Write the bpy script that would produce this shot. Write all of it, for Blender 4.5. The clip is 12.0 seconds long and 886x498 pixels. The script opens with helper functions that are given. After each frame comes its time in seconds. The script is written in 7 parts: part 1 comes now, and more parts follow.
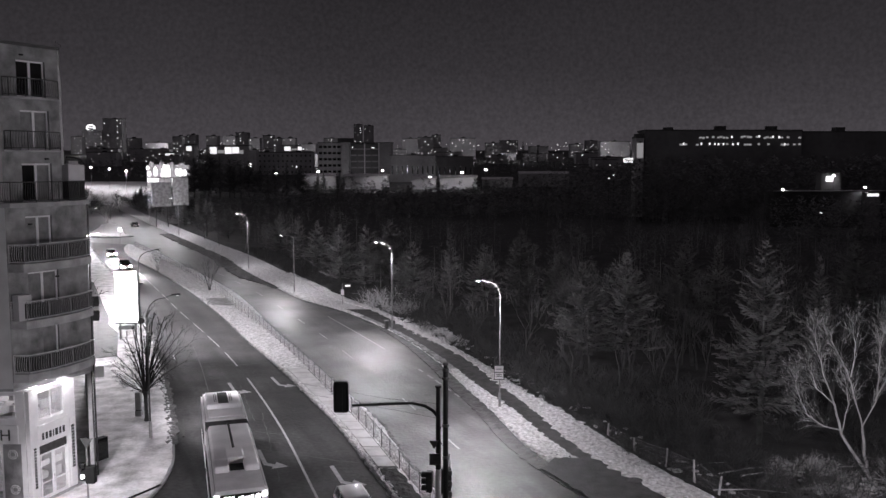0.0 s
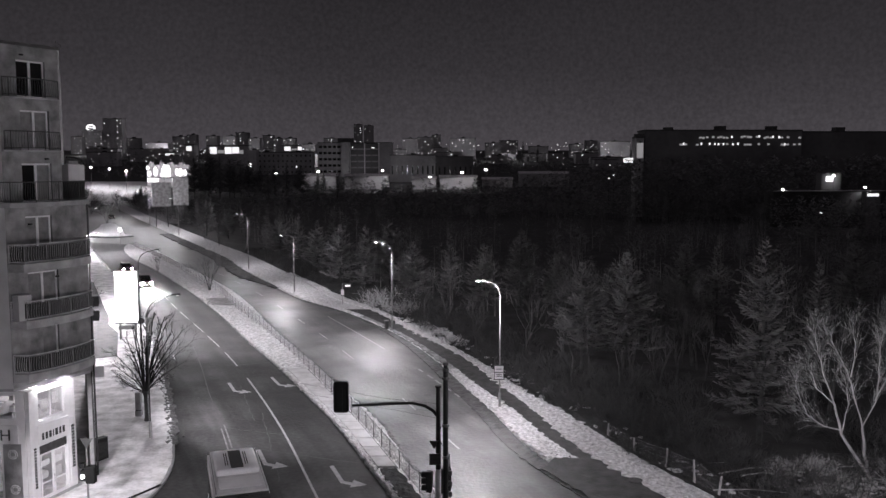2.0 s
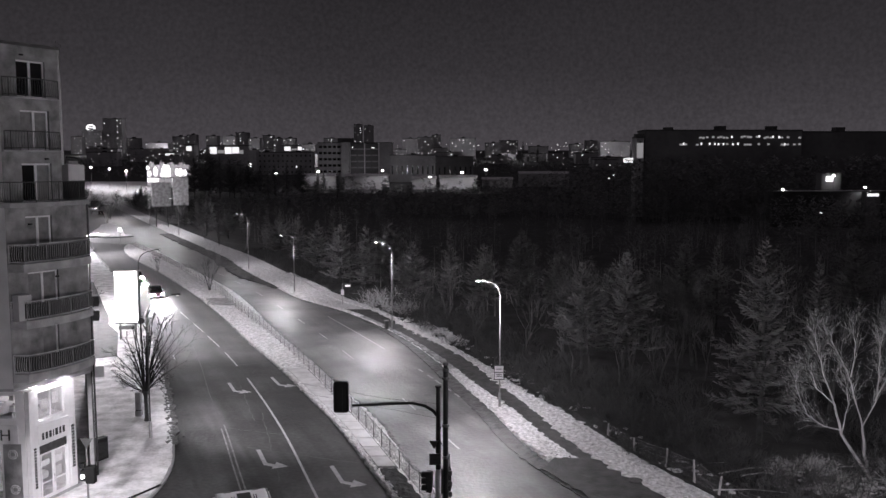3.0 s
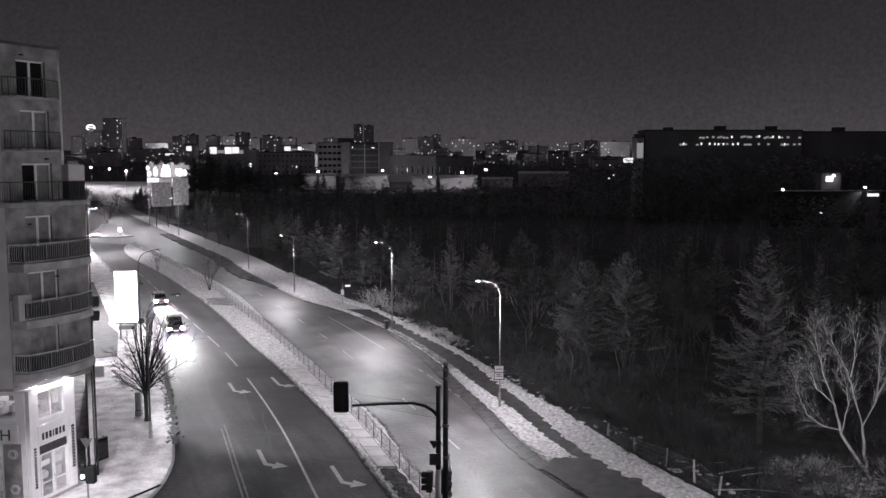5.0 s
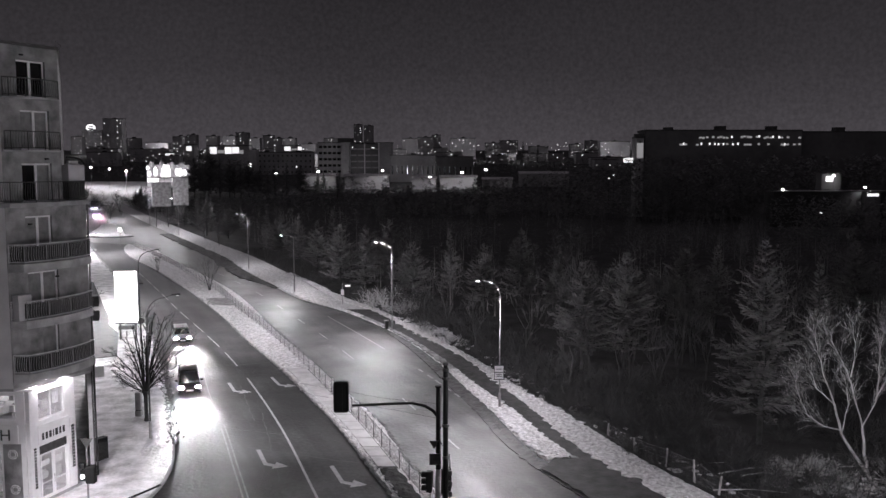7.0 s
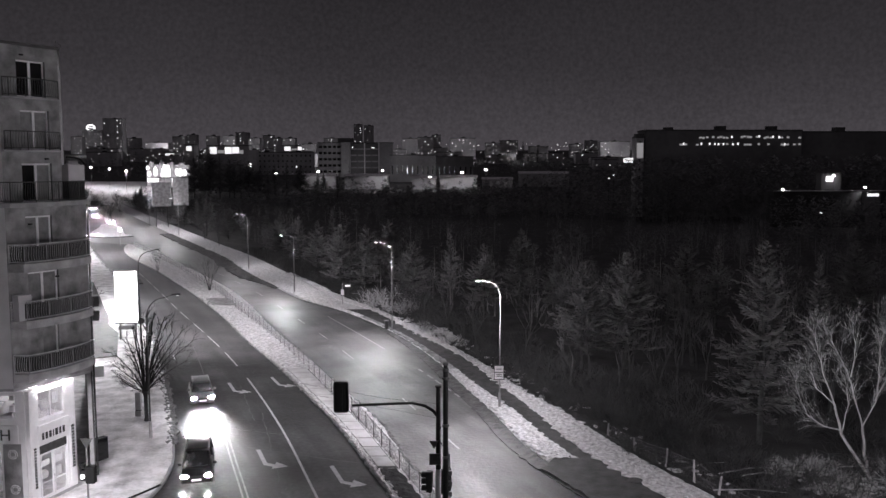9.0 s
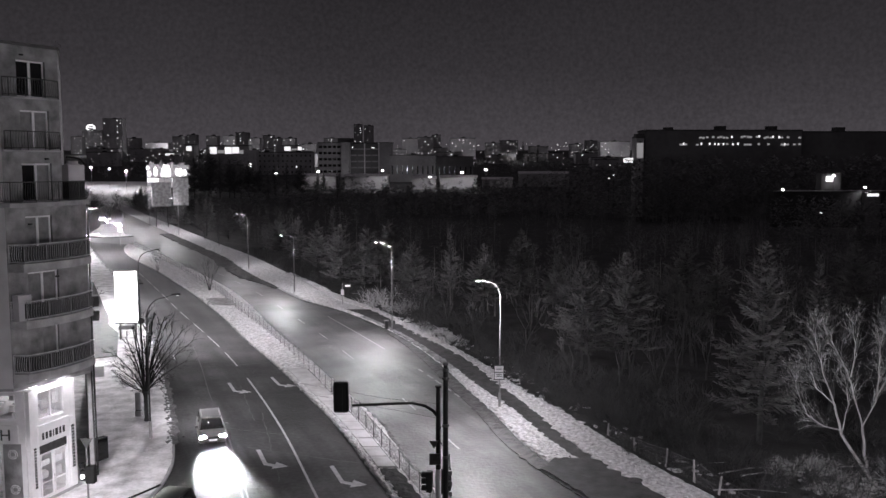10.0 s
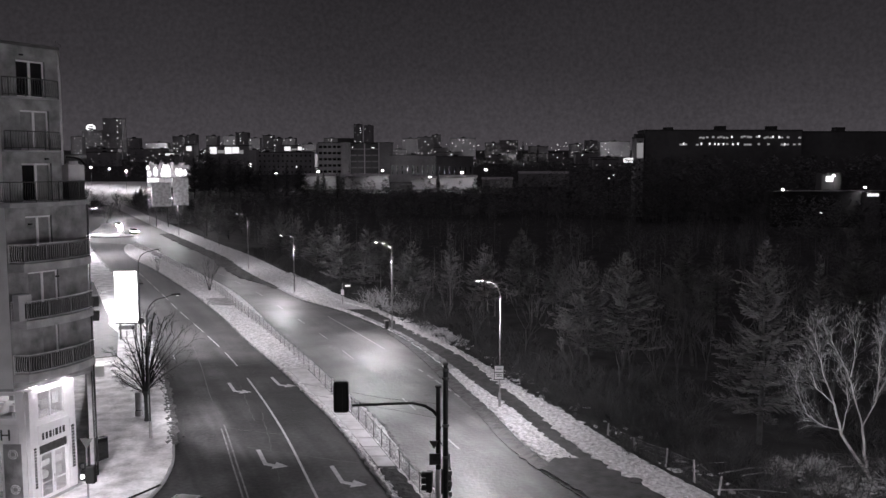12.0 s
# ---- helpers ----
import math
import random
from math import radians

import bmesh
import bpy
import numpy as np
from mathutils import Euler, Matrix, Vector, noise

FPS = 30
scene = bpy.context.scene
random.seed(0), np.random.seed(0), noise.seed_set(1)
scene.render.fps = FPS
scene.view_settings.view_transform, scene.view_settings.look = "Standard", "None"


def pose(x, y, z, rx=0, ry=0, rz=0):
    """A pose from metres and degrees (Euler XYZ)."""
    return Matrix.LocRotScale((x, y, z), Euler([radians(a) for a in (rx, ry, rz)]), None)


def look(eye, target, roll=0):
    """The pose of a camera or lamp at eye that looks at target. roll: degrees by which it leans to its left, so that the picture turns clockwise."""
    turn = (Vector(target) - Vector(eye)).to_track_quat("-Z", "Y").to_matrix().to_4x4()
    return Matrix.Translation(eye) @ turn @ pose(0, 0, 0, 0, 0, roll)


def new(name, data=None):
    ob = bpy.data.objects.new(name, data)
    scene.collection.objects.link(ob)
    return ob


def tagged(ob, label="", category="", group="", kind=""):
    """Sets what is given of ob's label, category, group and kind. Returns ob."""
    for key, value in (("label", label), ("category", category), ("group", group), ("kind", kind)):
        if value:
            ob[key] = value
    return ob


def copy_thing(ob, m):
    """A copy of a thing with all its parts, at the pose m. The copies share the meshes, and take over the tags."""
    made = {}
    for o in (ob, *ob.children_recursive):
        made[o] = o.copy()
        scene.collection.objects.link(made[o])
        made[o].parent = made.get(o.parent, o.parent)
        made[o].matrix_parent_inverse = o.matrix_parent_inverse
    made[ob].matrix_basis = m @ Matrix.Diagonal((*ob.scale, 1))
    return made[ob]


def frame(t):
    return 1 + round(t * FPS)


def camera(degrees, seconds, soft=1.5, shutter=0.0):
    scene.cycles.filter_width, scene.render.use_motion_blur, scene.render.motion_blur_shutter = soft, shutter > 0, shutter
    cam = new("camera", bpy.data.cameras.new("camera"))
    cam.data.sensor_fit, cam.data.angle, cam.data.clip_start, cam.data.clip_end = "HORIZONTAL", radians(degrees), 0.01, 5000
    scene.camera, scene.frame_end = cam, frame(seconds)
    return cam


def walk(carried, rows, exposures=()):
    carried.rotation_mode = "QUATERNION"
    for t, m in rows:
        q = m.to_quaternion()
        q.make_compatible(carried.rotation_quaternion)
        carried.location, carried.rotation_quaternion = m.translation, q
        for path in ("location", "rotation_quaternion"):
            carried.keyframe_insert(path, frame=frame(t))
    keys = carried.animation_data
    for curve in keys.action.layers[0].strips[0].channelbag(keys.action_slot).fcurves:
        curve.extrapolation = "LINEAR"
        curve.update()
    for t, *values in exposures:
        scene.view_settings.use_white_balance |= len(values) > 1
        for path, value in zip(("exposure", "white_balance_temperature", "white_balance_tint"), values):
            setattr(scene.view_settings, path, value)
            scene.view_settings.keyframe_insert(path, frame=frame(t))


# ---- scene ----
cam = camera(55.19, 12.0)
walk(cam, [(0.0, pose(0, 0, 18, 90 - 5.635, 0, 0)), (12.0, pose(0, 0, 18, 90 - 5.635, 0, 0))])
scene.view_settings.exposure = 0.0

# ---- night sky: a dark dome with the glow of the town along the horizon ----
world = bpy.data.worlds.new("night_sky")
scene.world = world
world.use_nodes = True
wn = world.node_tree.nodes
wl = world.node_tree.links
w_co = wn.new("ShaderNodeTexCoord")
w_sep = wn.new("ShaderNodeSeparateXYZ")
w_ramp = wn.new("ShaderNodeValToRGB")
w_ramp.color_ramp.elements[0].position = 0.0
w_ramp.color_ramp.elements[0].color = (0.064, 0.057, 0.065, 1)
w_ramp.color_ramp.elements[1].position = 1.0
w_ramp.color_ramp.elements[1].color = (0.066, 0.059, 0.068, 1)
for at_z, tone in ((0.05, 0.049), (0.11, 0.032), (0.20, 0.0215), (0.5, 0.05)):
    el = w_ramp.color_ramp.elements.new(at_z)
    el.color = (tone * 1.05, tone * 0.95, tone * 1.07, 1)
w_noise = wn.new("ShaderNodeTexNoise")
w_noise.inputs["Scale"].default_value = 3.0
w_mul = wn.new("ShaderNodeMath")
w_mul.operation = "MULTIPLY_ADD"
w_mul.inputs[1].default_value = 0.5
w_mul.inputs[2].default_value = 0.75
wl.new(w_co.outputs["Generated"], w_sep.inputs[0])
wl.new(w_sep.outputs["Z"], w_ramp.inputs[0])
wl.new(w_co.outputs["Generated"], w_noise.inputs["Vector"])
wl.new(w_noise.outputs["Fac"], w_mul.inputs[0])
wl.new(w_ramp.outputs[0], wn["Background"].inputs["Color"])
w_fine = wn.new("ShaderNodeTexNoise")
w_fine.inputs["Scale"].default_value, w_fine.inputs["Detail"].default_value = 240.0, 3
w_mix = wn.new("ShaderNodeMath")
w_mix.operation = "MULTIPLY_ADD"
w_mix.inputs[1].default_value = 0.8
w_half = wn.new("ShaderNodeMath")
w_half.operation = "SUBTRACT"
w_half.inputs[1].default_value = 0.37
wl.new(w_co.outputs["Generated"], w_fine.inputs["Vector"])
wl.new(w_fine.outputs["Fac"], w_mix.inputs[0])
wl.new(w_mul.outputs[0], w_mix.inputs[2])
wl.new(w_mix.outputs[0], w_half.inputs[0])
wl.new(w_half.outputs[0], wn["Background"].inputs["Strength"])

STREET_POWER = 4600.0     # street lamps
SIDE_POWER = 2600.0       # lamps over the near carriageway and pavement


def lamp_light(name, kind, at, target, power, size=0.3, angle=150, blend=0.6):
    data = bpy.data.lights.new(name, kind)
    data.energy = power
    data.color = (1.0, 0.97, 1.02)
    if kind == "SPOT":
        data.spot_size, data.spot_blend, data.shadow_soft_size = radians(angle), blend, size
    elif kind == "AREA":
        data.size = size
    else:
        data.shadow_soft_size = size
    ob = new(name, data)
    ob.matrix_basis = look(at, target)
    return ob


# ---- materials ----
def mat(name, tone, rough=0.8, metal=0.0, scale=3.0, var=0.35, bump=0.3, fine=14.0, tint=(1.0, 0.975, 1.0),
        spec=0.5, rough_var=0.0, random_var=0.0, dist=0.02):
    """A grey surface with blotches at one scale, grain at a finer one, and relief."""
    m = bpy.data.materials.new(name)
    m.use_nodes = True
    n, l = m.node_tree.nodes, m.node_tree.links
    b = n["Principled BSDF"]
    b.inputs["Metallic"].default_value = metal
    b.inputs["Roughness"].default_value = rough
    b.inputs["Specular IOR Level"].default_value = spec
    co = n.new("ShaderNodeTexCoord")
    big, small = n.new("ShaderNodeTexNoise"), n.new("ShaderNodeTexNoise")
    big.inputs["Scale"].default_value, big.inputs["Detail"].default_value = scale, 4
    small.inputs["Scale"].default_value, small.inputs["Detail"].default_value = fine, 3
    for t in (big, small):
        l.new(co.outputs["Object"], t.inputs["Vector"])
    mix = n.new("ShaderNodeMath")
    mix.operation = "MULTIPLY_ADD"
    mix.inputs[1].default_value = 0.35
    l.new(small.outputs["Fac"], mix.inputs[0])
    l.new(big.outputs["Fac"], mix.inputs[2])
    last = mix.outputs[0]
    if random_var:
        info = n.new("ShaderNodeObjectInfo")
        add = n.new("ShaderNodeMath")
        add.operation = "MULTIPLY_ADD"
        add.inputs[1].default_value = random_var
        l.new(info.outputs["Random"], add.inputs[0])
        l.new(last, add.inputs[2])
        last = add.outputs[0]
    ramp = n.new("ShaderNodeValToRGB")
    lo, hi = max(tone * (1 - var), 0.001), min(tone * (1 + var), 0.9)
    ramp.color_ramp.elements[0].position, ramp.color_ramp.elements[1].position = 0.42, 0.92
    ramp.color_ramp.elements[0].color = (*[lo * c for c in tint], 1)
    ramp.color_ramp.elements[1].color = (*[hi * c for c in tint], 1)
    l.new(last, ramp.inputs[0])
    l.new(ramp.outputs[0], b.inputs["Base Color"])
    if rough_var:
        rr = n.new("ShaderNodeMapRange")
        rr.inputs["From Min"].default_value, rr.inputs["From Max"].default_value = 0.35, 0.7
        rr.inputs["To Min"].default_value, rr.inputs["To Max"].default_value = max(rough - rough_var, 0.05), min(rough + rough_var, 1)
        l.new(big.outputs["Fac"], rr.inputs["Value"])
        l.new(rr.outputs[0], b.inputs["Roughness"])
    if bump:
        bp = n.new("ShaderNodeBump")
        bp.inputs["Strength"].default_value, bp.inputs["Distance"].default_value = bump, dist
        l.new(small.outputs["Fac"], bp.inputs["Height"])
        l.new(bp.outputs[0], b.inputs["Normal"])
    return m


def glow(name, strength, tone=(1.0, 0.97, 1.0)):
    m = bpy.data.materials.new(name)
    m.use_nodes = True
    b = m.node_tree.nodes["Principled BSDF"]
    b.inputs["Base Color"].default_value = (0.6, 0.6, 0.6, 1)
    b.inputs["Emission Color"].default_value = (*tone, 1)
    b.inputs["Emission Strength"].default_value = strength
    return m


def glass(name, tone=(0.9, 0.9, 0.9), rough=0.03):
    m = bpy.data.materials.new(name)
    m.use_nodes = True
    b = m.node_tree.nodes["Principled BSDF"]
    b.inputs["Base Color"].default_value = (*tone, 1)
    b.inputs["Roughness"].default_value = rough
    b.inputs["Transmission Weight"].default_value = 1.0
    b.inputs["IOR"].default_value = 1.1
    return m




def asphalt(name, tone, dull, glossy, ior, pale_span):
    """Asphalt: tracks worn along the road change gloss and tone, with grit and damp patches."""
    m = mat(name, tone, 0.5, scale=0.22, var=0.8, bump=0.8, fine=3.6, dist=0.04)
    n, l = m.node_tree.nodes, m.node_tree.links
    b = n["Principled BSDF"]
    co = n.new("ShaderNodeTexCoord")
    turn, stretch = n.new("ShaderNodeMapping"), n.new("ShaderNodeMapping")
    turn.inputs["Rotation"].default_value = (0, 0, radians(-24))
    stretch.inputs["Scale"].default_value = (0.75, 0.04, 1)
    l.new(turn.outputs[0], stretch.inputs["Vector"])
    streak, patch = n.new("ShaderNodeTexNoise"), n.new("ShaderNodeTexNoise")
    streak.inputs["Scale"].default_value, streak.inputs["Detail"].default_value = 1.0, 5
    patch.inputs["Scale"].default_value, patch.inputs["Detail"].default_value = 0.13, 3
    l.new(co.outputs["Object"], turn.inputs["Vector"])
    l.new(stretch.outputs[0], streak.inputs["Vector"])
    l.new(co.outputs["Object"], patch.inputs["Vector"])
    both = n.new("ShaderNodeMath")
    both.operation = "MULTIPLY_ADD"
    both.inputs[1].default_value = 0.6
    l.new(patch.outputs["Fac"], both.inputs[0])
    l.new(streak.outputs["Fac"], both.inputs[2])
    wet = n.new("ShaderNodeMapRange")
    wet.inputs["From Min"].default_value, wet.inputs["From Max"].default_value = 0.62, 0.98
    wet.inputs["To Min"].default_value, wet.inputs["To Max"].default_value = glossy, dull
    l.new(both.outputs[0], wet.inputs["Value"])
    l.new(wet.outputs[0], b.inputs["Roughness"])
    b.inputs["Specular IOR Level"].default_value = 0.5 if ior > 1.45 else 0.35
    # worn wheel tracks and oily streaks along the lanes
    tracks = n.new("ShaderNodeMapRange")
    tracks.inputs["From Min"].default_value, tracks.inputs["From Max"].default_value = 0.34, 0.66
    tracks.inputs["To Min"].default_value, tracks.inputs["To Max"].default_value = 0.45, 1.9
    l.new(streak.outputs["Fac"], tracks.inputs["Value"])
    worn = n.new("ShaderNodeVectorMath")
    worn.operation = "SCALE"
    l.new(b.inputs["Base Color"].links[0].from_socket, worn.inputs[0])
    l.new(tracks.outputs[0], worn.inputs["Scale"])
    l.new(worn.outputs["Vector"], b.inputs["Base Color"])
    # paler with distance: the brightness of the far lit road put into colour
    sep, pale_mask = n.new("ShaderNodeSeparateXYZ"), n.new("ShaderNodeMapRange")
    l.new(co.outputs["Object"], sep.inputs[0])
    pale_mask.interpolation_type = "SMOOTHSTEP"
    pale_mask.inputs["From Min"].default_value, pale_mask.inputs["From Max"].default_value = pale_span
    l.new(sep.outputs["Y"], pale_mask.inputs["Value"])
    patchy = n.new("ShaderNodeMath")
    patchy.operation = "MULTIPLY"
    l.new(pale_mask.outputs[0], patchy.inputs[0])
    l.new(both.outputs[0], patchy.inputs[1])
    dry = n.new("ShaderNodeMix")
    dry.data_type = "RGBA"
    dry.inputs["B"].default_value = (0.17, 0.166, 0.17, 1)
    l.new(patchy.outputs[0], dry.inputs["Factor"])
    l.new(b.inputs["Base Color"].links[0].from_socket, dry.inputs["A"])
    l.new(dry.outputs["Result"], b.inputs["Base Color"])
    b.inputs["IOR"].default_value = ior
    return m


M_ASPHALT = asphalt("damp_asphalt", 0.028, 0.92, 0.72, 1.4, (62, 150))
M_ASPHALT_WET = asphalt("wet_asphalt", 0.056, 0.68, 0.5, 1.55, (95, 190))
M_SNOW = mat("ploughed_snow", 0.60, 0.75, scale=3.6, var=0.6, bump=1.0, fine=12, dist=0.2)
M_PAVE = mat("trodden_snow", 0.64, 0.75, scale=0.8, var=0.5, bump=0.9, fine=4.5, dist=0.09)
M_GRITTY = mat("gritty_old_snow", 0.22, 0.7, scale=1.6, var=0.8, bump=1.0, fine=9, dist=0.12)
M_SLUSH = mat("dirty_slush", 0.05, 0.6, scale=1.1, var=0.75, bump=0.7, fine=8, dist=0.05)
M_PATH = mat("cleared_footpath", 0.032, 0.75, scale=1.3, var=0.85, bump=0.8, fine=7, dist=0.05)
M_EARTH = mat("woodland_floor", 0.032, 0.95, scale=0.35, var=0.8, bump=0.6, fine=5, dist=0.08)
M_WEEDS = mat("frozen_weeds", 0.055, 0.9, scale=0.9, var=0.8, bump=1.0, fine=6, dist=0.15)
M_CONCRETE = mat("concrete", 0.30, 0.85, scale=1.4, var=0.25, bump=0.25)
M_SLAB = mat("snow_dusted_slab", 0.46, 0.8, scale=1.2, var=0.25, bump=0.4, random_var=0.25)
M_PAINT = mat("worn_road_paint", 0.27, 0.6, scale=2.5, var=0.35, bump=0.25, fine=30, dist=0.004)
M_PAINT_OLD = mat("half_gone_road_paint", 0.10, 0.65, scale=3.0, var=0.7, bump=0.25, fine=30, dist=0.004)
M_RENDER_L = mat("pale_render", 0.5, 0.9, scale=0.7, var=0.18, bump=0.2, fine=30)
# house walls kept darker than the slabs: shade of the recesses put into colour
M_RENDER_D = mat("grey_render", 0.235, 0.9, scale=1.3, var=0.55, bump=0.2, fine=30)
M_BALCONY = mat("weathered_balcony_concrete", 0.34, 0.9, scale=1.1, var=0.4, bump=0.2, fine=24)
M_ROOFING = mat("roofing_felt", 0.08, 0.9, scale=1.0, var=0.4)
M_WHITE = mat("white_plastic", 0.72, 0.4, scale=2.0, var=0.10, bump=0.05)
M_SIGN = mat("white_sign_board", 0.70, 0.5, scale=2.0, var=0.08, bump=0.03)
M_BLACK = mat("black_lacquer", 0.008, 0.6, spec=0.3, scale=3.0, var=0.4, bump=0.08)
M_INK = mat("dark_lettering", 0.03, 0.6, scale=3.0, var=0.3, bump=0.0)
M_IRON = mat("painted_iron", 0.06, 0.55, metal=0.3, scale=4.0, var=0.4, bump=0.1)
M_RAIL = mat("pale_painted_railing", 0.6, 0.5, scale=4.0, var=0.3, bump=0.1)
M_POLE = mat("weathered_grey_pole", 0.24, 0.75, metal=0.0, scale=3.0, var=0.3, bump=0.1)
M_TAR = mat("tar_seam", 0.012, 0.6, scale=3.0, var=0.4, bump=0.1)
M_ZINC = mat("galvanised_steel", 0.32, 0.42, metal=0.75, scale=3.0, var=0.25, bump=0.1)
M_MESH = mat("galvanised_mesh", 0.34, 0.6, scale=3.0, var=0.3, bump=0.1)
M_BARK = mat("dark_bark", 0.06, 0.9, scale=2.0, var=0.5, bump=0.5)
# near black, so that the street tree looks backlit; also the timber edging
M_BARK_D = mat("near_black_wood", 0.018, 0.8, spec=0.3, scale=2.0, var=0.5, bump=0.4)
M_BARK_P = mat("pale_bark", 0.36, 0.85, scale=1.6, var=0.4, bump=0.4)
M_TWIG = mat("grey_twigs", 0.075, 0.9, scale=1.0, var=0.5, bump=0.0, random_var=0.2)
M_NEEDLE = mat("conifer_needles", 0.095, 0.75, scale=0.9, var=0.6, bump=0.0, random_var=0.25)
M_BRUSH = mat("dry_undergrowth", 0.043, 0.9, scale=0.6, var=0.6, bump=0.0)
# far twigs paled in colour to lift the black of the unlit wood
M_FARWOOD = mat("paled_far_twigs", 0.17, 0.9, scale=0.2, var=0.5, bump=0.0, fine=2.0)
M_RUBBER = mat("tyre_rubber", 0.02, 0.8, scale=4.0, var=0.3, bump=0.1)
M_CAR_DARK = mat("dark_car_paint", 0.010, 0.4, spec=0.16, scale=1.2, var=0.4, bump=0.0)
M_CAR_SILVER = mat("silver_car_paint", 0.065, 0.35, spec=0.3, scale=1.2, var=0.15, bump=0.0)
M_CAR_WHITE = mat("white_car_paint", 0.66, 0.3, scale=1.2, var=0.1, bump=0.0)
M_BUS = mat("pale_bus_paint", 0.7, 0.45, scale=0.8, var=0.22, bump=0.05)
M_BUS_ROOF = mat("pale_roof_fairing", 0.8, 0.5, scale=0.6, var=0.2, bump=0.08)
M_BELLOWS = mat("rubber_bellows", 0.035, 0.8, scale=2.0, var=0.3, bump=0.2)
M_BALCONY_SHADE = mat("balcony_shade_tone", 0.035, 0.9, scale=2.0, var=0.6, bump=0.2)
M_DARKGLASS = mat("dark_window_glass", 0.012, 0.08, scale=1.0, var=0.3, bump=0.0)
M_CURTAIN = mat("pale_curtain", 0.20, 0.9, scale=3.0, var=0.3, bump=0.2)
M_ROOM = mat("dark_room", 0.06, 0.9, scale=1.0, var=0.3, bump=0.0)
M_INNER = mat("shop_interior_wall", 0.62, 0.8, scale=0.9, var=0.15, bump=0.1)
M_GOODS = mat("shop_goods", 0.34, 0.6, scale=1.3, var=0.6, bump=0.1, random_var=0.4)
M_FAR = mat("far_facade", 0.36, 0.9, scale=0.06, var=0.35, bump=0.0, fine=0.6)
M_FAR_D = mat("dark_far_facade", 0.34, 0.9, scale=0.06, var=0.35, bump=0.0, fine=0.6)
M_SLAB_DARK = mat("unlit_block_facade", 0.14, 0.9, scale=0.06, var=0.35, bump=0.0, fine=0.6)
M_GLASS = glass("clear_glass")
M_LAMP = glow("street_lamp_glow", 5)
M_HEAD = glow("headlamp_glow", 62000)
M_HEAD_LOW = glow("far_headlamp_glow", 9000)
M_BUSLAMP = glow("bus_lamp_glow", 20)
M_DISPLAY = glow("destination_display_glow", 3)
M_LED = glow("advertising_screen_glow", 7)
M_SHOPLIGHT = glow("shop_ceiling_light", 7)
M_LIT = glow("lit_window", 1.1)
M_LIT_DIM = glow("dim_lit_window", 0.22)
M_FLOOD = glow("floodlight_glow", 30)
M_STORE = glow("lit_store_front", 2.2)
M_TAIL = glow("tail_lamp", 0.6, (1, 0.6, 0.6))
M_SIGNAL = glow("signal_lamp", 14)


# ---- mesh helpers ----
def mesh_of(name, bm, material, smooth=False):
    me = bpy.data.meshes.new(name)
    bm.to_mesh(me)
    bm.free()
    if smooth:
        for p in me.polygons:
            p.use_smooth = True
    for one in (material if isinstance(material, (list, tuple)) else (material,)):
        me.materials.append(one)
    return me


def part(name, bm, material, parent=None, label="", smooth=False, at=None):
    ob = new(name, mesh_of(name, bm, material, smooth))
    if parent is not None:
        ob.parent = parent
    if at is not None:
        ob.matrix_basis = at
    if label:
        tagged(ob, label)
    return ob


def share(name, me, parent, at):
    ob = new(name, me)
    ob.parent = parent
    ob.matrix_basis = at
    return ob


def thing(name, label, category, at=None, group="", kind=""):
    ob = new(name)
    ob.empty_display_size = 0.3
    if at is not None:
        ob.matrix_basis = at
    return tagged(ob, label, category, group, kind)


def box(bm, x0, y0, z0, x1, y1, z1, m=None):
    co = [(x, y, z) for z in (z0, z1) for x, y in ((x0, y0), (x1, y0), (x1, y1), (x0, y1))]
    v = [bm.verts.new(m @ Vector(c) if m else c) for c in co]
    for f in ((3, 2, 1, 0), (4, 5, 6, 7), (0, 1, 5, 4), (1, 2, 6, 5), (2, 3, 7, 6), (3, 0, 4, 7)):
        bm.faces.new([v[i] for i in f])
    return bm


def bevelled(x0, y0, z0, x1, y1, z1, r=0.02, seg=2):
    bm = box(bmesh.new(), x0, y0, z0, x1, y1, z1)
    bmesh.ops.bevel(bm, geom=bm.edges[:], offset=r, segments=seg, affect="EDGES", profile=0.6)
    return bm


def tube(bm, pts, radii, sides=6, cap=True):
    """A tapered pipe through the points."""
    pts = [Vector(p) for p in pts]
    rings = []
    for i, p in enumerate(pts):
        d = (pts[min(i + 1, len(pts) - 1)] - pts[max(i - 1, 0)]).normalized()
        side = d.cross(Vector((0, 0, 1)) if abs(d.z) < 0.9 else Vector((1, 0, 0))).normalized()
        up = side.cross(d)
        r = radii[i] if isinstance(radii, (list, tuple)) else radii
        rings.append([bm.verts.new(p + (side * math.cos(a) + up * math.sin(a)) * r)
                      for a in [2 * math.pi * k / sides for k in range(sides)]])
    for a, b in zip(rings, rings[1:]):
        for k in range(sides):
            bm.faces.new((a[k], a[(k + 1) % sides], b[(k + 1) % sides], b[k]))
    if cap:
        bm.faces.new(rings[0][::-1])
        bm.faces.new(rings[-1])
    return bm


def prism(bm, outline, z0, z1):
    """An upright block over a counter-clockwise outline."""
    lo = [bm.verts.new((x, y, z0)) for x, y in outline]
    hi = [bm.verts.new((x, y, z1)) for x, y in outline]
    n = len(outline)
    for i in range(n):
        bm.faces.new((lo[i], lo[(i + 1) % n], hi[(i + 1) % n], hi[i]))
    bm.faces.new(hi)
    bm.faces.new(lo[::-1])
    return bm


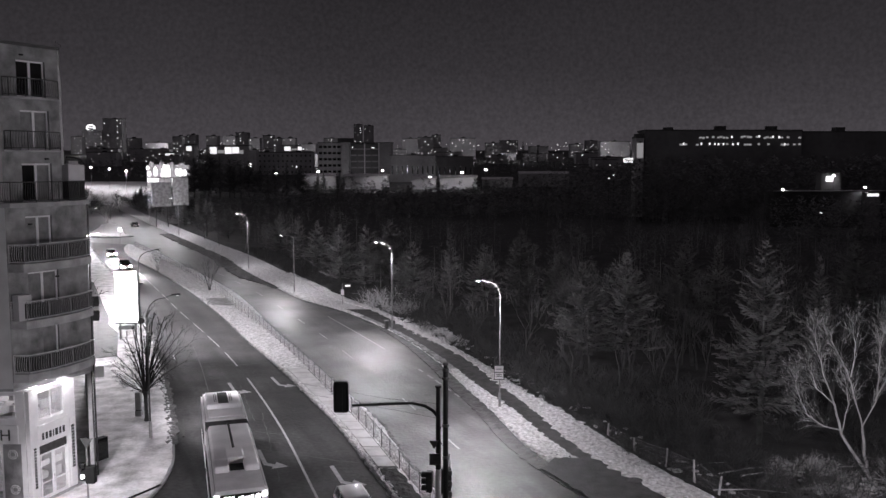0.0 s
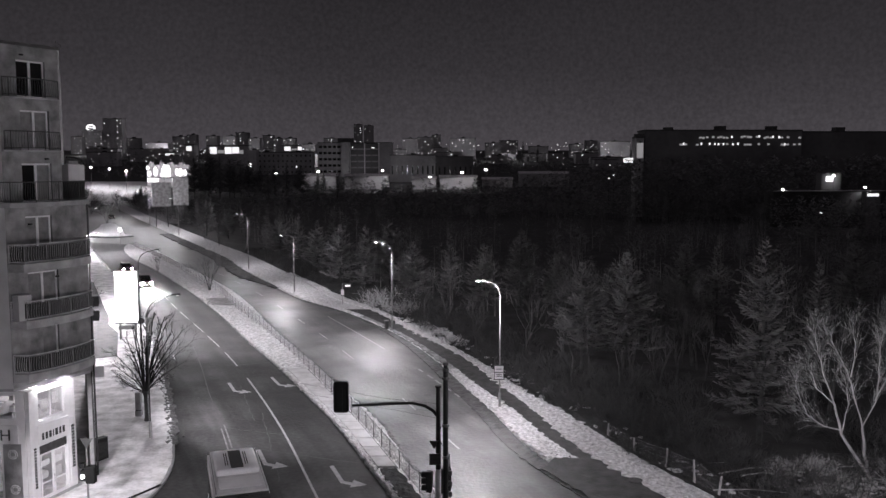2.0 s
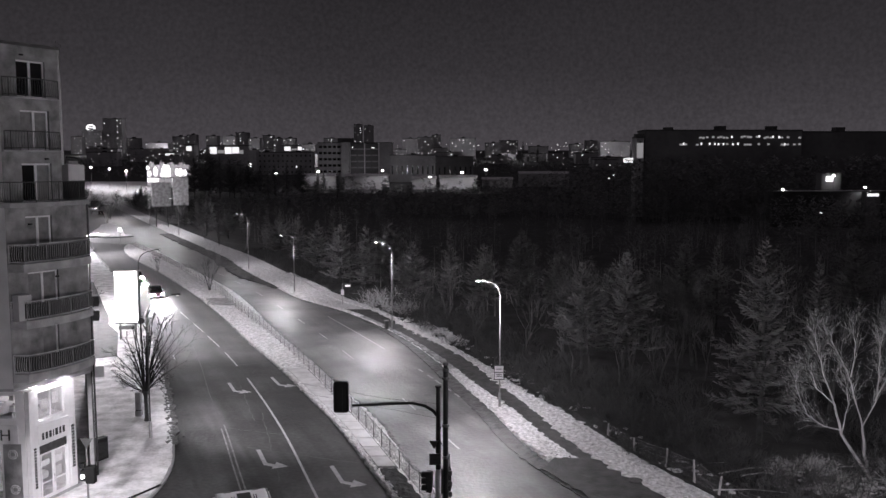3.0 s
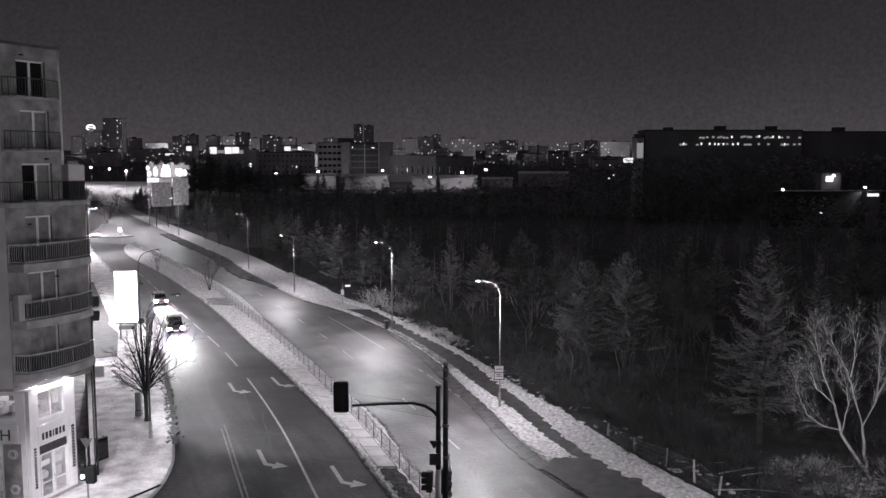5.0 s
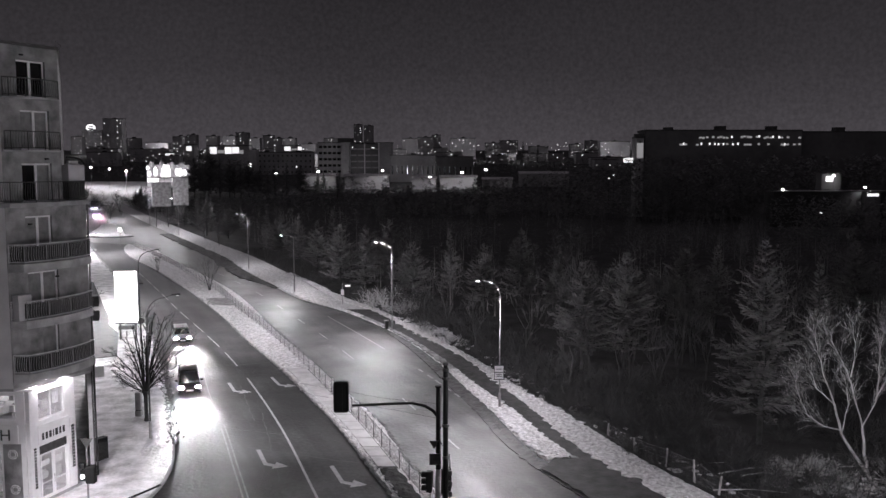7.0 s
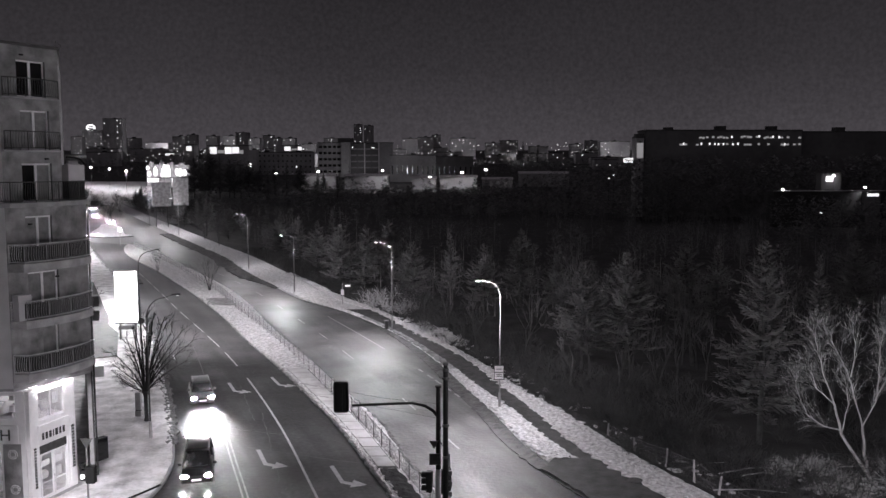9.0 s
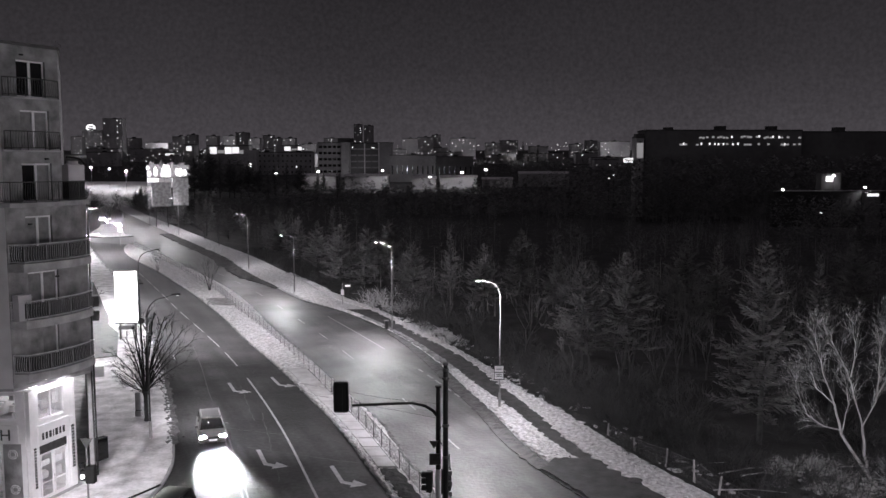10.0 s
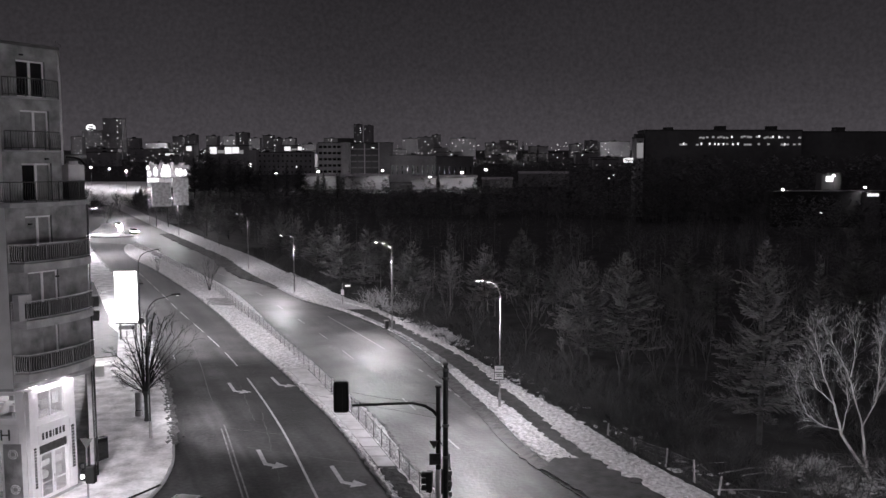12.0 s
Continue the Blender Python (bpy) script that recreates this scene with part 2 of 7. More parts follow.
def curve_of(points):
    """x as a smooth function of y through (y, x) points."""
    ys = np.array([p[0] for p in points], float)
    xs = np.array([p[1] for p in points], float)
    slope = np.gradient(xs, ys)

    def at(y):
        i = int(np.clip(np.searchsorted(ys, y) - 1, 0, len(ys) - 2))
        h = ys[i + 1] - ys[i]
        t = (y - ys[i]) / h
        if t < 0 or t > 1:
            j = 0 if t < 0 else -1
            return float(xs[j] + slope[j] * (y - ys[j]))
        return float((2 * t**3 - 3 * t**2 + 1) * xs[i] + (t**3 - 2 * t**2 + t) * h * slope[i]
                     + (3 * t**2 - 2 * t**3) * xs[i + 1] + (t**3 - t**2) * h * slope[i + 1])
    return at


def steps(y0, y1, near):
    """Places along the road, closer together near the crossing."""
    out, y = [y0], y0
    while y < y1:
        y = min(y + near * max(1.0, y / 50.0), y1)
        out.append(y)
    return out


def ribbon(left, right, y0, y1, near=0.6, across=8, z=0.0, rough=0.0, skirt=0.0, freq=1.2, seed=0.0, edge=0.0):
    """A sheet between two curves, with uneven relief and, if asked, sides that go down to the ground."""
    bm, rows = bmesh.new(), []
    for y in steps(y0, y1, near):
        a, b = left(y), right(y)
        row = []
        for k in range(across + 1):
            t = k / across
            x = a + (b - a) * t
            if edge and k in (0, across):
                x += edge * noise.noise(Vector((y * 1.7, k * 3.1, seed)))
            lump = rough * noise.noise(Vector((x * freq, y * freq, seed))) + rough * 0.5 * noise.noise(Vector((x * freq * 3, y * freq * 3, seed + 5)))
            fall = min(1.0, 4 * t * (1 - t) + 0.15)
            row.append(bm.verts.new((x, y, z + lump * fall)))
        rows.append(row)
    for p, q in zip(rows, rows[1:]):
        for k in range(across):
            bm.faces.new((p[k], p[k + 1], q[k + 1], q[k]))
    if skirt:
        for k in (0, across):
            low = [bm.verts.new((r[k].co.x, r[k].co.y, z - skirt)) for r in rows]
            for i in range(len(rows) - 1):
                f = (rows[i][k], rows[i + 1][k], low[i + 1], low[i])
                bm.faces.new(f if k == 0 else f[::-1])
    return bm


# ---- plan of the road: x over y ----
LEFT_KERB = curve_of([(38, -19.6), (40, -17.6), (42, -16.5), (44.5, -16.0), (49, -16.3), (54.2, -17.8), (65.2, -21.7), (76.8, -26.2),
                      (96.6, -34.6), (130, -50), (166, -68), (213, -90), (295, -128), (420, -185)])
MEDIAN_L = curve_of([(35, 0.7), (44.5, -2.6), (49, -4.2), (57.9, -7.4), (64.4, -10.2), (72.5, -13.7), (84.2, -19.2), (100.3, -26.4),
                     (122.7, -37.5), (134.5, -43.8), (187.5, -70.6), (193, -72.0)])
MEDIAN_R = curve_of([(35, 3.6), (44.5, -0.2), (48.5, -1.8), (57.9, -4.6), (66, -7.9), (75, -11.6), (84, -15.5), (91.6, -18.6), (105.6, -24.0),
                     (120, -30.2), (139.8, -40.5), (166.5, -54.6), (187, -66.5), (193, -71.9)])
FENCE = curve_of([(35, 1.7), (45.6, -1.54), (49.5, -2.9), (59.2, -6.35), (66, -9.0), (74.4, -12.35), (89.9, -18.95), (104.7, -25.7), (120, -32.4),
                  (139.8, -42.6), (149.3, -47.6), (187, -68.4)])
RIGHT_KERB = curve_of([(35, 12.6), (44.5, 7.9), (49.5, 5.64), (53.6, 4.26), (60.6, 2.73), (68, 0.74), (78, -1.8), (88, -5), (99.6, -10.3),
                       (105, -13.6), (111, -18.0), (125, -25.2), (140, -32.4), (161.5, -41.6), (200, -60.8), (253, -86.9), (300, -110), (420, -168)])
LANE_L = curve_of([(35, -3.5), (44.5, -6.82), (56.2, -10.89), (70.5, -16.6), (80.6, -21.09), (90.6, -26.0), (105.6, -33.54), (117.8, -39.43), (150, -55.4)])
DOUBLE = curve_of([(35, -7.6), (44.5, -10.72), (49, -12.33), (56.85, -15.13), (65.2, -18.35), (74.6, -21.68), (84.2, -25.33)])
LANE_R = curve_of([(35, 7.6), (52.5, 1.04), (64.4, -3.16), (77.9, -8.41), (90, -13.34), (98.5, -17.09), (118, -25.8), (150, -42.5)])
PATH_IN = curve_of([(36, 2.8), (55, 2.7), (65, 2.1), (75, 1.6), (90, 0.9), (112, 0.9)])
PATH_OUT = curve_of([(36, 4.0), (55, 4.0), (65, 3.9), (75, 3.8), (90, 2.7), (97, 3.0), (105, 4.0), (112, 4.6)])
VERGE_W = curve_of([(36, 6.0), (55, 6.2), (65, 4.9), (75, 4.3), (90, 3.3), (97, 3.6), (105, 4.8), (112, 5.8), (120, 6.4), (165, 6.3), (420, 6.3)])
PATH_L = lambda y: RIGHT_KERB(y) + PATH_IN(y)
PATH_R = lambda y: RIGHT_KERB(y) + PATH_OUT(y)
VERGE_R = lambda y: RIGHT_KERB(y) + VERGE_W(y)
SLUSH_R = lambda y: RIGHT_KERB(y) + (1.1 if y < 74 else max(0.4, 1.1 - (y - 74) * 0.03))


def rise(y):
    """Height of the ground far out, where the town climbs."""
    return 0.0 if y < 420 else 0.05 * (y - 420) if y < 1200 else 39 + 0.015 * (y - 1200)


# ---- ground, roads ----
def build_ground():
    bm = bmesh.new()
    ys = [-400, -100, 0, 30, 45, 60, 80, 110, 150, 200, 260, 330, 420, 520, 700, 1000, 1200, 2000, 3000, 4600]
    xs = [-3500, -1500, -700, -350, -180, -90, -40, 0, 40, 90, 180, 350, 700, 1500, 3500]
    grid = [[bm.verts.new((x, y, rise(y) - 0.06)) for x in xs] for y in ys]
    for p, q in zip(grid, grid[1:]):
        for k in range(len(xs) - 1):
            bm.faces.new((p[k], p[k + 1], q[k + 1], q[k]))
    tagged(part("ground", bm, M_EARTH), "dark rough ground with patches of old snow", "ground", kind="structure")
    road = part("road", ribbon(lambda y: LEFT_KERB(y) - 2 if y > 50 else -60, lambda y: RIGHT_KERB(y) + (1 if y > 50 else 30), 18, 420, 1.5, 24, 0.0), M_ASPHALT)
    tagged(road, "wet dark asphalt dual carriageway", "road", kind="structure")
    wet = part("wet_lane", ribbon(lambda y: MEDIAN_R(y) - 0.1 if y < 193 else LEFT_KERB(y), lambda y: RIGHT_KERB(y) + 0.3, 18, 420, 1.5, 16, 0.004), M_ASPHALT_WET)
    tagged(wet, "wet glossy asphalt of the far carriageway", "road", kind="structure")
    pave = part("pavement", ribbon(lambda y: -60 if y < 75 else LEFT_KERB(y) - 16, LEFT_KERB, 38, 330, 0.5, 40, 0.16, 0.03, 0.2, 0.9, 2.0, 0.15), M_PAVE)
    tagged(pave, "pavement covered in trodden snow", "pavement", kind="structure")
    def floor_patch(name, corners, stuff, label, z=0.215):
        bm = bmesh.new()
        prism(bm, corners, 0.1, z)
        tagged(part(name, bm, stuff), label, "side street", kind="structure")
    floor_patch("side_street", [(-60, 78.0), (-32.3, 77.3), (-30.6, 78.2), (-34.6, 89.0), (-37.6, 94.0), (-39.5, 99.0), (-42.4, 105.0), (-53.6, 128.8), (-60, 128.8)], M_PATH, "swept asphalt of a side street between the houses")
    floor_patch("side_street", [(-50.5, 134.0), (-48.0, 126.0), (-45.5, 127.5), (-53.0, 143.5), (-56.0, 142.7)], M_PATH, "swept asphalt of a side street between the houses", 0.217)
    kerb = part("kerb", ribbon(lambda y: LEFT_KERB(y) - 0.02, lambda y: LEFT_KERB(y) + 0.16, 38, 230, 0.5, 2, 0.13, 0.0, 0.14), M_CONCRETE)
    tagged(kerb, "concrete kerb with slush against it", "kerb", kind="structure")
    slush = part("slush_ridge", ribbon(lambda y: LEFT_KERB(y) - 0.3 - 0.35 * noise.noise(Vector((y * 0.7, 0, 9))), lambda y: LEFT_KERB(y) + 0.35 + 0.35 * noise.noise(Vector((y * 0.9, 0, 4))),
                                       53, 200, 0.16, 12, 0.165, 0.11, 0.14, 3.2, 7.0, 0.3), M_SLUSH)
    tagged(slush, "dirty slush piled along the kerb", "snow ridge", kind="stuff")
    median = part("median", ribbon(MEDIAN_L, MEDIAN_R, 35, 193, 0.4, 10, 0.15, 0.05, 0.18, 1.1, 3.0, 0.1), M_SNOW)
    tagged(median, "snow-covered central reservation", "median", kind="structure")
    for name, a, b, y0, y1, high, seed in (
            ("snow_ridge", lambda y: MEDIAN_L(y) - 0.1, lambda y: MEDIAN_L(y) + (0.25 if y < 72 else 0.65), 43, 150, 0.22, 11.0),
            ("snow_ridge", lambda y: FENCE(y) + 0.12, lambda y: MEDIAN_R(y) + 0.05, 41, 150, 0.19, 17.0)):
        ridge = part(name, ribbon(a, b, y0, y1, 0.16, 7, high, 0.15, 0.3, 2.2, seed, 0.2), M_SNOW)
        tagged(ridge, "lumpy ridge of ploughed snow beside the carriageway", "snow ridge", kind="stuff")
    for a, b, y0, y1, seed in ((lambda y: MEDIAN_R(y) - 0.05, lambda y: MEDIAN_R(y) + 0.4, 41, 150, 21.0),
                               (lambda y: MEDIAN_L(y) - 0.22, lambda y: MEDIAN_L(y) + 0.05, 41, 150, 23.0),
                               (lambda y: RIGHT_KERB(y) - 0.3, SLUSH_R, 36, 112, 25.0)):
        grit = part("slush_ridge", ribbon(a, b, y0, y1, 0.2, 6, 0.07, 0.09, 0.1, 2.6, seed, 0.2), M_GRITTY if seed == 23.0 else M_SLUSH)
        tagged(grit, "dark grit and slush along the kerb", "snow ridge", kind="stuff")
    field = part("snow_field", ribbon(lambda y: VERGE_R(y) - 0.3, lambda y: VERGE_R(y) + 4 + (y - 215) * 0.10, 262, 400, 1.2, 14, 0.1, 0.2, 0.1, 0.5, 29.0, 0.6), M_GRITTY)
    tagged(field, "rough ground with patches of old snow beside the far road", "snow field", kind="structure")
    weeds = part("weed_strip", ribbon(lambda y: RIGHT_KERB(y) - 2.6 * min(1.0, max(0.0, (y - 122) / 14)), lambda y: RIGHT_KERB(y) + 0.35, 123, 222, 0.3, 10, 0.15, 0.2, 0.2, 1.6, 27.0, 1.3), M_WEEDS)
    tagged(weeds, "dark strip of frozen weeds and soil beside the carriageway", "verge", kind="structure")
    bare = part("bare_patch", ribbon(lambda y: MEDIAN_L(y) - 0.1, lambda y: FENCE(y) + 0.4, 106.9, 113.2, 0.3, 10, 0.22, 0.12, 0.2, 1.6, 28.0, 0.5), M_GRITTY)
    tagged(bare, "bare gritty gap in the snow of the median", "median", kind="structure")
    verge = part("verge", ribbon(lambda y: SLUSH_R(y) - 0.2, VERGE_R, 36, 415, 0.5, 16, 0.12, 0.06, 0.16, 1.0, 5.0, 0.2), M_SNOW)
    tagged(verge, "snow-covered verge beside the road", "verge", kind="structure")
    path = part("footpath", ribbon(lambda y: PATH_L(y) - (3.0 if y < 48.5 else max(0, 3.0 - (y - 48.5) * 0.9)), PATH_R, 36, 104, 0.5, 8, 0.21, 0.03, 0.05, 1.5, 9.0, 0.3), M_PATH)
    tagged(path, "footpath cleared of snow, dark and damp", "footpath", kind="structure")
    bank = part("snow_ridge", ribbon(lambda y: PATH_R(y) - 0.1, lambda y: VERGE_R(y) + 0.3, 38, 140, 0.18, 11, 0.26, 0.17, 0.25, 2.6, 13.0, 0.55), M_SNOW)
    tagged(bank, "lumpy bank of shovelled snow beside the footpath", "snow ridge", kind="stuff")
    for y0, y1, stuff in ((50.2, 73, M_SNOW), (73, 99, M_GRITTY), (99, 140, M_SNOW)):
        bank = part("snow_ridge", ribbon(lambda y: SLUSH_R(y) - 0.1, PATH_L, y0, y1, 0.18, 11, 0.24, 0.13, 0.2, 2.6, 15.0, 0.5), stuff)
        tagged(bank, "lumpy strip of snow between road and footpath", "snow ridge", kind="stuff")


def mark(line, y0, y1, width, name="lane_line", paint=None):
    half = width / 2
    ob = part(name, ribbon(lambda y: line(y) - half, lambda y: line(y) + half, y0, y1, 1.0, 1, 0.006), paint or M_PAINT)
    return tagged(ob, "worn white lane line painted on asphalt", "lane line", kind="structure")


def dark_road_line(a, b, seed, width=0.05):
    """A thin dark line that wanders from a to b."""
    rng = random.Random(seed)
    a, b = Vector(a), Vector(b)
    side = Vector((-(b - a).y, (b - a).x)).normalized()
    bm, rows, drift = bmesh.new(), [], 0.0
    n = max(6, int((b - a).length / 0.4))
    for k in range(n + 1):
        drift += rng.uniform(-0.07, 0.07)
        c, w = a.lerp(b, k / n) + side * drift, width * rng.uniform(0.4, 1.2)
        rows.append([bm.verts.new((q.x, q.y, 0.0055)) for q in (c - side * w, c + side * w)])
    for p, q in zip(rows, rows[1:]):
        bm.faces.new((p[0], p[1], q[1], q[0]))
    tagged(part("dark_road_line", bm, M_TAR), "thin dark line across the asphalt", "crack", kind="structure")


def build_markings():
    for k, (a, b) in enumerate((((-33.2, 93.6), (-20.4, 94.0)), ((-19.6, 75.2), (-14.6, 77.0)), ((-15.0, 56.9), (-10.8, 55.2)), ((-12.6, 53.0), (-5.2, 49.6)),
                                ((-13.2, 60.5), (-9.0, 47.0)), ((-16.6, 68.2), (-13.6, 58.5)), ((-1.0, 48.2), (4.6, 49.8)), ((-5.6, 62.3), (1.6, 60.2)))):
        dark_road_line(a, b, 300 + k, 0.045 if k < 4 else 0.03)
    cover = part("manhole_cover", tube(bmesh.new(), [(0, 0, 0.2), (0, 0, 0.262), (0, 0, 0.27)], [0.42, 0.42, 0.38], 20), M_IRON, at=pose(10.9, 46.5, 0))
    tagged(cover, "round iron manhole cover in the footpath", "manhole", kind="structure")
    mark(LANE_L, 36, 70.6, 0.16)
    for y0, y1 in ((75.0, 80.6), (83.15, 88.5), (90.6, 95.95), (98.45, 103.5), (105.5, 110.0), (112.8, 117.8), (120.6, 125.5), (128, 133), (136, 141)):
        mark(LANE_L, y0, y1, 0.16)
    mark(lambda y: DOUBLE(y) - 0.14, 36, 56.8, 0.11, paint=M_PAINT_OLD)
    mark(lambda y: DOUBLE(y) + 0.14, 36, 57.6, 0.11, paint=M_PAINT_OLD)
    mark(lambda y: DOUBLE(y) - 2.2, 77.4, 79.4, 0.14)
    seam = part("road_seam", ribbon(lambda y: DOUBLE(y) - 0.03, lambda y: DOUBLE(y) + 0.06, 57.6, 84, 0.8, 1, 0.005, 0, 0, 1, 0, 0.05), M_TAR)
    tagged(seam, "dark tarred seam between the lanes", "seam", kind="structure")
    for y0, y1 in ((52.5, 54.8), (61.3, 64.4), (77.9, 81.6), (87.0, 90.0), (95.6, 98.45), (105.5, 108.5), (116.2, 119.9), (128, 131.5), (138, 141.5)):
        mark(LANE_R, y0, y1, 0.14)
    bay = curve_of([(62.8, 2.06), (66.5, 0.63), (71.7, -1.32), (83.7, -6.46), (87, -7.89), (100.3, -13.82)])
    mark(bay, 82, 100.3, 0.16)
    for y0, y1 in ((62.8, 64.1), (64.7, 65.7), (66.5, 67.6), (68.65, 70.0), (70.5, 71.7), (72.8, 73.8)):
        mark(bay, y0, y1, 0.2)
    for x, y, a in ((-6.18, 47.97, 20), (-11.2, 50.9, 21), (-17.2, 67.57, 23), (-14.0, 69.46, 24)):
        bm = bmesh.new()
        co = [(-0.11, 1.6), (-0.11, -1.3), (0.40, -1.85), (0.55, -1.45), (0.15, -1.05), (0.15, 1.6), (0.22, -2.15), (1.25, -2.1), (0.72, -1.1)]
        v = [bm.verts.new((p, q, 0.007)) for p, q in co]
        bm.faces.new((v[0], v[1], v[4], v[5]))
        bm.faces.new((v[1], v[2], v[3], v[4]))
        bm.faces.new((v[6], v[7], v[8]))
        ob = part("turn_arrow", bm, M_PAINT, at=pose(x, y, 0, 0, 0, a))
        tagged(ob, "white left-turn arrow painted on the asphalt", "road arrow", "turn arrows", "structure")


build_ground()
build_markings()

# ---- corner apartment house ----
K_AT, C_AT, C2_AT = Vector((-22.3, 43.07)), Vector((-20.6, 46.0)), Vector((-19.9, 47.2))
FLOORS = (7.2, 10.0, 12.95, 16.1, 18.8, 21.5)
ROOF_Z = 24.1


def wall_frame(p, q):
    """Axes of a wall from p to q: x along it, y inwards, z up."""
    d = (Vector(q) - Vector(p)).normalized()
    m = Matrix.Identity(4)
    m.col[0][:3] = (d.x, d.y, 0)
    m.col[1][:3] = (-d.y, d.x, 0)
    m.translation = (p[0], p[1], 0)
    return m


def pierced(bm, length, z0, z1, thick, holes, m):
    """A wall with openings that go through it: holes are (from, to, sill, head)."""
    ss = sorted({0.0, length, *[h[0] for h in holes], *[h[1] for h in holes]})
    zs = sorted({z0, z1, *[h[2] for h in holes], *[h[3] for h in holes]})
    for a, b in zip(ss, ss[1:]):
        for c, d in zip(zs, zs[1:]):
            if not any(h[0] <= a and b <= h[1] and h[2] <= c and d <= h[3] for h in holes):
                box(bm, a, 0, c, b, thick, d, m)
    bmesh.ops.remove_doubles(bm, verts=bm.verts[:], dist=0.0005)
    return bm


def window_unit(house, m, s0, s1, z0, z1, leaves, curtain, name="balcony_door"):
    """A framed opening of two or three leaves with panes and, behind them, a curtain."""
    bm = bmesh.new()
    w, t = 0.09, 0.08
    y = 0.14
    cuts = [s0 + (s1 - s0) * k / leaves for k in range(leaves + 1)]
    box(bm, s0, y, z0, s1, y + t, z0 + w, m)
    box(bm, s0, y, z1 - w, s1, y + t, z1, m)
    for i, c in enumerate(cuts):
        a, b = (c, c + w) if i == 0 else (c - w, c) if i == leaves else (c - w / 1.3, c + w / 1.3)
        box(bm, a, y - 0.002, z0 + w, b, y + t, z1 - w, m)
    frame_part = part(name, bm, M_WHITE, house, "white framed balcony door")
    for i in range(leaves):
        bm = box(bmesh.new(), cuts[i] + w * 0.8, y + 0.03, z0 + w, cuts[i + 1] - w * 0.8, y + 0.045, z1 - w, m)
        part("pane", bm, M_DARKGLASS if i not in curtain else M_CURTAIN, frame_part)
    return frame_part


def balcony(house, z, outline, thick=0.24, high=1.0, pale=0):
    """A slab over the outline (its last two points lie on the wall) with a railing of upright bars along the rest."""
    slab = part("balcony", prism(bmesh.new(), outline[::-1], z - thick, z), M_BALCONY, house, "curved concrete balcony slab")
    run = [Vector((x, y, 0)) for x, y in outline[:-1]]
    inset = []
    mid = sum(run, Vector()) / len(run)
    for p in run:
        inset.append(p + (mid - p).normalized() * 0.06)
    rail = bmesh.new()
    tube(rail, [p + Vector((0, 0, z + high)) for p in inset], 0.03, 6)
    tube(rail, [p + Vector((0, 0, z + 0.10)) for p in inset], 0.02, 5)
    part("handrail", rail, M_RAIL if pale else M_IRON, slab, "pale handrail" if pale else "dark handrail")
    tone = M_IRON
    if pale:
        tone = M_CONCRETE
        # dark band added behind the bars; it stands for the shade inside the balcony
        screen = bmesh.new()
        ring = []
        for p in run:
            q = p + (mid - p).normalized() * 0.11
            r = p + (mid - p).normalized() * 0.13
            ring.append([screen.verts.new((v.x, v.y, zz)) for v, zz in ((q, z + 0.13), (q, z + high - 0.1), (r, z + high - 0.1), (r, z + 0.13))])
        for p, q in zip(ring, ring[1:]):
            for k in range(4):
                screen.faces.new((p[k], p[(k + 1) % 4], q[(k + 1) % 4], q[k]))
        part("balcony_shade", screen, M_BALCONY_SHADE, slab, "dark band added behind the bars for the shade inside the balcony")
    post = mesh_of("post", tube(bmesh.new(), [(0, 0, 0), (0, 0, high)], 0.025, 6), tone)
    bar = mesh_of("baluster", tube(bmesh.new(), [(0, 0, 0.1), (0.05, 0, 0.26), (0.07, 0, 0.42), (0.04, 0, 0.7), (0, 0, high)], 0.012, 4, False), tone)
    post_l, bar_l = post.copy(), bar.copy()
    for me in (post_l, bar_l):
        me.materials[0] = M_RAIL
    for i, (a, b) in enumerate(zip(inset, inset[1:])):
        n = max(1, round((b - a).length / 0.115))
        for k in range(n):
            p = a.lerp(b, k / n)
            out = p - mid
            solid = k == 0 and (i < 2 or i % 4 == 0)
            light = pale and i == 0
            share("post" if solid else "baluster", (post_l if light else post) if solid else (bar_l if light else bar), slab, pose(p.x, p.y, z, 0, 0, math.degrees(math.atan2(out.y, out.x))))
    return slab


def arc(p, q, bulge, n=12):
    """Points from p to q along a bow that swells to the right of the way."""
    p, q = Vector(p), Vector(q)
    d = q - p
    side = Vector((d.y, -d.x)).normalized()
    return [tuple(p + d * t + side * bulge * 4 * t * (1 - t)) for t in [k / n for k in range(n + 1)]]


def bars_text(parent, m, s, z, widths, high, gap, name="letter", upright=False):
    """Lettering of a trade name as plain blocks of its size and colour."""
    x = s
    for w in widths:
        bm = box(bmesh.new(), x, -0.03, z, x + w, -0.004, z + high, m) if not upright else box(bmesh.new(), s, -0.03, z + (x - s), s + high, -0.004, z + (x - s) + w, m)
        part(name, bm, M_INK, parent)
        x += w + gap


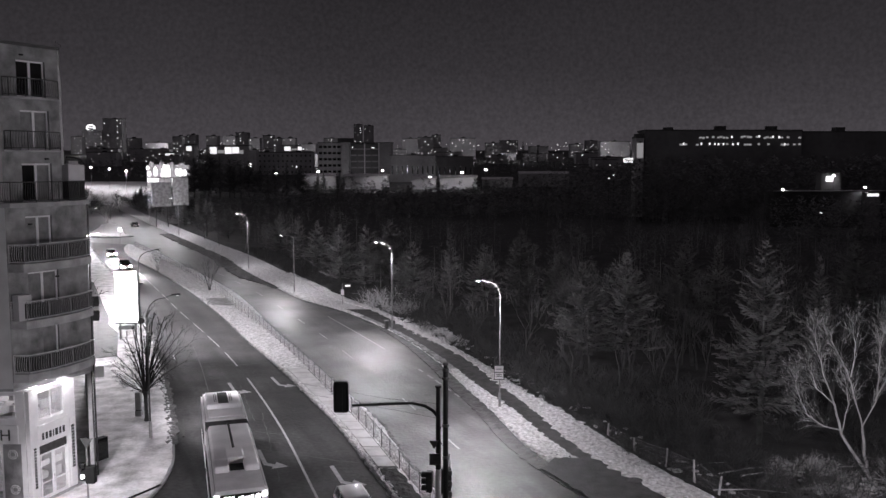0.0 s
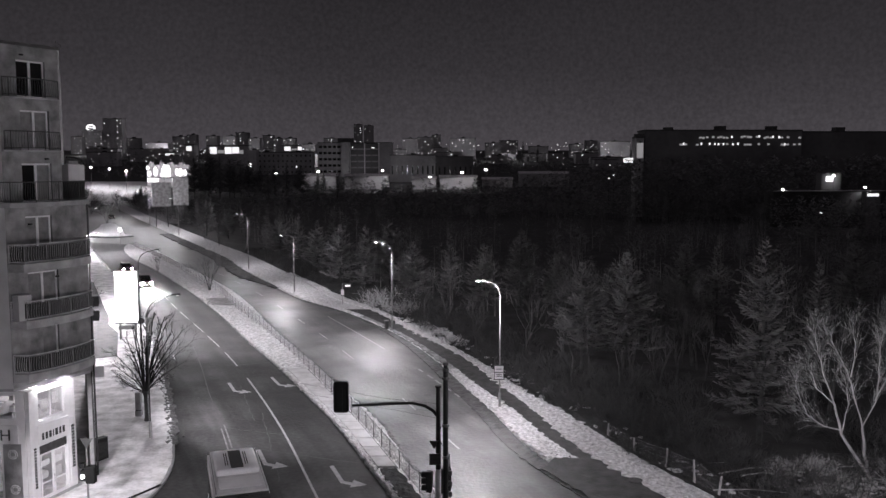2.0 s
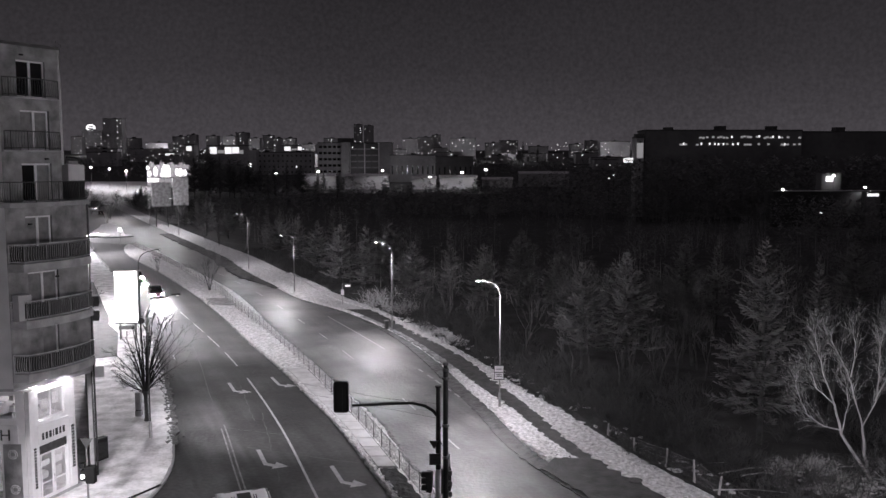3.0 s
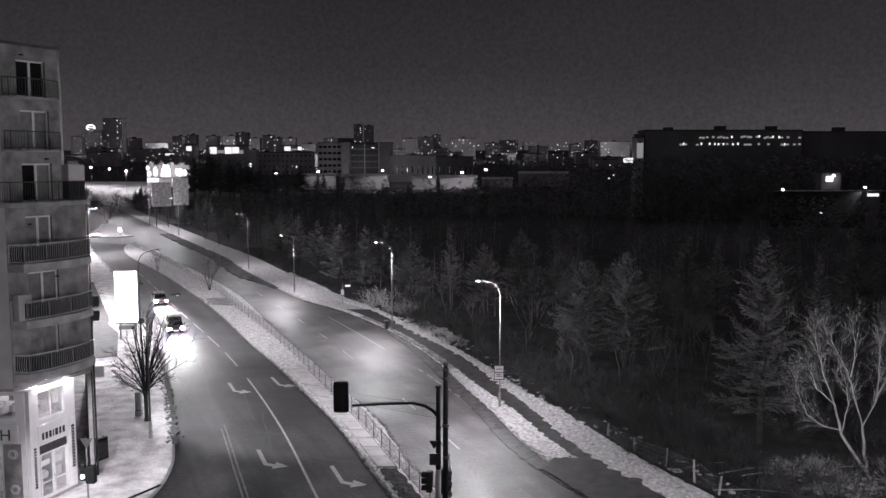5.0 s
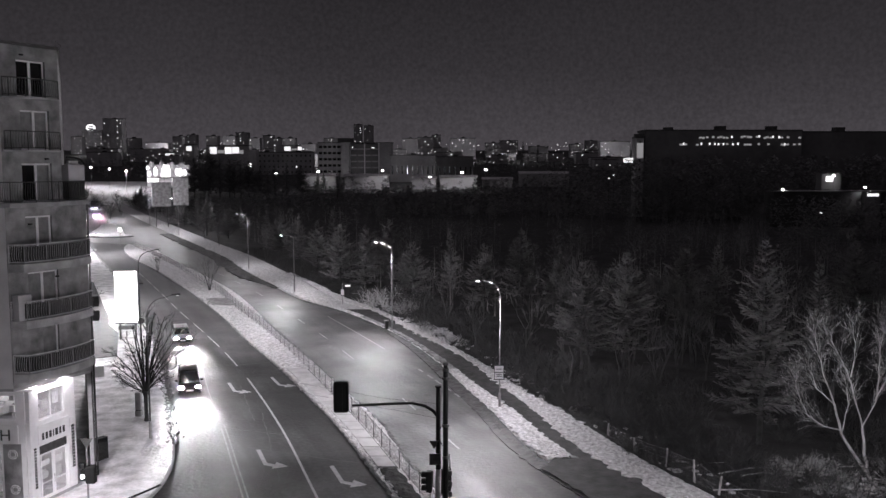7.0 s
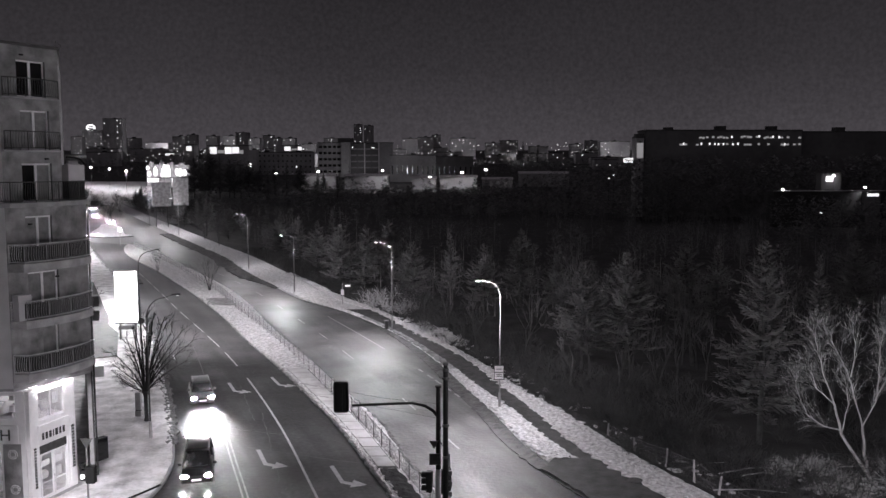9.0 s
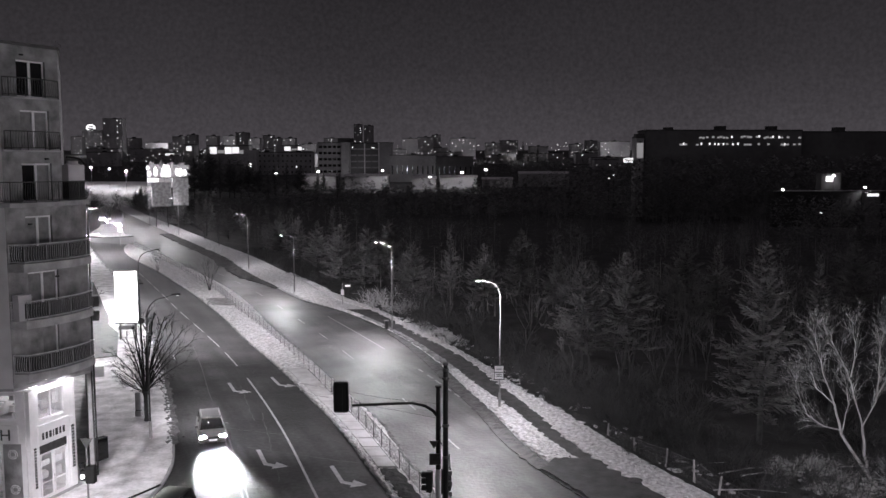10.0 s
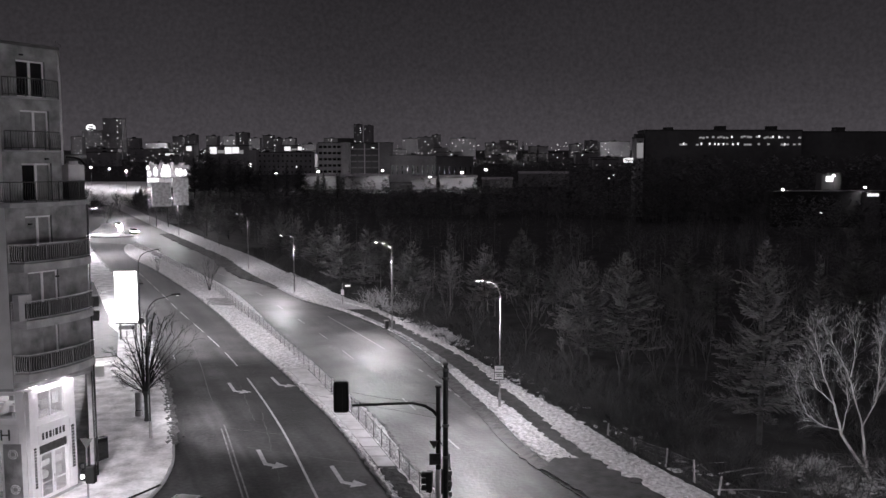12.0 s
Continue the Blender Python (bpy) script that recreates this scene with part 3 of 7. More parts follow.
def build_house():
    house = thing("apartment_house", "grey rendered corner apartment house with curved balconies over a lit shop", "apartment building")
    mb = wall_frame(K_AT, C2_AT)
    u, nrm = Vector((0.5, 0.866)), Vector((0.866, -0.5))
    long_b, short_b = (C2_AT - K_AT).length, (C_AT - K_AT).length
    back = Vector((-0.40, 0.917))
    low = [(1.83, 2.8, 7.2, 9.55), (1.12, 2.9, 10.0, 12.4), (1.12, 2.65, 12.95, 15.35)]
    high = [(1.07, 2.79, 16.1, 18.1), (1.1, 2.76, 18.8, 20.85), (1.0, 2.63, 21.5, 23.4)]
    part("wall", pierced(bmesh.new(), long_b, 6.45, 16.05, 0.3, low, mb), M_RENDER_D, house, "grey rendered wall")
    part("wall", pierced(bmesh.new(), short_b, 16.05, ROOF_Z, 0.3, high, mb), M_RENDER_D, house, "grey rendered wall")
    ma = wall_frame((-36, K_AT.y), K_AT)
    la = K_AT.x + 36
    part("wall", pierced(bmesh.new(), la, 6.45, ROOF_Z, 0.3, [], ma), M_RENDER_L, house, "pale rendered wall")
    # the wall along the street, and dark blocks standing in for unlit rooms
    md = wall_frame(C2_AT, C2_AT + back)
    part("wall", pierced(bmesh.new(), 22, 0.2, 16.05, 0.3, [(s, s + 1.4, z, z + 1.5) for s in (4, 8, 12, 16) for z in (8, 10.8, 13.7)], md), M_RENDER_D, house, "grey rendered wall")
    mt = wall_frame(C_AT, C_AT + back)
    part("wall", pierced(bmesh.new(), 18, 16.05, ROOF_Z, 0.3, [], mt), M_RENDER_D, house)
    e = C2_AT + back * 22
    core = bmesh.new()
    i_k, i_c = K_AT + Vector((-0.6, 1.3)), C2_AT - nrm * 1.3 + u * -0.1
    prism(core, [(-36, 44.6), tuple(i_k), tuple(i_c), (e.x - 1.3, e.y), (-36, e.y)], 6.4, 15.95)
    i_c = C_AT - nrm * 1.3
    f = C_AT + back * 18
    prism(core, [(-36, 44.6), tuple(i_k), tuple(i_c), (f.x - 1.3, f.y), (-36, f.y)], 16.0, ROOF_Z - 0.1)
    part("dark_room_block", core, M_ROOM, house, "dark block standing in for the unlit rooms behind the windows")
    slab = bmesh.new()
    prism(slab, [(-36, K_AT.y), tuple(K_AT), tuple(C2_AT), tuple(e), (-36, e.y)], 6.30, 6.447)
    prism(slab, [(-36, K_AT.y + 0.01), tuple(K_AT + Vector((-0.01, 0.01))), tuple(C2_AT - u * 0.01), tuple(e), (-36, e.y)], 15.96, 16.047)
    part("floor_slab", slab, M_CONCRETE, house)
    roof = prism(bmesh.new(), [(-36.1, K_AT.y - 0.08), (K_AT.x + 0.06, K_AT.y - 0.08), tuple(C_AT + nrm * 0.1 + u * 0.08), tuple(f), (-36.1, f.y)], ROOF_Z, ROOF_Z + 0.14)
    part("roof", roof, M_ROOFING, house, "flat dark roof with a thin parapet")
    bm = bmesh.new()
    tube(bm, [(C_AT.x, C_AT.y, ROOF_Z), (C_AT.x - 0.05, C_AT.y, ROOF_Z + 0.5), (C_AT.x + 0.25, C_AT.y, ROOF_Z + 0.2)], 0.015, 4)
    part("cable", bm, M_BLACK, house)
    # openings
    for (s0, s1, z0, z1), leaves, cur in zip(low, (1, 2, 2), ((0,), (0, 1), (0, 1))):
        window_unit(house, mb, s0, s1, z0, z1, leaves, cur)
    for (s0, s1, z0, z1), leaves, cur in zip(high, (2, 2, 2), ((1,), (0, 1), ())):
        window_unit(house, mb, s0, s1, z0, z1, leaves, cur)
    # balconies: deep and bowed below, shallow above
    k0 = K_AT + Vector((0.05, 0))
    ee = K_AT + Vector((0.86, -0.02))
    ff = C2_AT + nrm * 0.10 + u * 0.15
    for z in FLOORS[:3]:
        balcony(house, z, [tuple(k0 - Vector((0, 0.02))), *arc(ee, ff, 0.42), tuple(C2_AT - nrm * 0.02), tuple(K_AT + u * 0.1)], 0.42, 1.0, 1)
    balcony(house, FLOORS[3], [(-26.5, K_AT.y - 0.35), tuple(K_AT + Vector((0.5, -0.4))), *arc(K_AT + Vector((0.9, -0.1)), ff, 0.3), tuple(C2_AT), tuple(K_AT + u * 0.1)], 0.24, 1.05)
    for z in FLOORS[4:]:
        balcony(house, z, [*arc(K_AT + nrm * 0.06 + u * 0.1, C_AT + nrm * 0.06, 0.34), tuple(C_AT - nrm * 0.02), tuple(K_AT - nrm * 0.02 + u * 0.1)], 0.1, 0.95)
    # glazed shelter on the terrace, and a dark closet on a lower balcony
    m5 = wall_frame(C_AT + u * 0.15 + nrm * 0.1, C_AT + u * 2)
    bm = bmesh.new()
    box(bm, 0.1, -0.1, 17.15, 1.15, 0.5, 18.25, m5)
    bmesh.ops.bevel(bm, geom=[x for x in bm.edges if x.verts[0].co.z > 18 and x.verts[1].co.z > 18], offset=0.22, segments=3, affect="EDGES")
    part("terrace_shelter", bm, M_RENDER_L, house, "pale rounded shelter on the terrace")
    bm = tube(bmesh.new(), [m5 @ Vector(p) for p in ((0, -0.14, 18.45), (0.5, -0.14, 18.42), (0.9, -0.14, 18.3), (1.2, -0.14, 18.0))], 0.05, 6)
    part("shelter_roof", bm, M_BLACK, house)
    part("shelter_base", box(bmesh.new(), 0.1, -0.08, 16.12, 1.15, 0.48, 17.14, m5), M_BLACK, house)
    bm = box(bmesh.new(), 0.12, -0.62, 10.02, 0.85, -0.1, 11.35, mb)
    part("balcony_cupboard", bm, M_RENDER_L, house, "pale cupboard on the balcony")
    bm = box(bmesh.new(), 1.7, -0.75, 13.3, 2.7, -0.68, 13.98, mb)
    part("blanket", bm, M_CURTAIN, house, "cloth hung over the railing")
    for s, z in ((1.25, 14.9), (2.7, 12.0), (1.2, 23.6), (2.4, 18.3)):
        part("wall_lamp", box(bmesh.new(), s, -0.10, z, s + 0.18, 0.0, z + 0.08, mb), M_BLACK, house)
    # air conditioners and a sign bracket along the street wall
    for s, z in ((3.0, 9.6), (3.2, 8.7)):
        bm = bevelled(s, -0.55, z, s + 0.8, -0.06, z + 0.62, 0.03)
        bmesh.ops.transform(bm, matrix=md, verts=bm.verts)
        unit = part("air_conditioner", bm, M_IRON, house, "dark air conditioner on brackets")
        part("fan_grille", tube(bmesh.new(), [md @ Vector((s + 0.4, -0.551, z + 0.31)), md @ Vector((s + 0.4, -0.575, z + 0.31))], 0.24, 14), M_BLACK, unit)
    part("downpipe", tube(bmesh.new(), [md @ Vector((0.25, -0.08, 0.2)), md @ Vector((0.25, -0.08, 16))], 0.055, 8), M_IRON, house)
    part("downpipe", tube(bmesh.new(), [mb @ Vector((long_b - 0.1, -0.06, 0.2)), mb @ Vector((long_b - 0.1, -0.06, 6.4))], 0.05, 8), M_IRON, house)
    bm = box(bmesh.new(), 1.2, -0.65, 5.7, 2.6, -0.04, 6.35, md)
    part("shop_awning_box", bm, M_WHITE, house, "pale sign box over the street")
    return house, mb, ma, md, long_b


HOUSE, MB, MA, MD, LONG_B = build_house()


KS_AT = (-21.55, 43.07)
MBS = wall_frame(KS_AT, (-20.52, 46.15))
MAS = wall_frame((-36, 43.07), KS_AT)


def build_shop():
    shop = thing("corner_shop", "brightly lit corner shop with glazed front and pale sign boards", "shop")
    # framed front on the slanting side
    holes = [(0.58, 2.6, 0.25, 3.2), (0.62, 2.45, 4.55, 6.1)]
    part("shop_front", pierced(bmesh.new(), 3.25, 0.12, 6.28, 0.25, holes, MBS), M_SIGN, shop, "white shop front with sign board")
    holes_a = [(0.2, 12.9, 0.25, 3.15), (0.2, 13.75, 4.75, 6.15)]
    part("shop_front", pierced(bmesh.new(), 14.2, 0.12, 6.28, 0.25, holes_a, MAS), M_SIGN, shop, "white shop front with sign board")
    fascia = part("sign_board", box(bmesh.new(), 0.5, -0.07, 3.3, 2.7, -0.003, 4.3, MBS), M_SIGN, shop, "white sign board with dark lettering")
    bars_text(fascia, MBS @ Matrix.Translation((0, -0.07, 0)), 0.72, 3.5, (0.13, 0.14, 0.14, 0.05, 0.17, 0.12, 0.14), 0.36, 0.12)
    side = part("sign_board", box(bmesh.new(), 2.75, -0.05, 0.5, 3.15, -0.003, 4.1, MBS), M_SIGN, shop)
    bars_text(side, MBS @ Matrix.Translation((0, -0.05, 0)), 2.85, 1.3, [0.13] * 14, 0.2, 0.045, upright=True)
    bars_text(side, MBS, 0.2, 1.0, [0.11] * 14, 0.15, 0.05, upright=True)
    board = part("sign_board", box(bmesh.new(), 6.0, -0.08, 3.55, 13.85, -0.003, 4.5, MAS), M_SIGN, shop, "white sign board with a large dark letter")
    # the one readable letter of the long sign
    txt = bpy.data.curves.new("letter_h", "FONT")
    txt.body, txt.size, txt.extrude, txt.align_x = "H", 0.85, 0.01, "CENTER"
    tmp = new("letter_tmp", txt)
    dg = bpy.context.evaluated_depsgraph_get()
    me = bpy.data.meshes.new_from_object(tmp.evaluated_get(dg))
    bpy.data.objects.remove(tmp)
    me.materials.clear()
    me.materials.append(M_INK)
    h = new("letter", me)
    h.parent = board
    h.matrix_basis = MAS @ pose(13.2, -0.095, 3.72, 90, 0, 0)
    # panes, mullions, door leaf
    for m, s0, s1, z0, z1 in ((MBS, 0.58, 2.6, 0.25, 3.2), (MBS, 0.62, 2.45, 4.55, 6.1), (MAS, 9.5, 12.9, 0.25, 3.15), (MAS, 9.0, 13.75, 4.75, 6.15)):
        bm = box(bmesh.new(), s0, 0.1, z0, s1, 0.12, z1, m)
        p = part("shop_window", bm, M_GLASS, shop, "clear shop window")
        p.visible_shadow = False
        fr = bmesh.new()
        n = 2 if s1 - s0 < 3 else 3
        for k in range(n + 1):
            s = s0 + (s1 - s0) * k / n
            box(fr, s - 0.04, 0.06, z0, s + 0.04, 0.16, z1, m)
        for z in (z0 + 0.04, z1 - 0.04):
            box(fr, s0, 0.065, z - 0.04, s1, 0.155, z + 0.04, m)
        part("window_frame", fr, M_WHITE, shop)
    # script on the upper windows and round stickers, as plain shapes
    for m, s, z, w in ((MBS, 0.8, 4.75, 1.2), (MAS, 12.7, 4.85, 0.9), (MAS, 13.2, 2.1, 0.6)):
        bm = bmesh.new()
        for k in range(7):
            x = s + w * k / 7
            tube(bm, [m @ Vector((x, 0.085, z)), m @ Vector((x + w / 14, 0.085, z + (0.28 if k in (0, 3, 6) else 0.14))), m @ Vector((x + w / 7, 0.085, z))], 0.016, 4)
        part("window_lettering", bm, M_WHITE, shop)
    for s, z in ((13.5, 2.95), (13.55, 1.05)):
        bm = bmesh.new()
        for r in (0.24, 0.15):
            ring = [MAS @ Vector((s + r * math.cos(a), -0.012, z + r * math.sin(a))) for a in [k * math.pi / 10 for k in range(21)]]
            tube(bm, ring, 0.02, 4)
        part("round_emblem", bm, M_WHITE, shop, "pale round emblem on the shop front")
    grey = part("window_panel", box(bmesh.new(), 13.0, -0.008, 0.3, 13.95, -0.002, 3.5, MAS), M_RENDER_D, shop, "grey panel with pale emblems")
    # room, ceiling lights, goods
    room = bmesh.new()
    box(room, 0.3, 3.2, 0.1, 3.2, 3.35, 6.25, MBS)
    box(room, 3.1, 0.3, 0.1, 3.2, 3.2, 6.25, MBS)
    box(room, 5.0, 4.6, 0.1, 12.6, 4.75, 6.25, MAS)
    box(room, 0.35, 0.26, 3.3, 3.09, 3.2, 4.4, MBS)
    box(room, 6.0, 0.25, 3.3, 12.5, 4.5, 4.4, MAS)
    part("shop_room", room, M_INNER, shop, "pale inner walls of the shop")
    lights = bmesh.new()
    for z in (3.24, 6.2):
        for s in (0.9, 2.2):
            box(lights, s, 0.6, z, s + 0.35, 2.8, z + 0.05, MBS)
        for s in (9.6, 11.0):
            box(lights, s, 0.6, z, s + 0.35, 3.6, z + 0.05, MAS)
    part("ceiling_lights", lights, M_SHOPLIGHT, shop, "bright ceiling light strips")
    rng = random.Random(5)
    shelf = bmesh.new()
    for m, s0, s1, y in ((MBS, 0.6, 2.8, 1.6), (MAS, 9.3, 12.0, 2.0)):
        for z in (0.7, 1.3, 1.9, 2.5, 4.9, 5.5):
            box(shelf, s0, y, z, s1, y + 0.4, z + 0.04, m)
    part("shelves", shelf, M_WHITE, shop, "white shelves with goods")
    for m, s0, s1, y in ((MBS, 0.6, 2.7, 1.62), (MAS, 9.3, 11.9, 2.02)):
        for z in (0.74, 1.34, 1.94, 4.94, 5.54):
            s = s0
            while s < s1:
                w = rng.uniform(0.12, 0.4)
                if rng.random() < 0.75:
                    part("goods_box", box(bmesh.new(), s, y, z, s + w * 0.9, y + 0.3, z + rng.uniform(0.15, 0.42), m), M_GOODS, shop)
                s += w
    part("door_handle", tube(bmesh.new(), [MBS @ Vector((1.5, 0.0, 0.95)), MBS @ Vector((1.5, -0.06, 1.0)), MBS @ Vector((1.5, -0.06, 1.35)), MBS @ Vector((1.5, 0, 1.4))], 0.02, 6), M_ZINC, shop)
    part("plinth", box(bmesh.new(), 0, -0.25, 0.0, 3.4, 0.24, 0.2, MBS), M_CONCRETE, shop, "concrete step")
    part("transom", box(bmesh.new(), 0.64, 0.02, 2.72, 2.54, 0.055, 3.16, MBS), M_IRON, shop, "dark transom panel over the door")
    leaf = bmesh.new()
    for s0, s1 in ((0.66, 1.52), (1.60, 2.50)):
        for a, b in ((s0, s0 + 0.07), (s1 - 0.07, s1)):
            box(leaf, a, 0.03, 0.3, b, 0.058, 2.7, MBS)
        for z in (0.3, 1.05, 2.62):
            box(leaf, s0 + 0.07, 0.03, z, s1 - 0.07, 0.058, z + 0.07, MBS)
    part("door_leaf", leaf, M_WHITE, shop, "white framed glass door")
    for k, (s, z, w, h) in enumerate(((0.75, 1.3, 0.5, 0.35), (1.7, 1.9, 0.6, 0.4), (1.75, 1.2, 0.45, 0.5), (0.8, 2.0, 0.55, 0.3), (0.85, 5.05, 0.7, 0.55), (1.75, 5.2, 0.4, 0.6))):
        part("poster", box(bmesh.new(), s, 0.125, z, s + w, 0.13, z + h, MBS), M_SIGN if k % 2 else M_GOODS, shop, "pale poster behind the glass")
    # downlights under the balcony light the fascia
    for s in (1.0, 2.5):
        p = MBS @ Vector((s, -0.16, 6.72))
        part("downlight", tube(bmesh.new(), [p + Vector((0, 0, 0.08)), p], 0.09, 10), M_FLOOD, shop, "bright downlight under the balcony")
        lamp_light("downlight_beam", "SPOT", p - Vector((0, 0, 0.03)), MBS @ Vector((s, -0.4, 0)), 330, 0.08, 130)
    return shop


build_shop()


# ---- street lamps ----
def street_lamp(at, high, reach, label, straight=False, power=None, aim=(-1.0, -0.25), glow_head=True, beam=False, shielded=False, metal=None):
    lamp = thing("street_lamp", label, "street lamp", pose(*at), "street lamps")
    a = Vector((aim[0], aim[1], 0)).normalized()
    part("base", tube(bmesh.new(), [(0, 0, 0), (0, 0, 1.1), (0, 0, 1.15)], [0.10, 0.10, 0.07], 10), M_ZINC, lamp)
    if straight:
        pts = [Vector((0, 0, 1.1)), Vector((0, 0, high - 0.3))]
        arm = [Vector((0, 0, high - 0.32)), a * reach * 0.5 + Vector((0, 0, high - 0.05)), a * reach + Vector((0, 0, high))]
    else:
        pts = [Vector((0, 0, 1.1)), Vector((0, 0, high - 1.35))]
        arm = [Vector((0, 0, high - 1.36))]
        for k in range(1, 9):
            q = k / 8 * math.pi / 2
            arm.append(a * (reach * 0.62 * (1 - math.cos(q))) + Vector((0, 0, high - 1.36 + 1.2 * math.sin(q))))
        arm.append(a * reach + Vector((0, 0, high)))
    part("pole", tube(bmesh.new(), pts, [0.058, 0.045], 10), metal or M_POLE, lamp, smooth=True)
    part("arm", tube(bmesh.new(), arm, 0.03, 8), metal or M_POLE, lamp, smooth=True)
    tip = a * reach + Vector((0, 0, high))
    m = Matrix.Translation(tip) @ Matrix.Rotation(math.atan2(a.y, a.x), 4, "Z")
    bm = bevelled(-0.1, -0.12, -0.04, 0.46, 0.12, 0.08, 0.04)
    bmesh.ops.transform(bm, matrix=m, verts=bm.verts)
    head = part("lamp_head", bm, M_IRON, lamp, "grey cobra-head lamp housing")
    if glow_head:
        bm = bevelled(0.12, -0.07, -0.05 if shielded else -0.09, 0.36, 0.07, -0.041, 0.003 if shielded else 0.02)
        bmesh.ops.transform(bm, matrix=m, verts=bm.verts)
        part("lamp_glass", bm, M_LAMP, head, "glowing lamp glass")
        p = Vector(at) + m @ Vector((0.3, 0, -0.7))
        if beam and at[1] < 40:
            lamp_light("road_beam", "SPOT", p, Vector((6.5, 45.0, 0)), STREET_POWER * 1.4, 0.4, 32, 1.0)
        elif beam:
            lamp_light("road_beam", "SPOT", p, p + Vector((a.x * 0.2, -1.1, -1)), (power or STREET_POWER) * (1.5 if at[1] < 80 else 2.6 if at[1] < 100 else 1.2), 0.4, 92, 1.0)
        # the unseen mast lamp throws one narrow spot on the corner pavement
        if at[1] < 20:
            lamp_light("street_light", "SPOT", p, Vector((-17.2, 46.5, 0)), power, 0.2, 20, 0.8)
            return lamp
        if shielded:
            lamp_light("street_light", "SPOT", p, p + (Vector((0.75, 0.7, -1)) if at[1] < 60 else Vector((a.x * 0.9, a.y * 0.9, -1))), power, 0.2, 112, 0.55 if at[1] < 60 else 0.3)
            return lamp
        lamp_light("street_light", "POINT", p, p - Vector((0, 0, 1)), power or STREET_POWER, 0.15)
    return lamp


# the last lamp is out of view, added to light the near trees and lane
RIGHT_LAMPS = ((4.19, 61.33, 0.12), (-5.61, 92.23, 0.12), (-21.14, 119.39, 0.12), (-33.82, 146.39, 0.12),
               (-67.6, 216.3, 0.12), (-85.3, 246.1, 0.12), (-108.9, 288.3, 0.12), (18.4, 27.0, 0.12))
for i, at in enumerate(RIGHT_LAMPS):
    street_lamp(at, 8.1 if i == 2 else 9.6, 1.5, "galvanised street lamp with curved arm over the snowy verge" if i != 2 else "galvanised street lamp with a straight slanting arm",
                straight=i == 2, power=STREET_POWER * (2.4 if i == 7 else 0.9 if i < 1 else 0.6 if i < 4 else 1.2), beam=i < 3 or i == 7)
LEFT_LAMPS = ((-19.2, 54.2, 0.16), (-30.4, 84.0, 0.16), (-44.6, 104.0, 0.16), (-71.0, 168.0, 0.16), (-93.0, 214.0, 0.16))
for i, at in enumerate(LEFT_LAMPS):
    street_lamp(at, 9.4, 1.7, "dark street lamp with a full cut-off head beside the kerb" if i < 2 else "lit street lamp with curved arm beside the kerb",
                power=SIDE_POWER * (2.7 if i < 1 else 3.3 if i < 2 else 4.2 if i < 3 else 4.0), aim=(1.0, 0.55), shielded=i < 2, beam=i == 2, metal=M_IRON if i < 2 else None)
# unseen low lamp, added only to light the house corner
street_lamp((-20.9, 30.0, 0.0), 5.5, 1.7, "unseen low lamp added to light the house corner", power=SIDE_POWER * 0.3, aim=(1.0, 0.3))
street_lamp((-32.4, 77.0, 0.16), 11.6, 0.7, "tall lit street lamp beside the side street", straight=True, power=SIDE_POWER * 1.2, aim=(0.3, -1.0))
# unseen mast lamp, added only to brighten the pavement at the corner
street_lamp((-16.6, 11.5, 0.0), 15.0, 1.7, "unseen tall mast lamp added to light the corner pavement", power=SIDE_POWER * 26.0, aim=(1.0, 0.3))


def beacon():
    s = thing("traffic_beacon", "small lit traffic beacon at the tip of the median", "beacon", pose(-72.6, 190.0, 0.1))
    part("post", tube(bmesh.new(), [(0, 0, 0), (0, 0, 3.2)], 0.07, 8), M_ZINC, s)
    part("lamp_box", bevelled(-0.35, -0.2, 3.1, 0.35, 0.2, 3.9, 0.12), M_LAMP, s, "glowing lamp box")


beacon()


def stay_wires():
    for pts in (((4.2, 61.3, 7.9), (0.3, 60.5, 7.15)), ((4.2, 61.3, 5.4), (1.6, 63, 1.5))):
        wire = part("stay_wire", tube(bmesh.new(), pts, 0.006, 4), M_BLACK)
        tagged(wire, "thin steel wire fixed to the lamp pole", "wire")
    for y, z in ((37.9, 6.4), (38.6, 6.9)):
        wire = part("stay_wire", tube(bmesh.new(), [(-8, 44, z - 0.3), (-3, 41, z - 0.35), (0.1, y, z)], 0.005, 4), M_BLACK)
        tagged(wire, "thin dark cable hung from the signal mast", "wire")


stay_wires()


# ---- bus stop sign and small signs on the verge ----
def stop_sign():
    s = thing("bus_stop_sign", "white bus stop board fixed to a lamp pole", "sign", pose(4.12, 61.18, 0.12))
    part("board", bevelled(-0.34, -0.05, 2.2, 0.34, 0.0, 2.7, 0.02), M_SIGN, s, "white board with a dark frame")
    part("board", bevelled(-0.34, -0.05, 2.74, 0.34, 0.0, 3.25, 0.02), M_SIGN, s)
    fr = bmesh.new()
    for z in (2.17, 2.70, 3.22):
        box(fr, -0.36, -0.07, z, 0.36, -0.051, z + 0.05)
    for x in (-0.36, 0.32):
        box(fr, x, -0.068, 2.22, x + 0.04, -0.051, 3.22)
    for z in (2.42, 2.55, 2.95):
        box(fr, -0.2, -0.06, z, 0.2, -0.051, z + 0.05)
    part("board_frame", fr, M_INK, s)
    ring = [Vector((0.34 * math.cos(a), -0.04, 3.6 + 0.34 * math.sin(a))) for a in [k * math.pi / 10 for k in range(21)]]
    part("hoop", tube(bmesh.new(), ring, 0.03, 5), M_IRON, s, "round hoop above the board")


stop_sign()


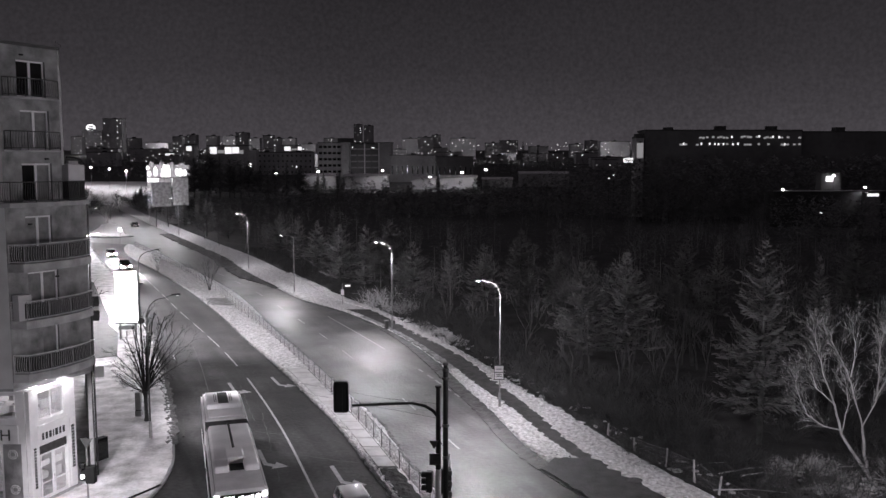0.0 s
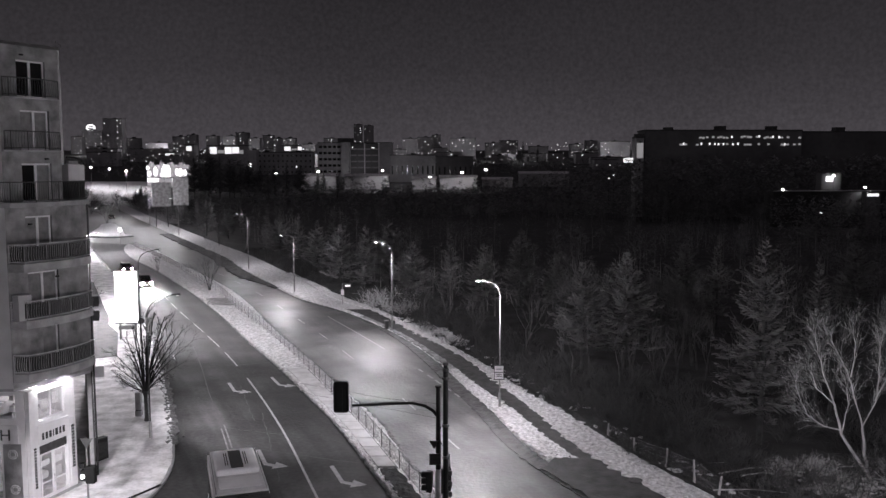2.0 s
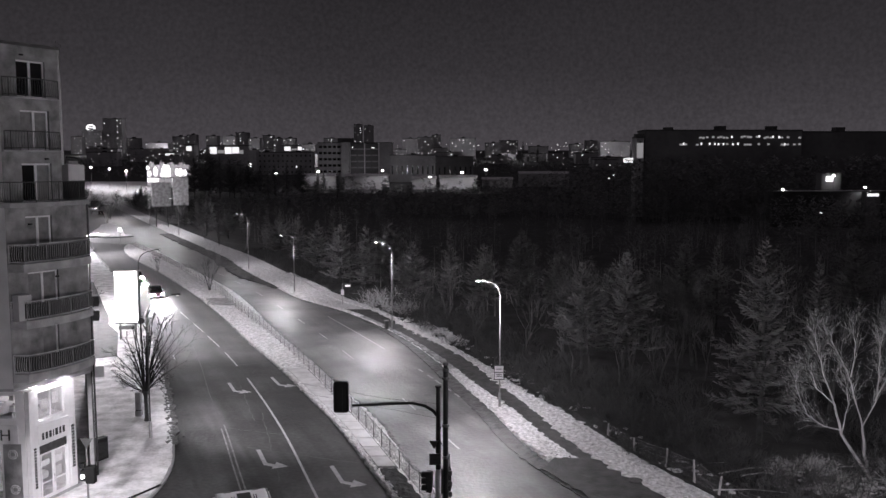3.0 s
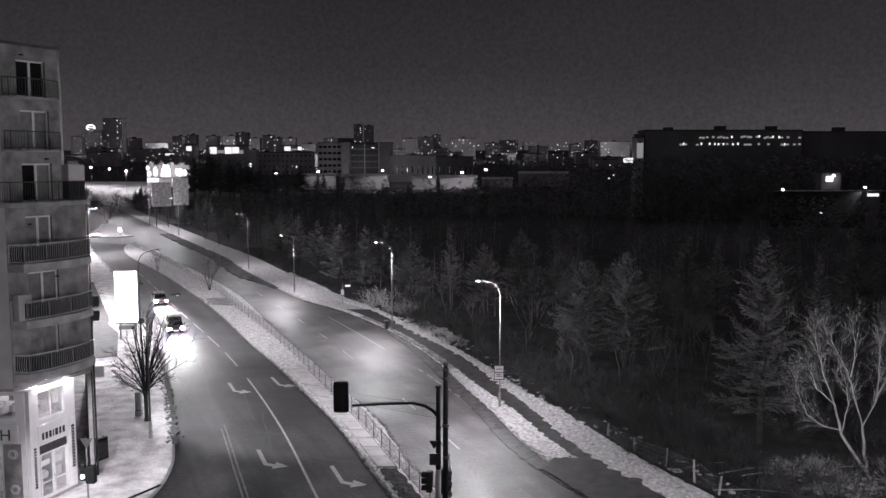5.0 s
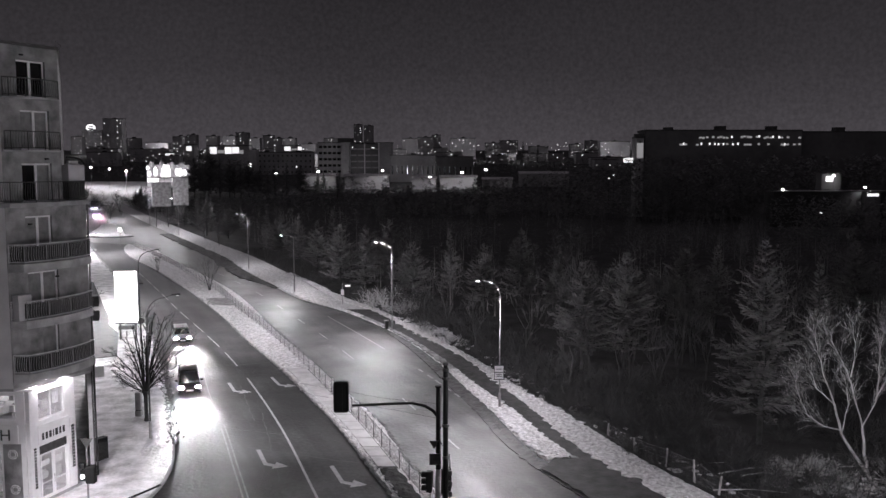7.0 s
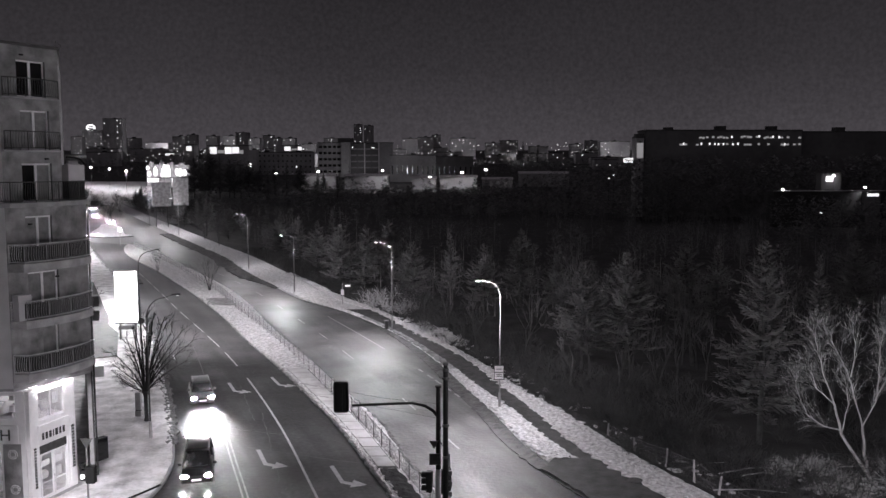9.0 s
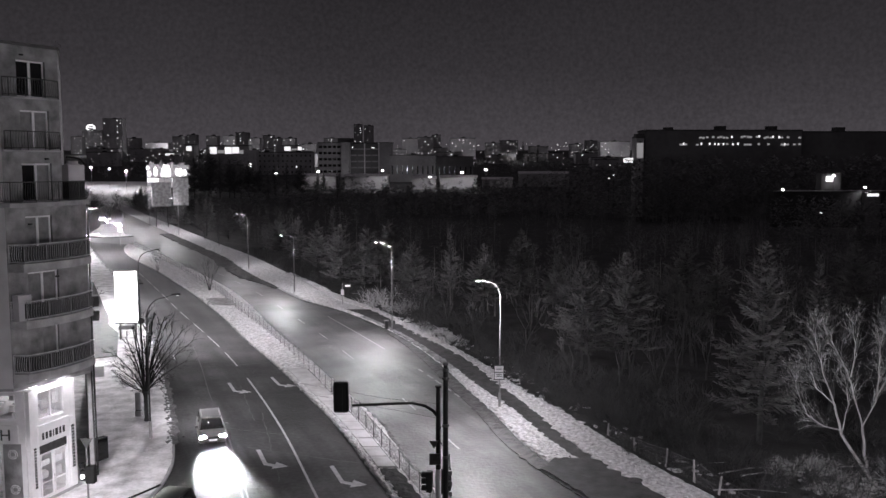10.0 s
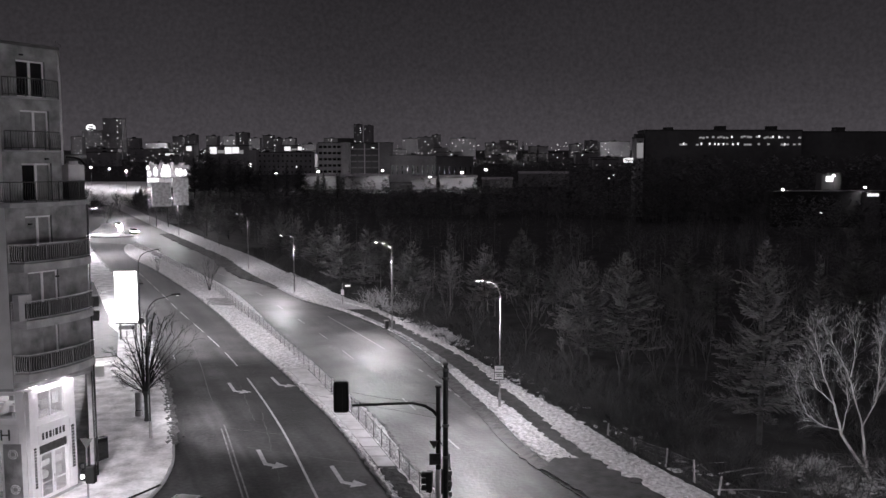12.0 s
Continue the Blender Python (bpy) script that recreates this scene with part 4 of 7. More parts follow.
def stop_shelter_lamp():
    s = thing("bus_stop_light", "small lit bus stop sign on a pole", "sign", pose(-13.0, 108.6, 0.12))
    part("post", tube(bmesh.new(), [(0, 0, 0), (0, 0, 2.6)], 0.06, 8), M_ZINC, s)
    part("sign_box", bevelled(0.0, -0.08, 2.2, 1.05, 0.08, 2.7, 0.03), M_IRON, s)
    part("lit_face", box(bmesh.new(), 0.35, -0.1, 2.3, 1.0, -0.081, 2.5), M_LIT, s, "glowing face of the sign")
    part("timetable", bevelled(-0.2, -0.08, 1.2, 0.2, -0.06, 1.9, 0.01), M_SIGN, s)
    b = thing("litter_bin", "dark litter bin beside the lamp pole", "bin", pose(-6.2, 91.8, 0.12))
    part("bin_body", tube(bmesh.new(), [(0, 0, 0), (0, 0, 0.9)], [0.2, 0.24], 12), M_IRON, b)
    part("rim", tube(bmesh.new(), [(0, 0, 0.9), (0, 0, 0.96)], 0.26, 12), M_ZINC, b)


stop_shelter_lamp()


# ---- fence on the median ----
def build_fence():
    fence = thing("median_fence", "low mesh fence of steel posts and panels on the median", "fence")
    post = mesh_of("post", box(bmesh.new(), -0.02, -0.02, 0, 0.02, 0.02, 1.2), M_IRON)
    gaps = [(0.03 + k * 1.94 / 20 + 0.004, 0.03 + (k + 1) * 1.94 / 20 - 0.004, z + 0.004, z + 0.172) for k in range(20) for z in (0.19, 0.365, 0.54, 0.715, 0.89)]
    bm = pierced(bmesh.new(), 1.99, 0.165, 1.09, 0.008, gaps, Matrix.Translation((0, -0.004, 0)))
    panel = mesh_of("panel", bm, M_MESH)
    rail = mesh_of("rail", tube(bmesh.new(), [(0, 0, 1.12), (1.99, 0, 1.12)], 0.010, 5), M_IRON)
    y, n = 41.0, 0
    while y < 186:
        x = FENCE(y)
        x2 = FENCE(y + 1.8)
        d = math.hypot(x2 - x, 1.8)
        y2 = y + 1.8 * 2.0 / d
        x2 = FENCE(y2)
        a = math.degrees(math.atan2(y2 - y, x2 - x))
        m = pose(x, y, 0.16, 0, 0, a)
        share("post", post, fence, m)
        share("panel", panel, fence, m)
        share("rail", rail, fence, m)
        y = y2


build_fence()


def build_slabs():
    """Walkway of large slabs along the fence, swept nearly clear of snow."""
    walkway = thing("walkway", "row of snow-dusted concrete slabs along the fence", "walkway", kind="structure")
    bed = ribbon(lambda y: MEDIAN_L(y) + 0.27, lambda y: FENCE(y) - 0.08, 48.6, 73, 0.8, 4, 0.225, 0.01, 0.1, 2.0, 3.0)
    part("slab_bed", bed, M_EARTH, walkway)
    y = 48.7
    while y < 72:
        y2 = y + 1.75
        bm = bmesh.new()
        co = [(MEDIAN_L(y) + 0.2, y), (FENCE(y) - 0.12, y), (FENCE(y2) - 0.12, y2), (MEDIAN_L(y2) + 0.2, y2)]
        c = Vector((sum(p[0] for p in co) / 4, sum(p[1] for p in co) / 4))
        prism(bm, [tuple(c + (Vector(p) - c) * 0.945) for p in co], 0.1, 0.275)
        bmesh.ops.bevel(bm, geom=bm.edges[:], offset=0.012, segments=1, affect="EDGES")
        part("slab", bm, M_SLAB, walkway)
        y = y2
    bare = part("planting_bed", ribbon(lambda y: MEDIAN_L(y) + 0.15, lambda y: FENCE(y) - 0.15, 36, 48.5, 0.25, 8, 0.235, 0.07, 0.1, 2.4, 6.0, 0.2), M_EARTH)
    tagged(bare, "bare dark soil at the tip of the median", "planting bed", kind="structure")


build_slabs()


# ---- traffic signal mast over the near carriageway ----
def signal_head(parent, m, n=3, size=1.0, back=True):
    bm = bevelled(-0.2 * size, -0.14, -0.55 * size, 0.2 * size, 0.14, 0.55 * size, 0.05)
    bmesh.ops.transform(bm, matrix=m, verts=bm.verts)
    head = part("signal_head", bm, M_BLACK, parent, "black traffic signal head")
    for k in range(n):
        z = (0.36 - 0.36 * k) * size
        bm = tube(bmesh.new(), [m @ Vector((0, 0.13, z)), m @ Vector((0, 0.36, z))], 0.15 * size, 12)
        part("visor", bm, M_BLACK, head)
    return head


def build_signals():
    mast = thing("traffic_signal", "black traffic signal mast with a curved arm over the road", "traffic signal", pose(-0.22, 38.5, 0.15))
    part("base", tube(bmesh.new(), [(0, 0, 0), (0, 0, 3.7)], 0.135, 12), M_RENDER_L, mast, "pale painted lower pole")
    part("pole", tube(bmesh.new(), [(0, 0, 3.7), (0, 0, 7.55), (0, 0, 7.6)], [0.125, 0.105, 0.09], 12), M_BLACK, mast, smooth=True)
    part("cap", tube(bmesh.new(), [(0, 0, 7.58), (0, 0, 7.68)], 0.14, 12), M_BLACK, mast)
    arm = [(0, 0, 6.2), (-0.25, 0, 6.5), (-0.62, 0, 6.73), (-1.2, 0, 6.86), (-1.9, 0, 6.84), (-4.0, 0, 6.74)]
    part("arm", tube(bmesh.new(), arm, [0.08, 0.075, 0.07, 0.06, 0.06, 0.06], 10), M_BLACK, mast, smooth=True)
    plate = bevelled(-4.86, -0.05, 6.43, -4.16, 0.02, 7.88, 0.14, 4)
    part("back_board", plate, M_BLACK, mast, "black rounded signal back board")
    signal_head(mast, pose(-4.51, 0.15, 7.15), 3, 1.05)
    part("rib", box(bmesh.new(), -4.6, -0.09, 6.5, -4.45, -0.05, 7.8), M_BLACK, mast)
    tri = bmesh.new()
    v = [tri.verts.new(p) for p in ((-0.42, -0.16, 5.1), (0.02, -0.16, 5.1), (-0.2, -0.16, 4.7), (-0.42, -0.13, 5.1), (0.02, -0.13, 5.1), (-0.2, -0.13, 4.7))]
    for f in ((0, 2, 1), (3, 4, 5), (0, 1, 4, 3), (1, 2, 5, 4), (2, 0, 3, 5)):
        tri.faces.new([v[i] for i in f])
    part("give_way_sign", tri, M_IRON, mast, "back of a triangular sign")
    part("square_sign", bevelled(-0.42, -0.18, 3.95, 0.12, -0.14, 4.5, 0.03), M_IRON, mast, "back of a square sign")
    signal_head(mast, pose(-0.42, 0.0, 3.1, 0, 0, 80), 3, 0.9)
    signal_head(mast, pose(0.36, 0.05, 3.1, 0, 0, -20), 3, 1.1)
    pole = thing("camera_mast", "tall dark mast with clamps and cables beside the signal", "mast", pose(0.12, 38.0, 0.15))
    part("pole", tube(bmesh.new(), [(0, 0, 0), (0, 0, 8.45), (0, 0, 8.8)], [0.13, 0.115, 0.09], 12), M_BLACK, pole, smooth=True)
    for z, r in ((8.1, 0.16), (8.5, 0.15), (8.78, 0.13), (5.9, 0.17), (4.4, 0.15)):
        part("clamp", tube(bmesh.new(), [(0, 0, z), (0, 0, z + 0.12)], r, 12), M_IRON, pole)
    cab = bmesh.new()
    tube(cab, [(0.17, 0, 4.6), (0.22, -0.05, 3.6), (0.2, 0, 2.4), (0.25, 0, 1.2)], 0.025, 5)
    tube(cab, [(-0.2, 0, 5.9), (-0.34, 0, 5.6), (-0.26, 0, 5.2), (-0.14, 0, 5.0)], 0.02, 5)
    part("cable", cab, M_BLACK, pole)
    for z in (3.6, 3.1, 2.6):
        part("junction_box", bevelled(0.14, -0.12, z, 0.3, 0.1, z + 0.22, 0.02), M_IRON, pole)
    # pedestrian signal at the shop corner
    ped = thing("pedestrian_signal", "black signal with one lit lamp beside the shop", "traffic signal", pose(-17.75, 41.0, 0.16))
    part("pole", tube(bmesh.new(), [(0, 0, 0), (0, 0, 4.4)], 0.05, 8), M_ZINC, ped)
    part("signal_head", bevelled(-0.05, -0.2, 2.05, 0.42, 0.2, 2.95, 0.08), M_BLACK, ped, "black signal housings")
    part("signal_head", bevelled(-0.3, -0.18, 2.2, 0.0, 0.18, 2.75, 0.06), M_BLACK, ped, "black signal housings")
    part("visor", bevelled(-0.3, -0.25, 2.85, -0.05, 0.05, 3.1, 0.05), M_BLACK, ped)
    part("lit_lamp", tube(bmesh.new(), [(-0.17, -0.19, 2.45), (-0.17, -0.22, 2.45)], 0.10, 12), M_SIGNAL, ped, "bright signal lamp")
    tri = bmesh.new()
    v = [tri.verts.new(p) for p in ((-0.28, -0.06, 4.35), (0.35, -0.06, 4.35), (0.03, -0.06, 3.8), (-0.28, -0.03, 4.35), (0.35, -0.03, 4.35), (0.03, -0.03, 3.8))]
    for f in ((0, 2, 1), (3, 4, 5), (0, 1, 4, 3), (1, 2, 5, 4), (2, 0, 3, 5)):
        tri.faces.new([v[i] for i in f])
    part("give_way_sign", tri, M_IRON, ped, "triangular sign")


build_signals()


# ---- street things on the pavement ----
def build_pavement_things():
    cab = thing("utility_cabinet", "grey utility cabinet beside the tree", "cabinet", pose(-21.75, 59.2, 0.16))
    part("body", bevelled(-0.2, -0.2, 0.45, 0.2, 0.2, 1.75, 0.05), M_CONCRETE, cab)
    part("plinth", bevelled(-0.22, -0.22, 0, 0.22, 0.22, 0.42, 0.05), M_CONCRETE, cab)
    part("seam", box(bmesh.new(), -0.18, -0.18, 0.41, 0.18, 0.18, 0.46), M_BLACK, cab)
    case = thing("display_case", "dark glazed display case against the shop wall", "display case", pose(-20.75, 49.9, 0.16, 0, 0, 62))
    part("case_body", bevelled(-0.42, -0.2, 0.1, 0.42, 0.2, 1.45, 0.03), M_BLACK, case)
    part("case_glass", box(bmesh.new(), -0.36, -0.225, 0.2, 0.36, -0.202, 1.35), M_DARKGLASS, case)
    rail = thing("pipe_railing", "low steel railing in the snow", "railing", pose(-16.7, 44.2, 0.16, 0, 0, 62))
    part("rail", tube(bmesh.new(), [(-1.9, 0, 0.06), (1.9, 0, 0.06)], 0.06, 6), M_BLACK, rail)
    edge = thing("edging_strip", "dark edging strip lying in the snow", "edging", pose(-17.7, 56.3, 0.17, 0, 0, 107))
    part("strip", box(bmesh.new(), -2.0, -0.06, 0, 2.0, 0.06, 0.06), M_BLACK, edge)
    # advertising screen on two legs
    ad = thing("advertising_screen", "tall glowing white advertising screen on a metal frame", "billboard", pose(-32.6, 86.4, 0.16, 0, 0, 6))
    part("frame", bevelled(-1.2, -0.1, 1.55, 1.2, 0.35, 7.1, 0.05), M_ZINC, ad)
    part("screen", box(bmesh.new(), -1.1, -0.13, 3.75, 1.1, -0.101, 7.0), M_LED, ad, "glowing white screen")
    part("screen", box(bmesh.new(), -1.1, -0.13, 1.75, 1.1, -0.101, 3.6), M_LED, ad, "glowing white screen")
    for x in (-0.8, 0.7):
        part("leg", box(bmesh.new(), x, 0, 0, x + 0.15, 0.2, 1.55), M_ZINC, ad)
    part("cross_bar", box(bmesh.new(), -0.9, 0.02, 0.95, 0.9, 0.18, 1.35), M_CONCRETE, ad)
    sn = thing("round_sign", "small round sign on a thin post", "sign", pose(-30.3, 84.0, 0.16))
    part("post", tube(bmesh.new(), [(0, 0, 0), (0, 0, 2.6)], 0.03, 6), M_ZINC, sn)
    part("disc", tube(bmesh.new(), [(0, -0.05, 2.3), (0, -0.02, 2.3)], 0.33, 16), M_IRON, sn)


build_pavement_things()


# ---- vehicles: the front is at y = 0 and looks along -y ----
def loft(bm, stations):
    """A closed hull through cross sections: each is a list of (x, z) for the right half, from low to high, at its y."""
    rings = []
    for y, half in stations:
        full = [(x, z) for x, z in half] + [(-x, z) for x, z in half[::-1]]
        rings.append([bm.verts.new((x, y, z)) for x, z in full])
    n = len(rings[0])
    for a, b in zip(rings, rings[1:]):
        for k in range(n):
            bm.faces.new((a[k], a[(k + 1) % n], b[(k + 1) % n], b[k]))
    bm.faces.new(rings[0][::-1])
    bm.faces.new(rings[-1])
    bmesh.ops.recalc_face_normals(bm, faces=bm.faces[:])
    return bm


def wheel(parent, x, y, r=0.31, w=0.2):
    tyre = part("wheel", tube(bmesh.new(), [(-w / 2, 0, 0), (-w / 2 + 0.03, 0, 0), (w / 2 - 0.03, 0, 0), (w / 2, 0, 0)], [r - 0.03, r, r, r - 0.03], 20), M_RUBBER, parent,
                at=pose(x, y, r))
    for side in (-1, 1):
        part("rim", tube(bmesh.new(), [(side * (w / 2 - 0.01), 0, 0), (side * (w / 2 + 0.01), 0, 0)], r * 0.62, 12), M_ZINC, tyre)
    return tyre


def car(label, paint, long=4.1, wide=1.74, high=1.46, hood=0.9, screen=0.62, box_back=True, lamps=None, racks=False):
    c = thing("car", label, "car", group="cars in traffic")
    h, b = wide / 2, 0.92
    body = loft(bmesh.new(), [
        (0.0, [(h * 0.72, 0.32), (h * 0.78, 0.5), (h * 0.74, 0.62)]),
        (0.12, [(h * 0.90, 0.22), (h * 0.95, 0.5), (h * 0.88, 0.70)]),
        (0.5, [(h * 0.97, 0.2), (h, 0.55), (h * 0.92, 0.80)]),
        (hood, [(h * 0.98, 0.2), (h, 0.6), (h * 0.93, b)]),
        (long * 0.6, [(h * 0.98, 0.2), (h, 0.62), (h * 0.94, b + 0.03)]),
        (long - 0.3, [(h * 0.97, 0.22), (h * 0.99, 0.62), (h * 0.92, b + 0.04)]),
        (long, [(h * 0.85, 0.32), (h * 0.88, 0.6), (h * 0.82, b - 0.02)])])
    bmesh.ops.bevel(body, geom=body.edges[:], offset=0.025, segments=1, affect="EDGES")
    hull = part("body", body, paint, c, smooth=True)
    y0, y1 = hood - 0.06, hood + screen
    y2, y3 = (long - 0.42, long - 0.10) if box_back else (long - 1.25, long - 0.55)
    rw = h * 0.74
    cab = loft(bmesh.new(), [(y0, [(h * 0.88, b - 0.02), (h * 0.88, b)]), (y1, [(h * 0.90, b), (rw, high - 0.05)]),
                             (y2, [(h * 0.90, b), (rw * 0.97, high - 0.05)]), (y3, [(h * 0.86, b), (h * 0.84, b + 0.02)])])
    part("glasshouse", cab, M_DARKGLASS, hull, "dark car windows", True)
    roof = loft(bmesh.new(), [(y1 - 0.05, [(rw, high - 0.085), (rw * 0.9, high - 0.045)]), (y1 + 0.25, [(rw + 0.025, high - 0.05), (rw * 0.9, high)]),
                              ((y1 + y2) / 2, [(rw + 0.03, high - 0.05), (rw * 0.9, high + 0.02)]), (y2 - 0.1, [(rw + 0.02, high - 0.05), (rw * 0.88, high)]),
                              (y2 + 0.05, [(rw * 0.97, high - 0.08), (rw * 0.85, high - 0.04)])])
    part("roof", roof, paint, hull, smooth=True)
    for s in (-1, 1):
        for p, q, r in (((s * h * 0.885, y0 + 0.03, b), (s * rw * 1.0, y1, high - 0.06), 0.04),
                        ((s * h * 0.91, (y1 + y2) / 2, b), (s * (rw + 0.02), (y1 + y2) / 2, high - 0.05), 0.04),
                        ((s * h * 0.86, y3 - 0.05, b), (s * rw * 0.98, y2, high - 0.06), 0.06)):
            part("pillar", tube(bmesh.new(), [p, q], r, 5), paint, hull)
        bm = bevelled(s * h - 0.02 if s > 0 else -h - 0.2, hood + 0.35, b, s * h + 0.2 if s > 0 else -h + 0.02, hood + 0.5, b + 0.16, 0.04)
        part("wing_mirror", bm, paint, c)
        # a recessed lamp that leans a little down, as dipped beams do, in a dark hood
        bm, hood_bm = bmesh.new(), bmesh.new()
        m = pose(s * h * 0.70, 0.03, 0.67, 2, 0, s * 1 + 1)
        ring = [Vector((0.19 * math.cos(q) + s * 0.02, 0, 0.105 * math.sin(q))) for q in [k * math.pi / 8 for k in range(16)]]
        disc = [bm.verts.new(m @ (p + Vector((0, -0.02, 0)))) for p in ring]
        bm.faces.new(disc[::-1])
        lens = part("headlight", bm, lamps or M_DARKGLASS, c, "glowing dipped headlight" if lamps else "")
        loops = [[hood_bm.verts.new(m @ (p * w + Vector((0, d, 0)))) for p in ring] for w, d in ((0.2, 0.05), (1.03, 0.03), (1.06, -0.12), (1.15, -0.12), (1.22, 0.1))]
        for p, q in zip(loops, loops[1:]):
            for k in range(16):
                hood_bm.faces.new((p[k], p[(k + 1) % 16], q[(k + 1) % 16], q[k]))
        part("headlight_surround", hood_bm, M_BLACK, lens)
        # upright fins added before the lens only to narrow its beam
        fins = bmesh.new()
        for k in range(-6, 7):
            x = 0.030 * k + s * 0.02
            z = 0.105 * math.sqrt(max(0.0, 1 - (0.030 * k / 0.19) ** 2))
            box(fins, x - 0.0015, -0.135, -z, x + 0.0015, -0.022, z, m)
        part("beam_fins", fins, M_BLACK, lens)
        part("tail_light", bevelled(s * h * 0.78 - 0.1, long - 0.06, 0.62, s * h * 0.78 + 0.1, long + 0.015, 0.88, 0.02), M_TAIL, c, "red tail light")
        if racks:
            part("roof_rail", tube(bmesh.new(), [(s * rw * 0.9, y1 + 0.2, high), (s * rw * 0.9, y1 + 0.3, high + 0.07), (s * rw * 0.9, y2 - 0.3, high + 0.07), (s * rw * 0.9, y2 - 0.2, high)], 0.02, 5), M_ZINC, c)
        for y in (0.75, long - 0.78):
            wheel(c, s * (h - 0.11), y)
    part("grille", bevelled(-h * 0.45, -0.015, 0.52, h * 0.45, 0.04, 0.66, 0.015), M_BLACK, c)
    part("bumper_intake", bevelled(-h * 0.6, -0.005, 0.27, h * 0.6, 0.05, 0.36, 0.015), M_BLACK, c)
    part("number_plate", bevelled(-0.26, -0.03, 0.38, 0.26, 0.0, 0.49, 0.008), M_WHITE, c, "blank pale number plate")
    part("number_plate", bevelled(-0.26, long, 0.5, 0.26, long + 0.02, 0.61, 0.008), M_WHITE, c)
    for x0, x1 in ((-0.4, 0.15), (0.15, 0.6)):
        part("wiper", tube(bmesh.new(), [(x0, y0 + 0.04, b + 0.03), (x1, y0 + 0.10, b + 0.09)], 0.012, 4), M_BLACK, c)
    return c


def bus():
    b = thing("articulated_bus", "long pale articulated city bus with boxes on its roof", "bus")
    w, z0, z1 = 1.25, 0.35, 3.18

    def shell(y0, y1, name):
        bm = box(bmesh.new(), -w, y0, z0, w, y1, z1)
        bmesh.ops.bevel(bm, geom=[e for e in bm.edges if abs((e.verts[0].co - e.verts[1].co).y) > 1 and e.verts[0].co.z > 1], offset=0.16, segments=3, affect="EDGES")
        return part(name, bm, M_BUS, b, smooth=False)
    front = shell(0.0, 9.8, "front_section")
    rear = shell(11.4, 17.4, "rear_section")
    for k in range(11):
        y = 9.8 + k * 1.6 / 11
        bm = box(bmesh.new(), -w + 0.06, y + 0.012, 0.45, w - 0.06, y + 1.6 / 11 - 0.012, 3.14 if k % 2 else 3.08)
        part("bellows_fold", bm, M_BELLOWS, b)
    hoop = bmesh.new()
    tube(hoop, [(-0.3, 10.9, 3.1), (0, 10.9, 3.24), (0.3, 10.9, 3.1)], 0.03, 5)
    part("bellows_hook", hoop, M_BLACK, b)
    # windows
    part("windscreen", bevelled(-1.12, -0.03, 1.2, 1.12, 0.05, 2.55, 0.03), M_DARKGLASS, front)
    for s in (-1, 1):
        for y0, y1 in ((0.5, 1.6), (1.75, 3.6), (3.75, 5.6), (5.75, 7.6), (7.75, 9.5)):
            part("side_window", box(bmesh.new(), s * w - 0.02, y0, 1.25, s * w + 0.02, y1, 2.4), M_DARKGLASS, front)
        for y0, y1 in ((11.7, 13.2), (13.35, 15.1), (15.25, 16.9)):
            part("side_window", box(bmesh.new(), s * w - 0.02, y0, 1.25, s * w + 0.02, y1, 2.4), M_DARKGLASS, rear)
        for y in (2.5, 8.5, 14.5):
            wheel(b, s * (w - 0.16), y, 0.48, 0.28)
        part("headlight", bevelled(s * 0.95 - 0.18, -0.05, 0.7, s * 0.95 + 0.18, 0.02, 0.9, 0.03), M_BUSLAMP, b, "glowing headlight")
        part("marker_lamp", bevelled(s * 1.08 - 0.09, -0.06, 2.76, s * 1.08 + 0.09, 0.02, 2.94, 0.03), M_BUSLAMP, b, "glowing marker lamp")
        arm = tube(bmesh.new(), [(s * 1.2, 0.1, 2.6), (s * 1.38, -0.2, 2.5), (s * 1.38, -0.22, 2.0)], 0.04, 6)
        part("wing_mirror", arm, M_BLACK, b)
        part("roof_gutter", box(bmesh.new(), s * 1.14 - 0.02, 0.2, 3.13, s * 1.14 + 0.02, 9.75, 3.2), M_ZINC, front)
        part("roof_gutter", box(bmesh.new(), s * 1.14 - 0.02, 11.5, 3.13, s * 1.14 + 0.02, 17.3, 3.2), M_ZINC, rear)
    disp = part("destination_display", bevelled(-0.95, -0.05, 2.62, 0.95, 0.03, 2.98, 0.03), M_BLACK, front, "dark destination display")
    for x, ww, zz in ((-0.75, 0.11, 0.2), (-0.58, 0.11, 0.2), (-0.41, 0.11, 0.2), (-0.12, 0.10, 0.14), (0.03, 0.1, 0.2), (0.18, 0.1, 0.14), (0.33, 0.1, 0.14), (0.48, 0.1, 0.2)):
        part("lit_bar", box(bmesh.new(), x, -0.065, 2.7, x + ww, -0.052, 2.7 + zz), M_DISPLAY, disp, "glowing bar of the display")
    part("route_disc", tube(bmesh.new(), [(0.78, -0.06, 2.8), (0.78, -0.08, 2.8)], 0.13, 12), M_DISPLAY, disp)
    part("rear_window", box(bmesh.new(), -0.9, 17.38, 1.4, 0.9, 17.43, 2.3), M_DARKGLASS, rear)
    # roof fairings
    bm = bevelled(-1.08, 3.4, 3.17, 1.08, 9.2, 3.53, 0.12, 3)
    part("roof_fairing", bm, M_BUS_ROOF, front, "pale rounded roof fairing", True)
    for s in (-1, 1):
        bm = bevelled(s * 0.72 - 0.36, 2.3, 3.17, s * 0.72 + 0.36, 3.5, 3.51, 0.12, 3)
        part("roof_fairing", bm, M_BUS_ROOF, front, "", True)
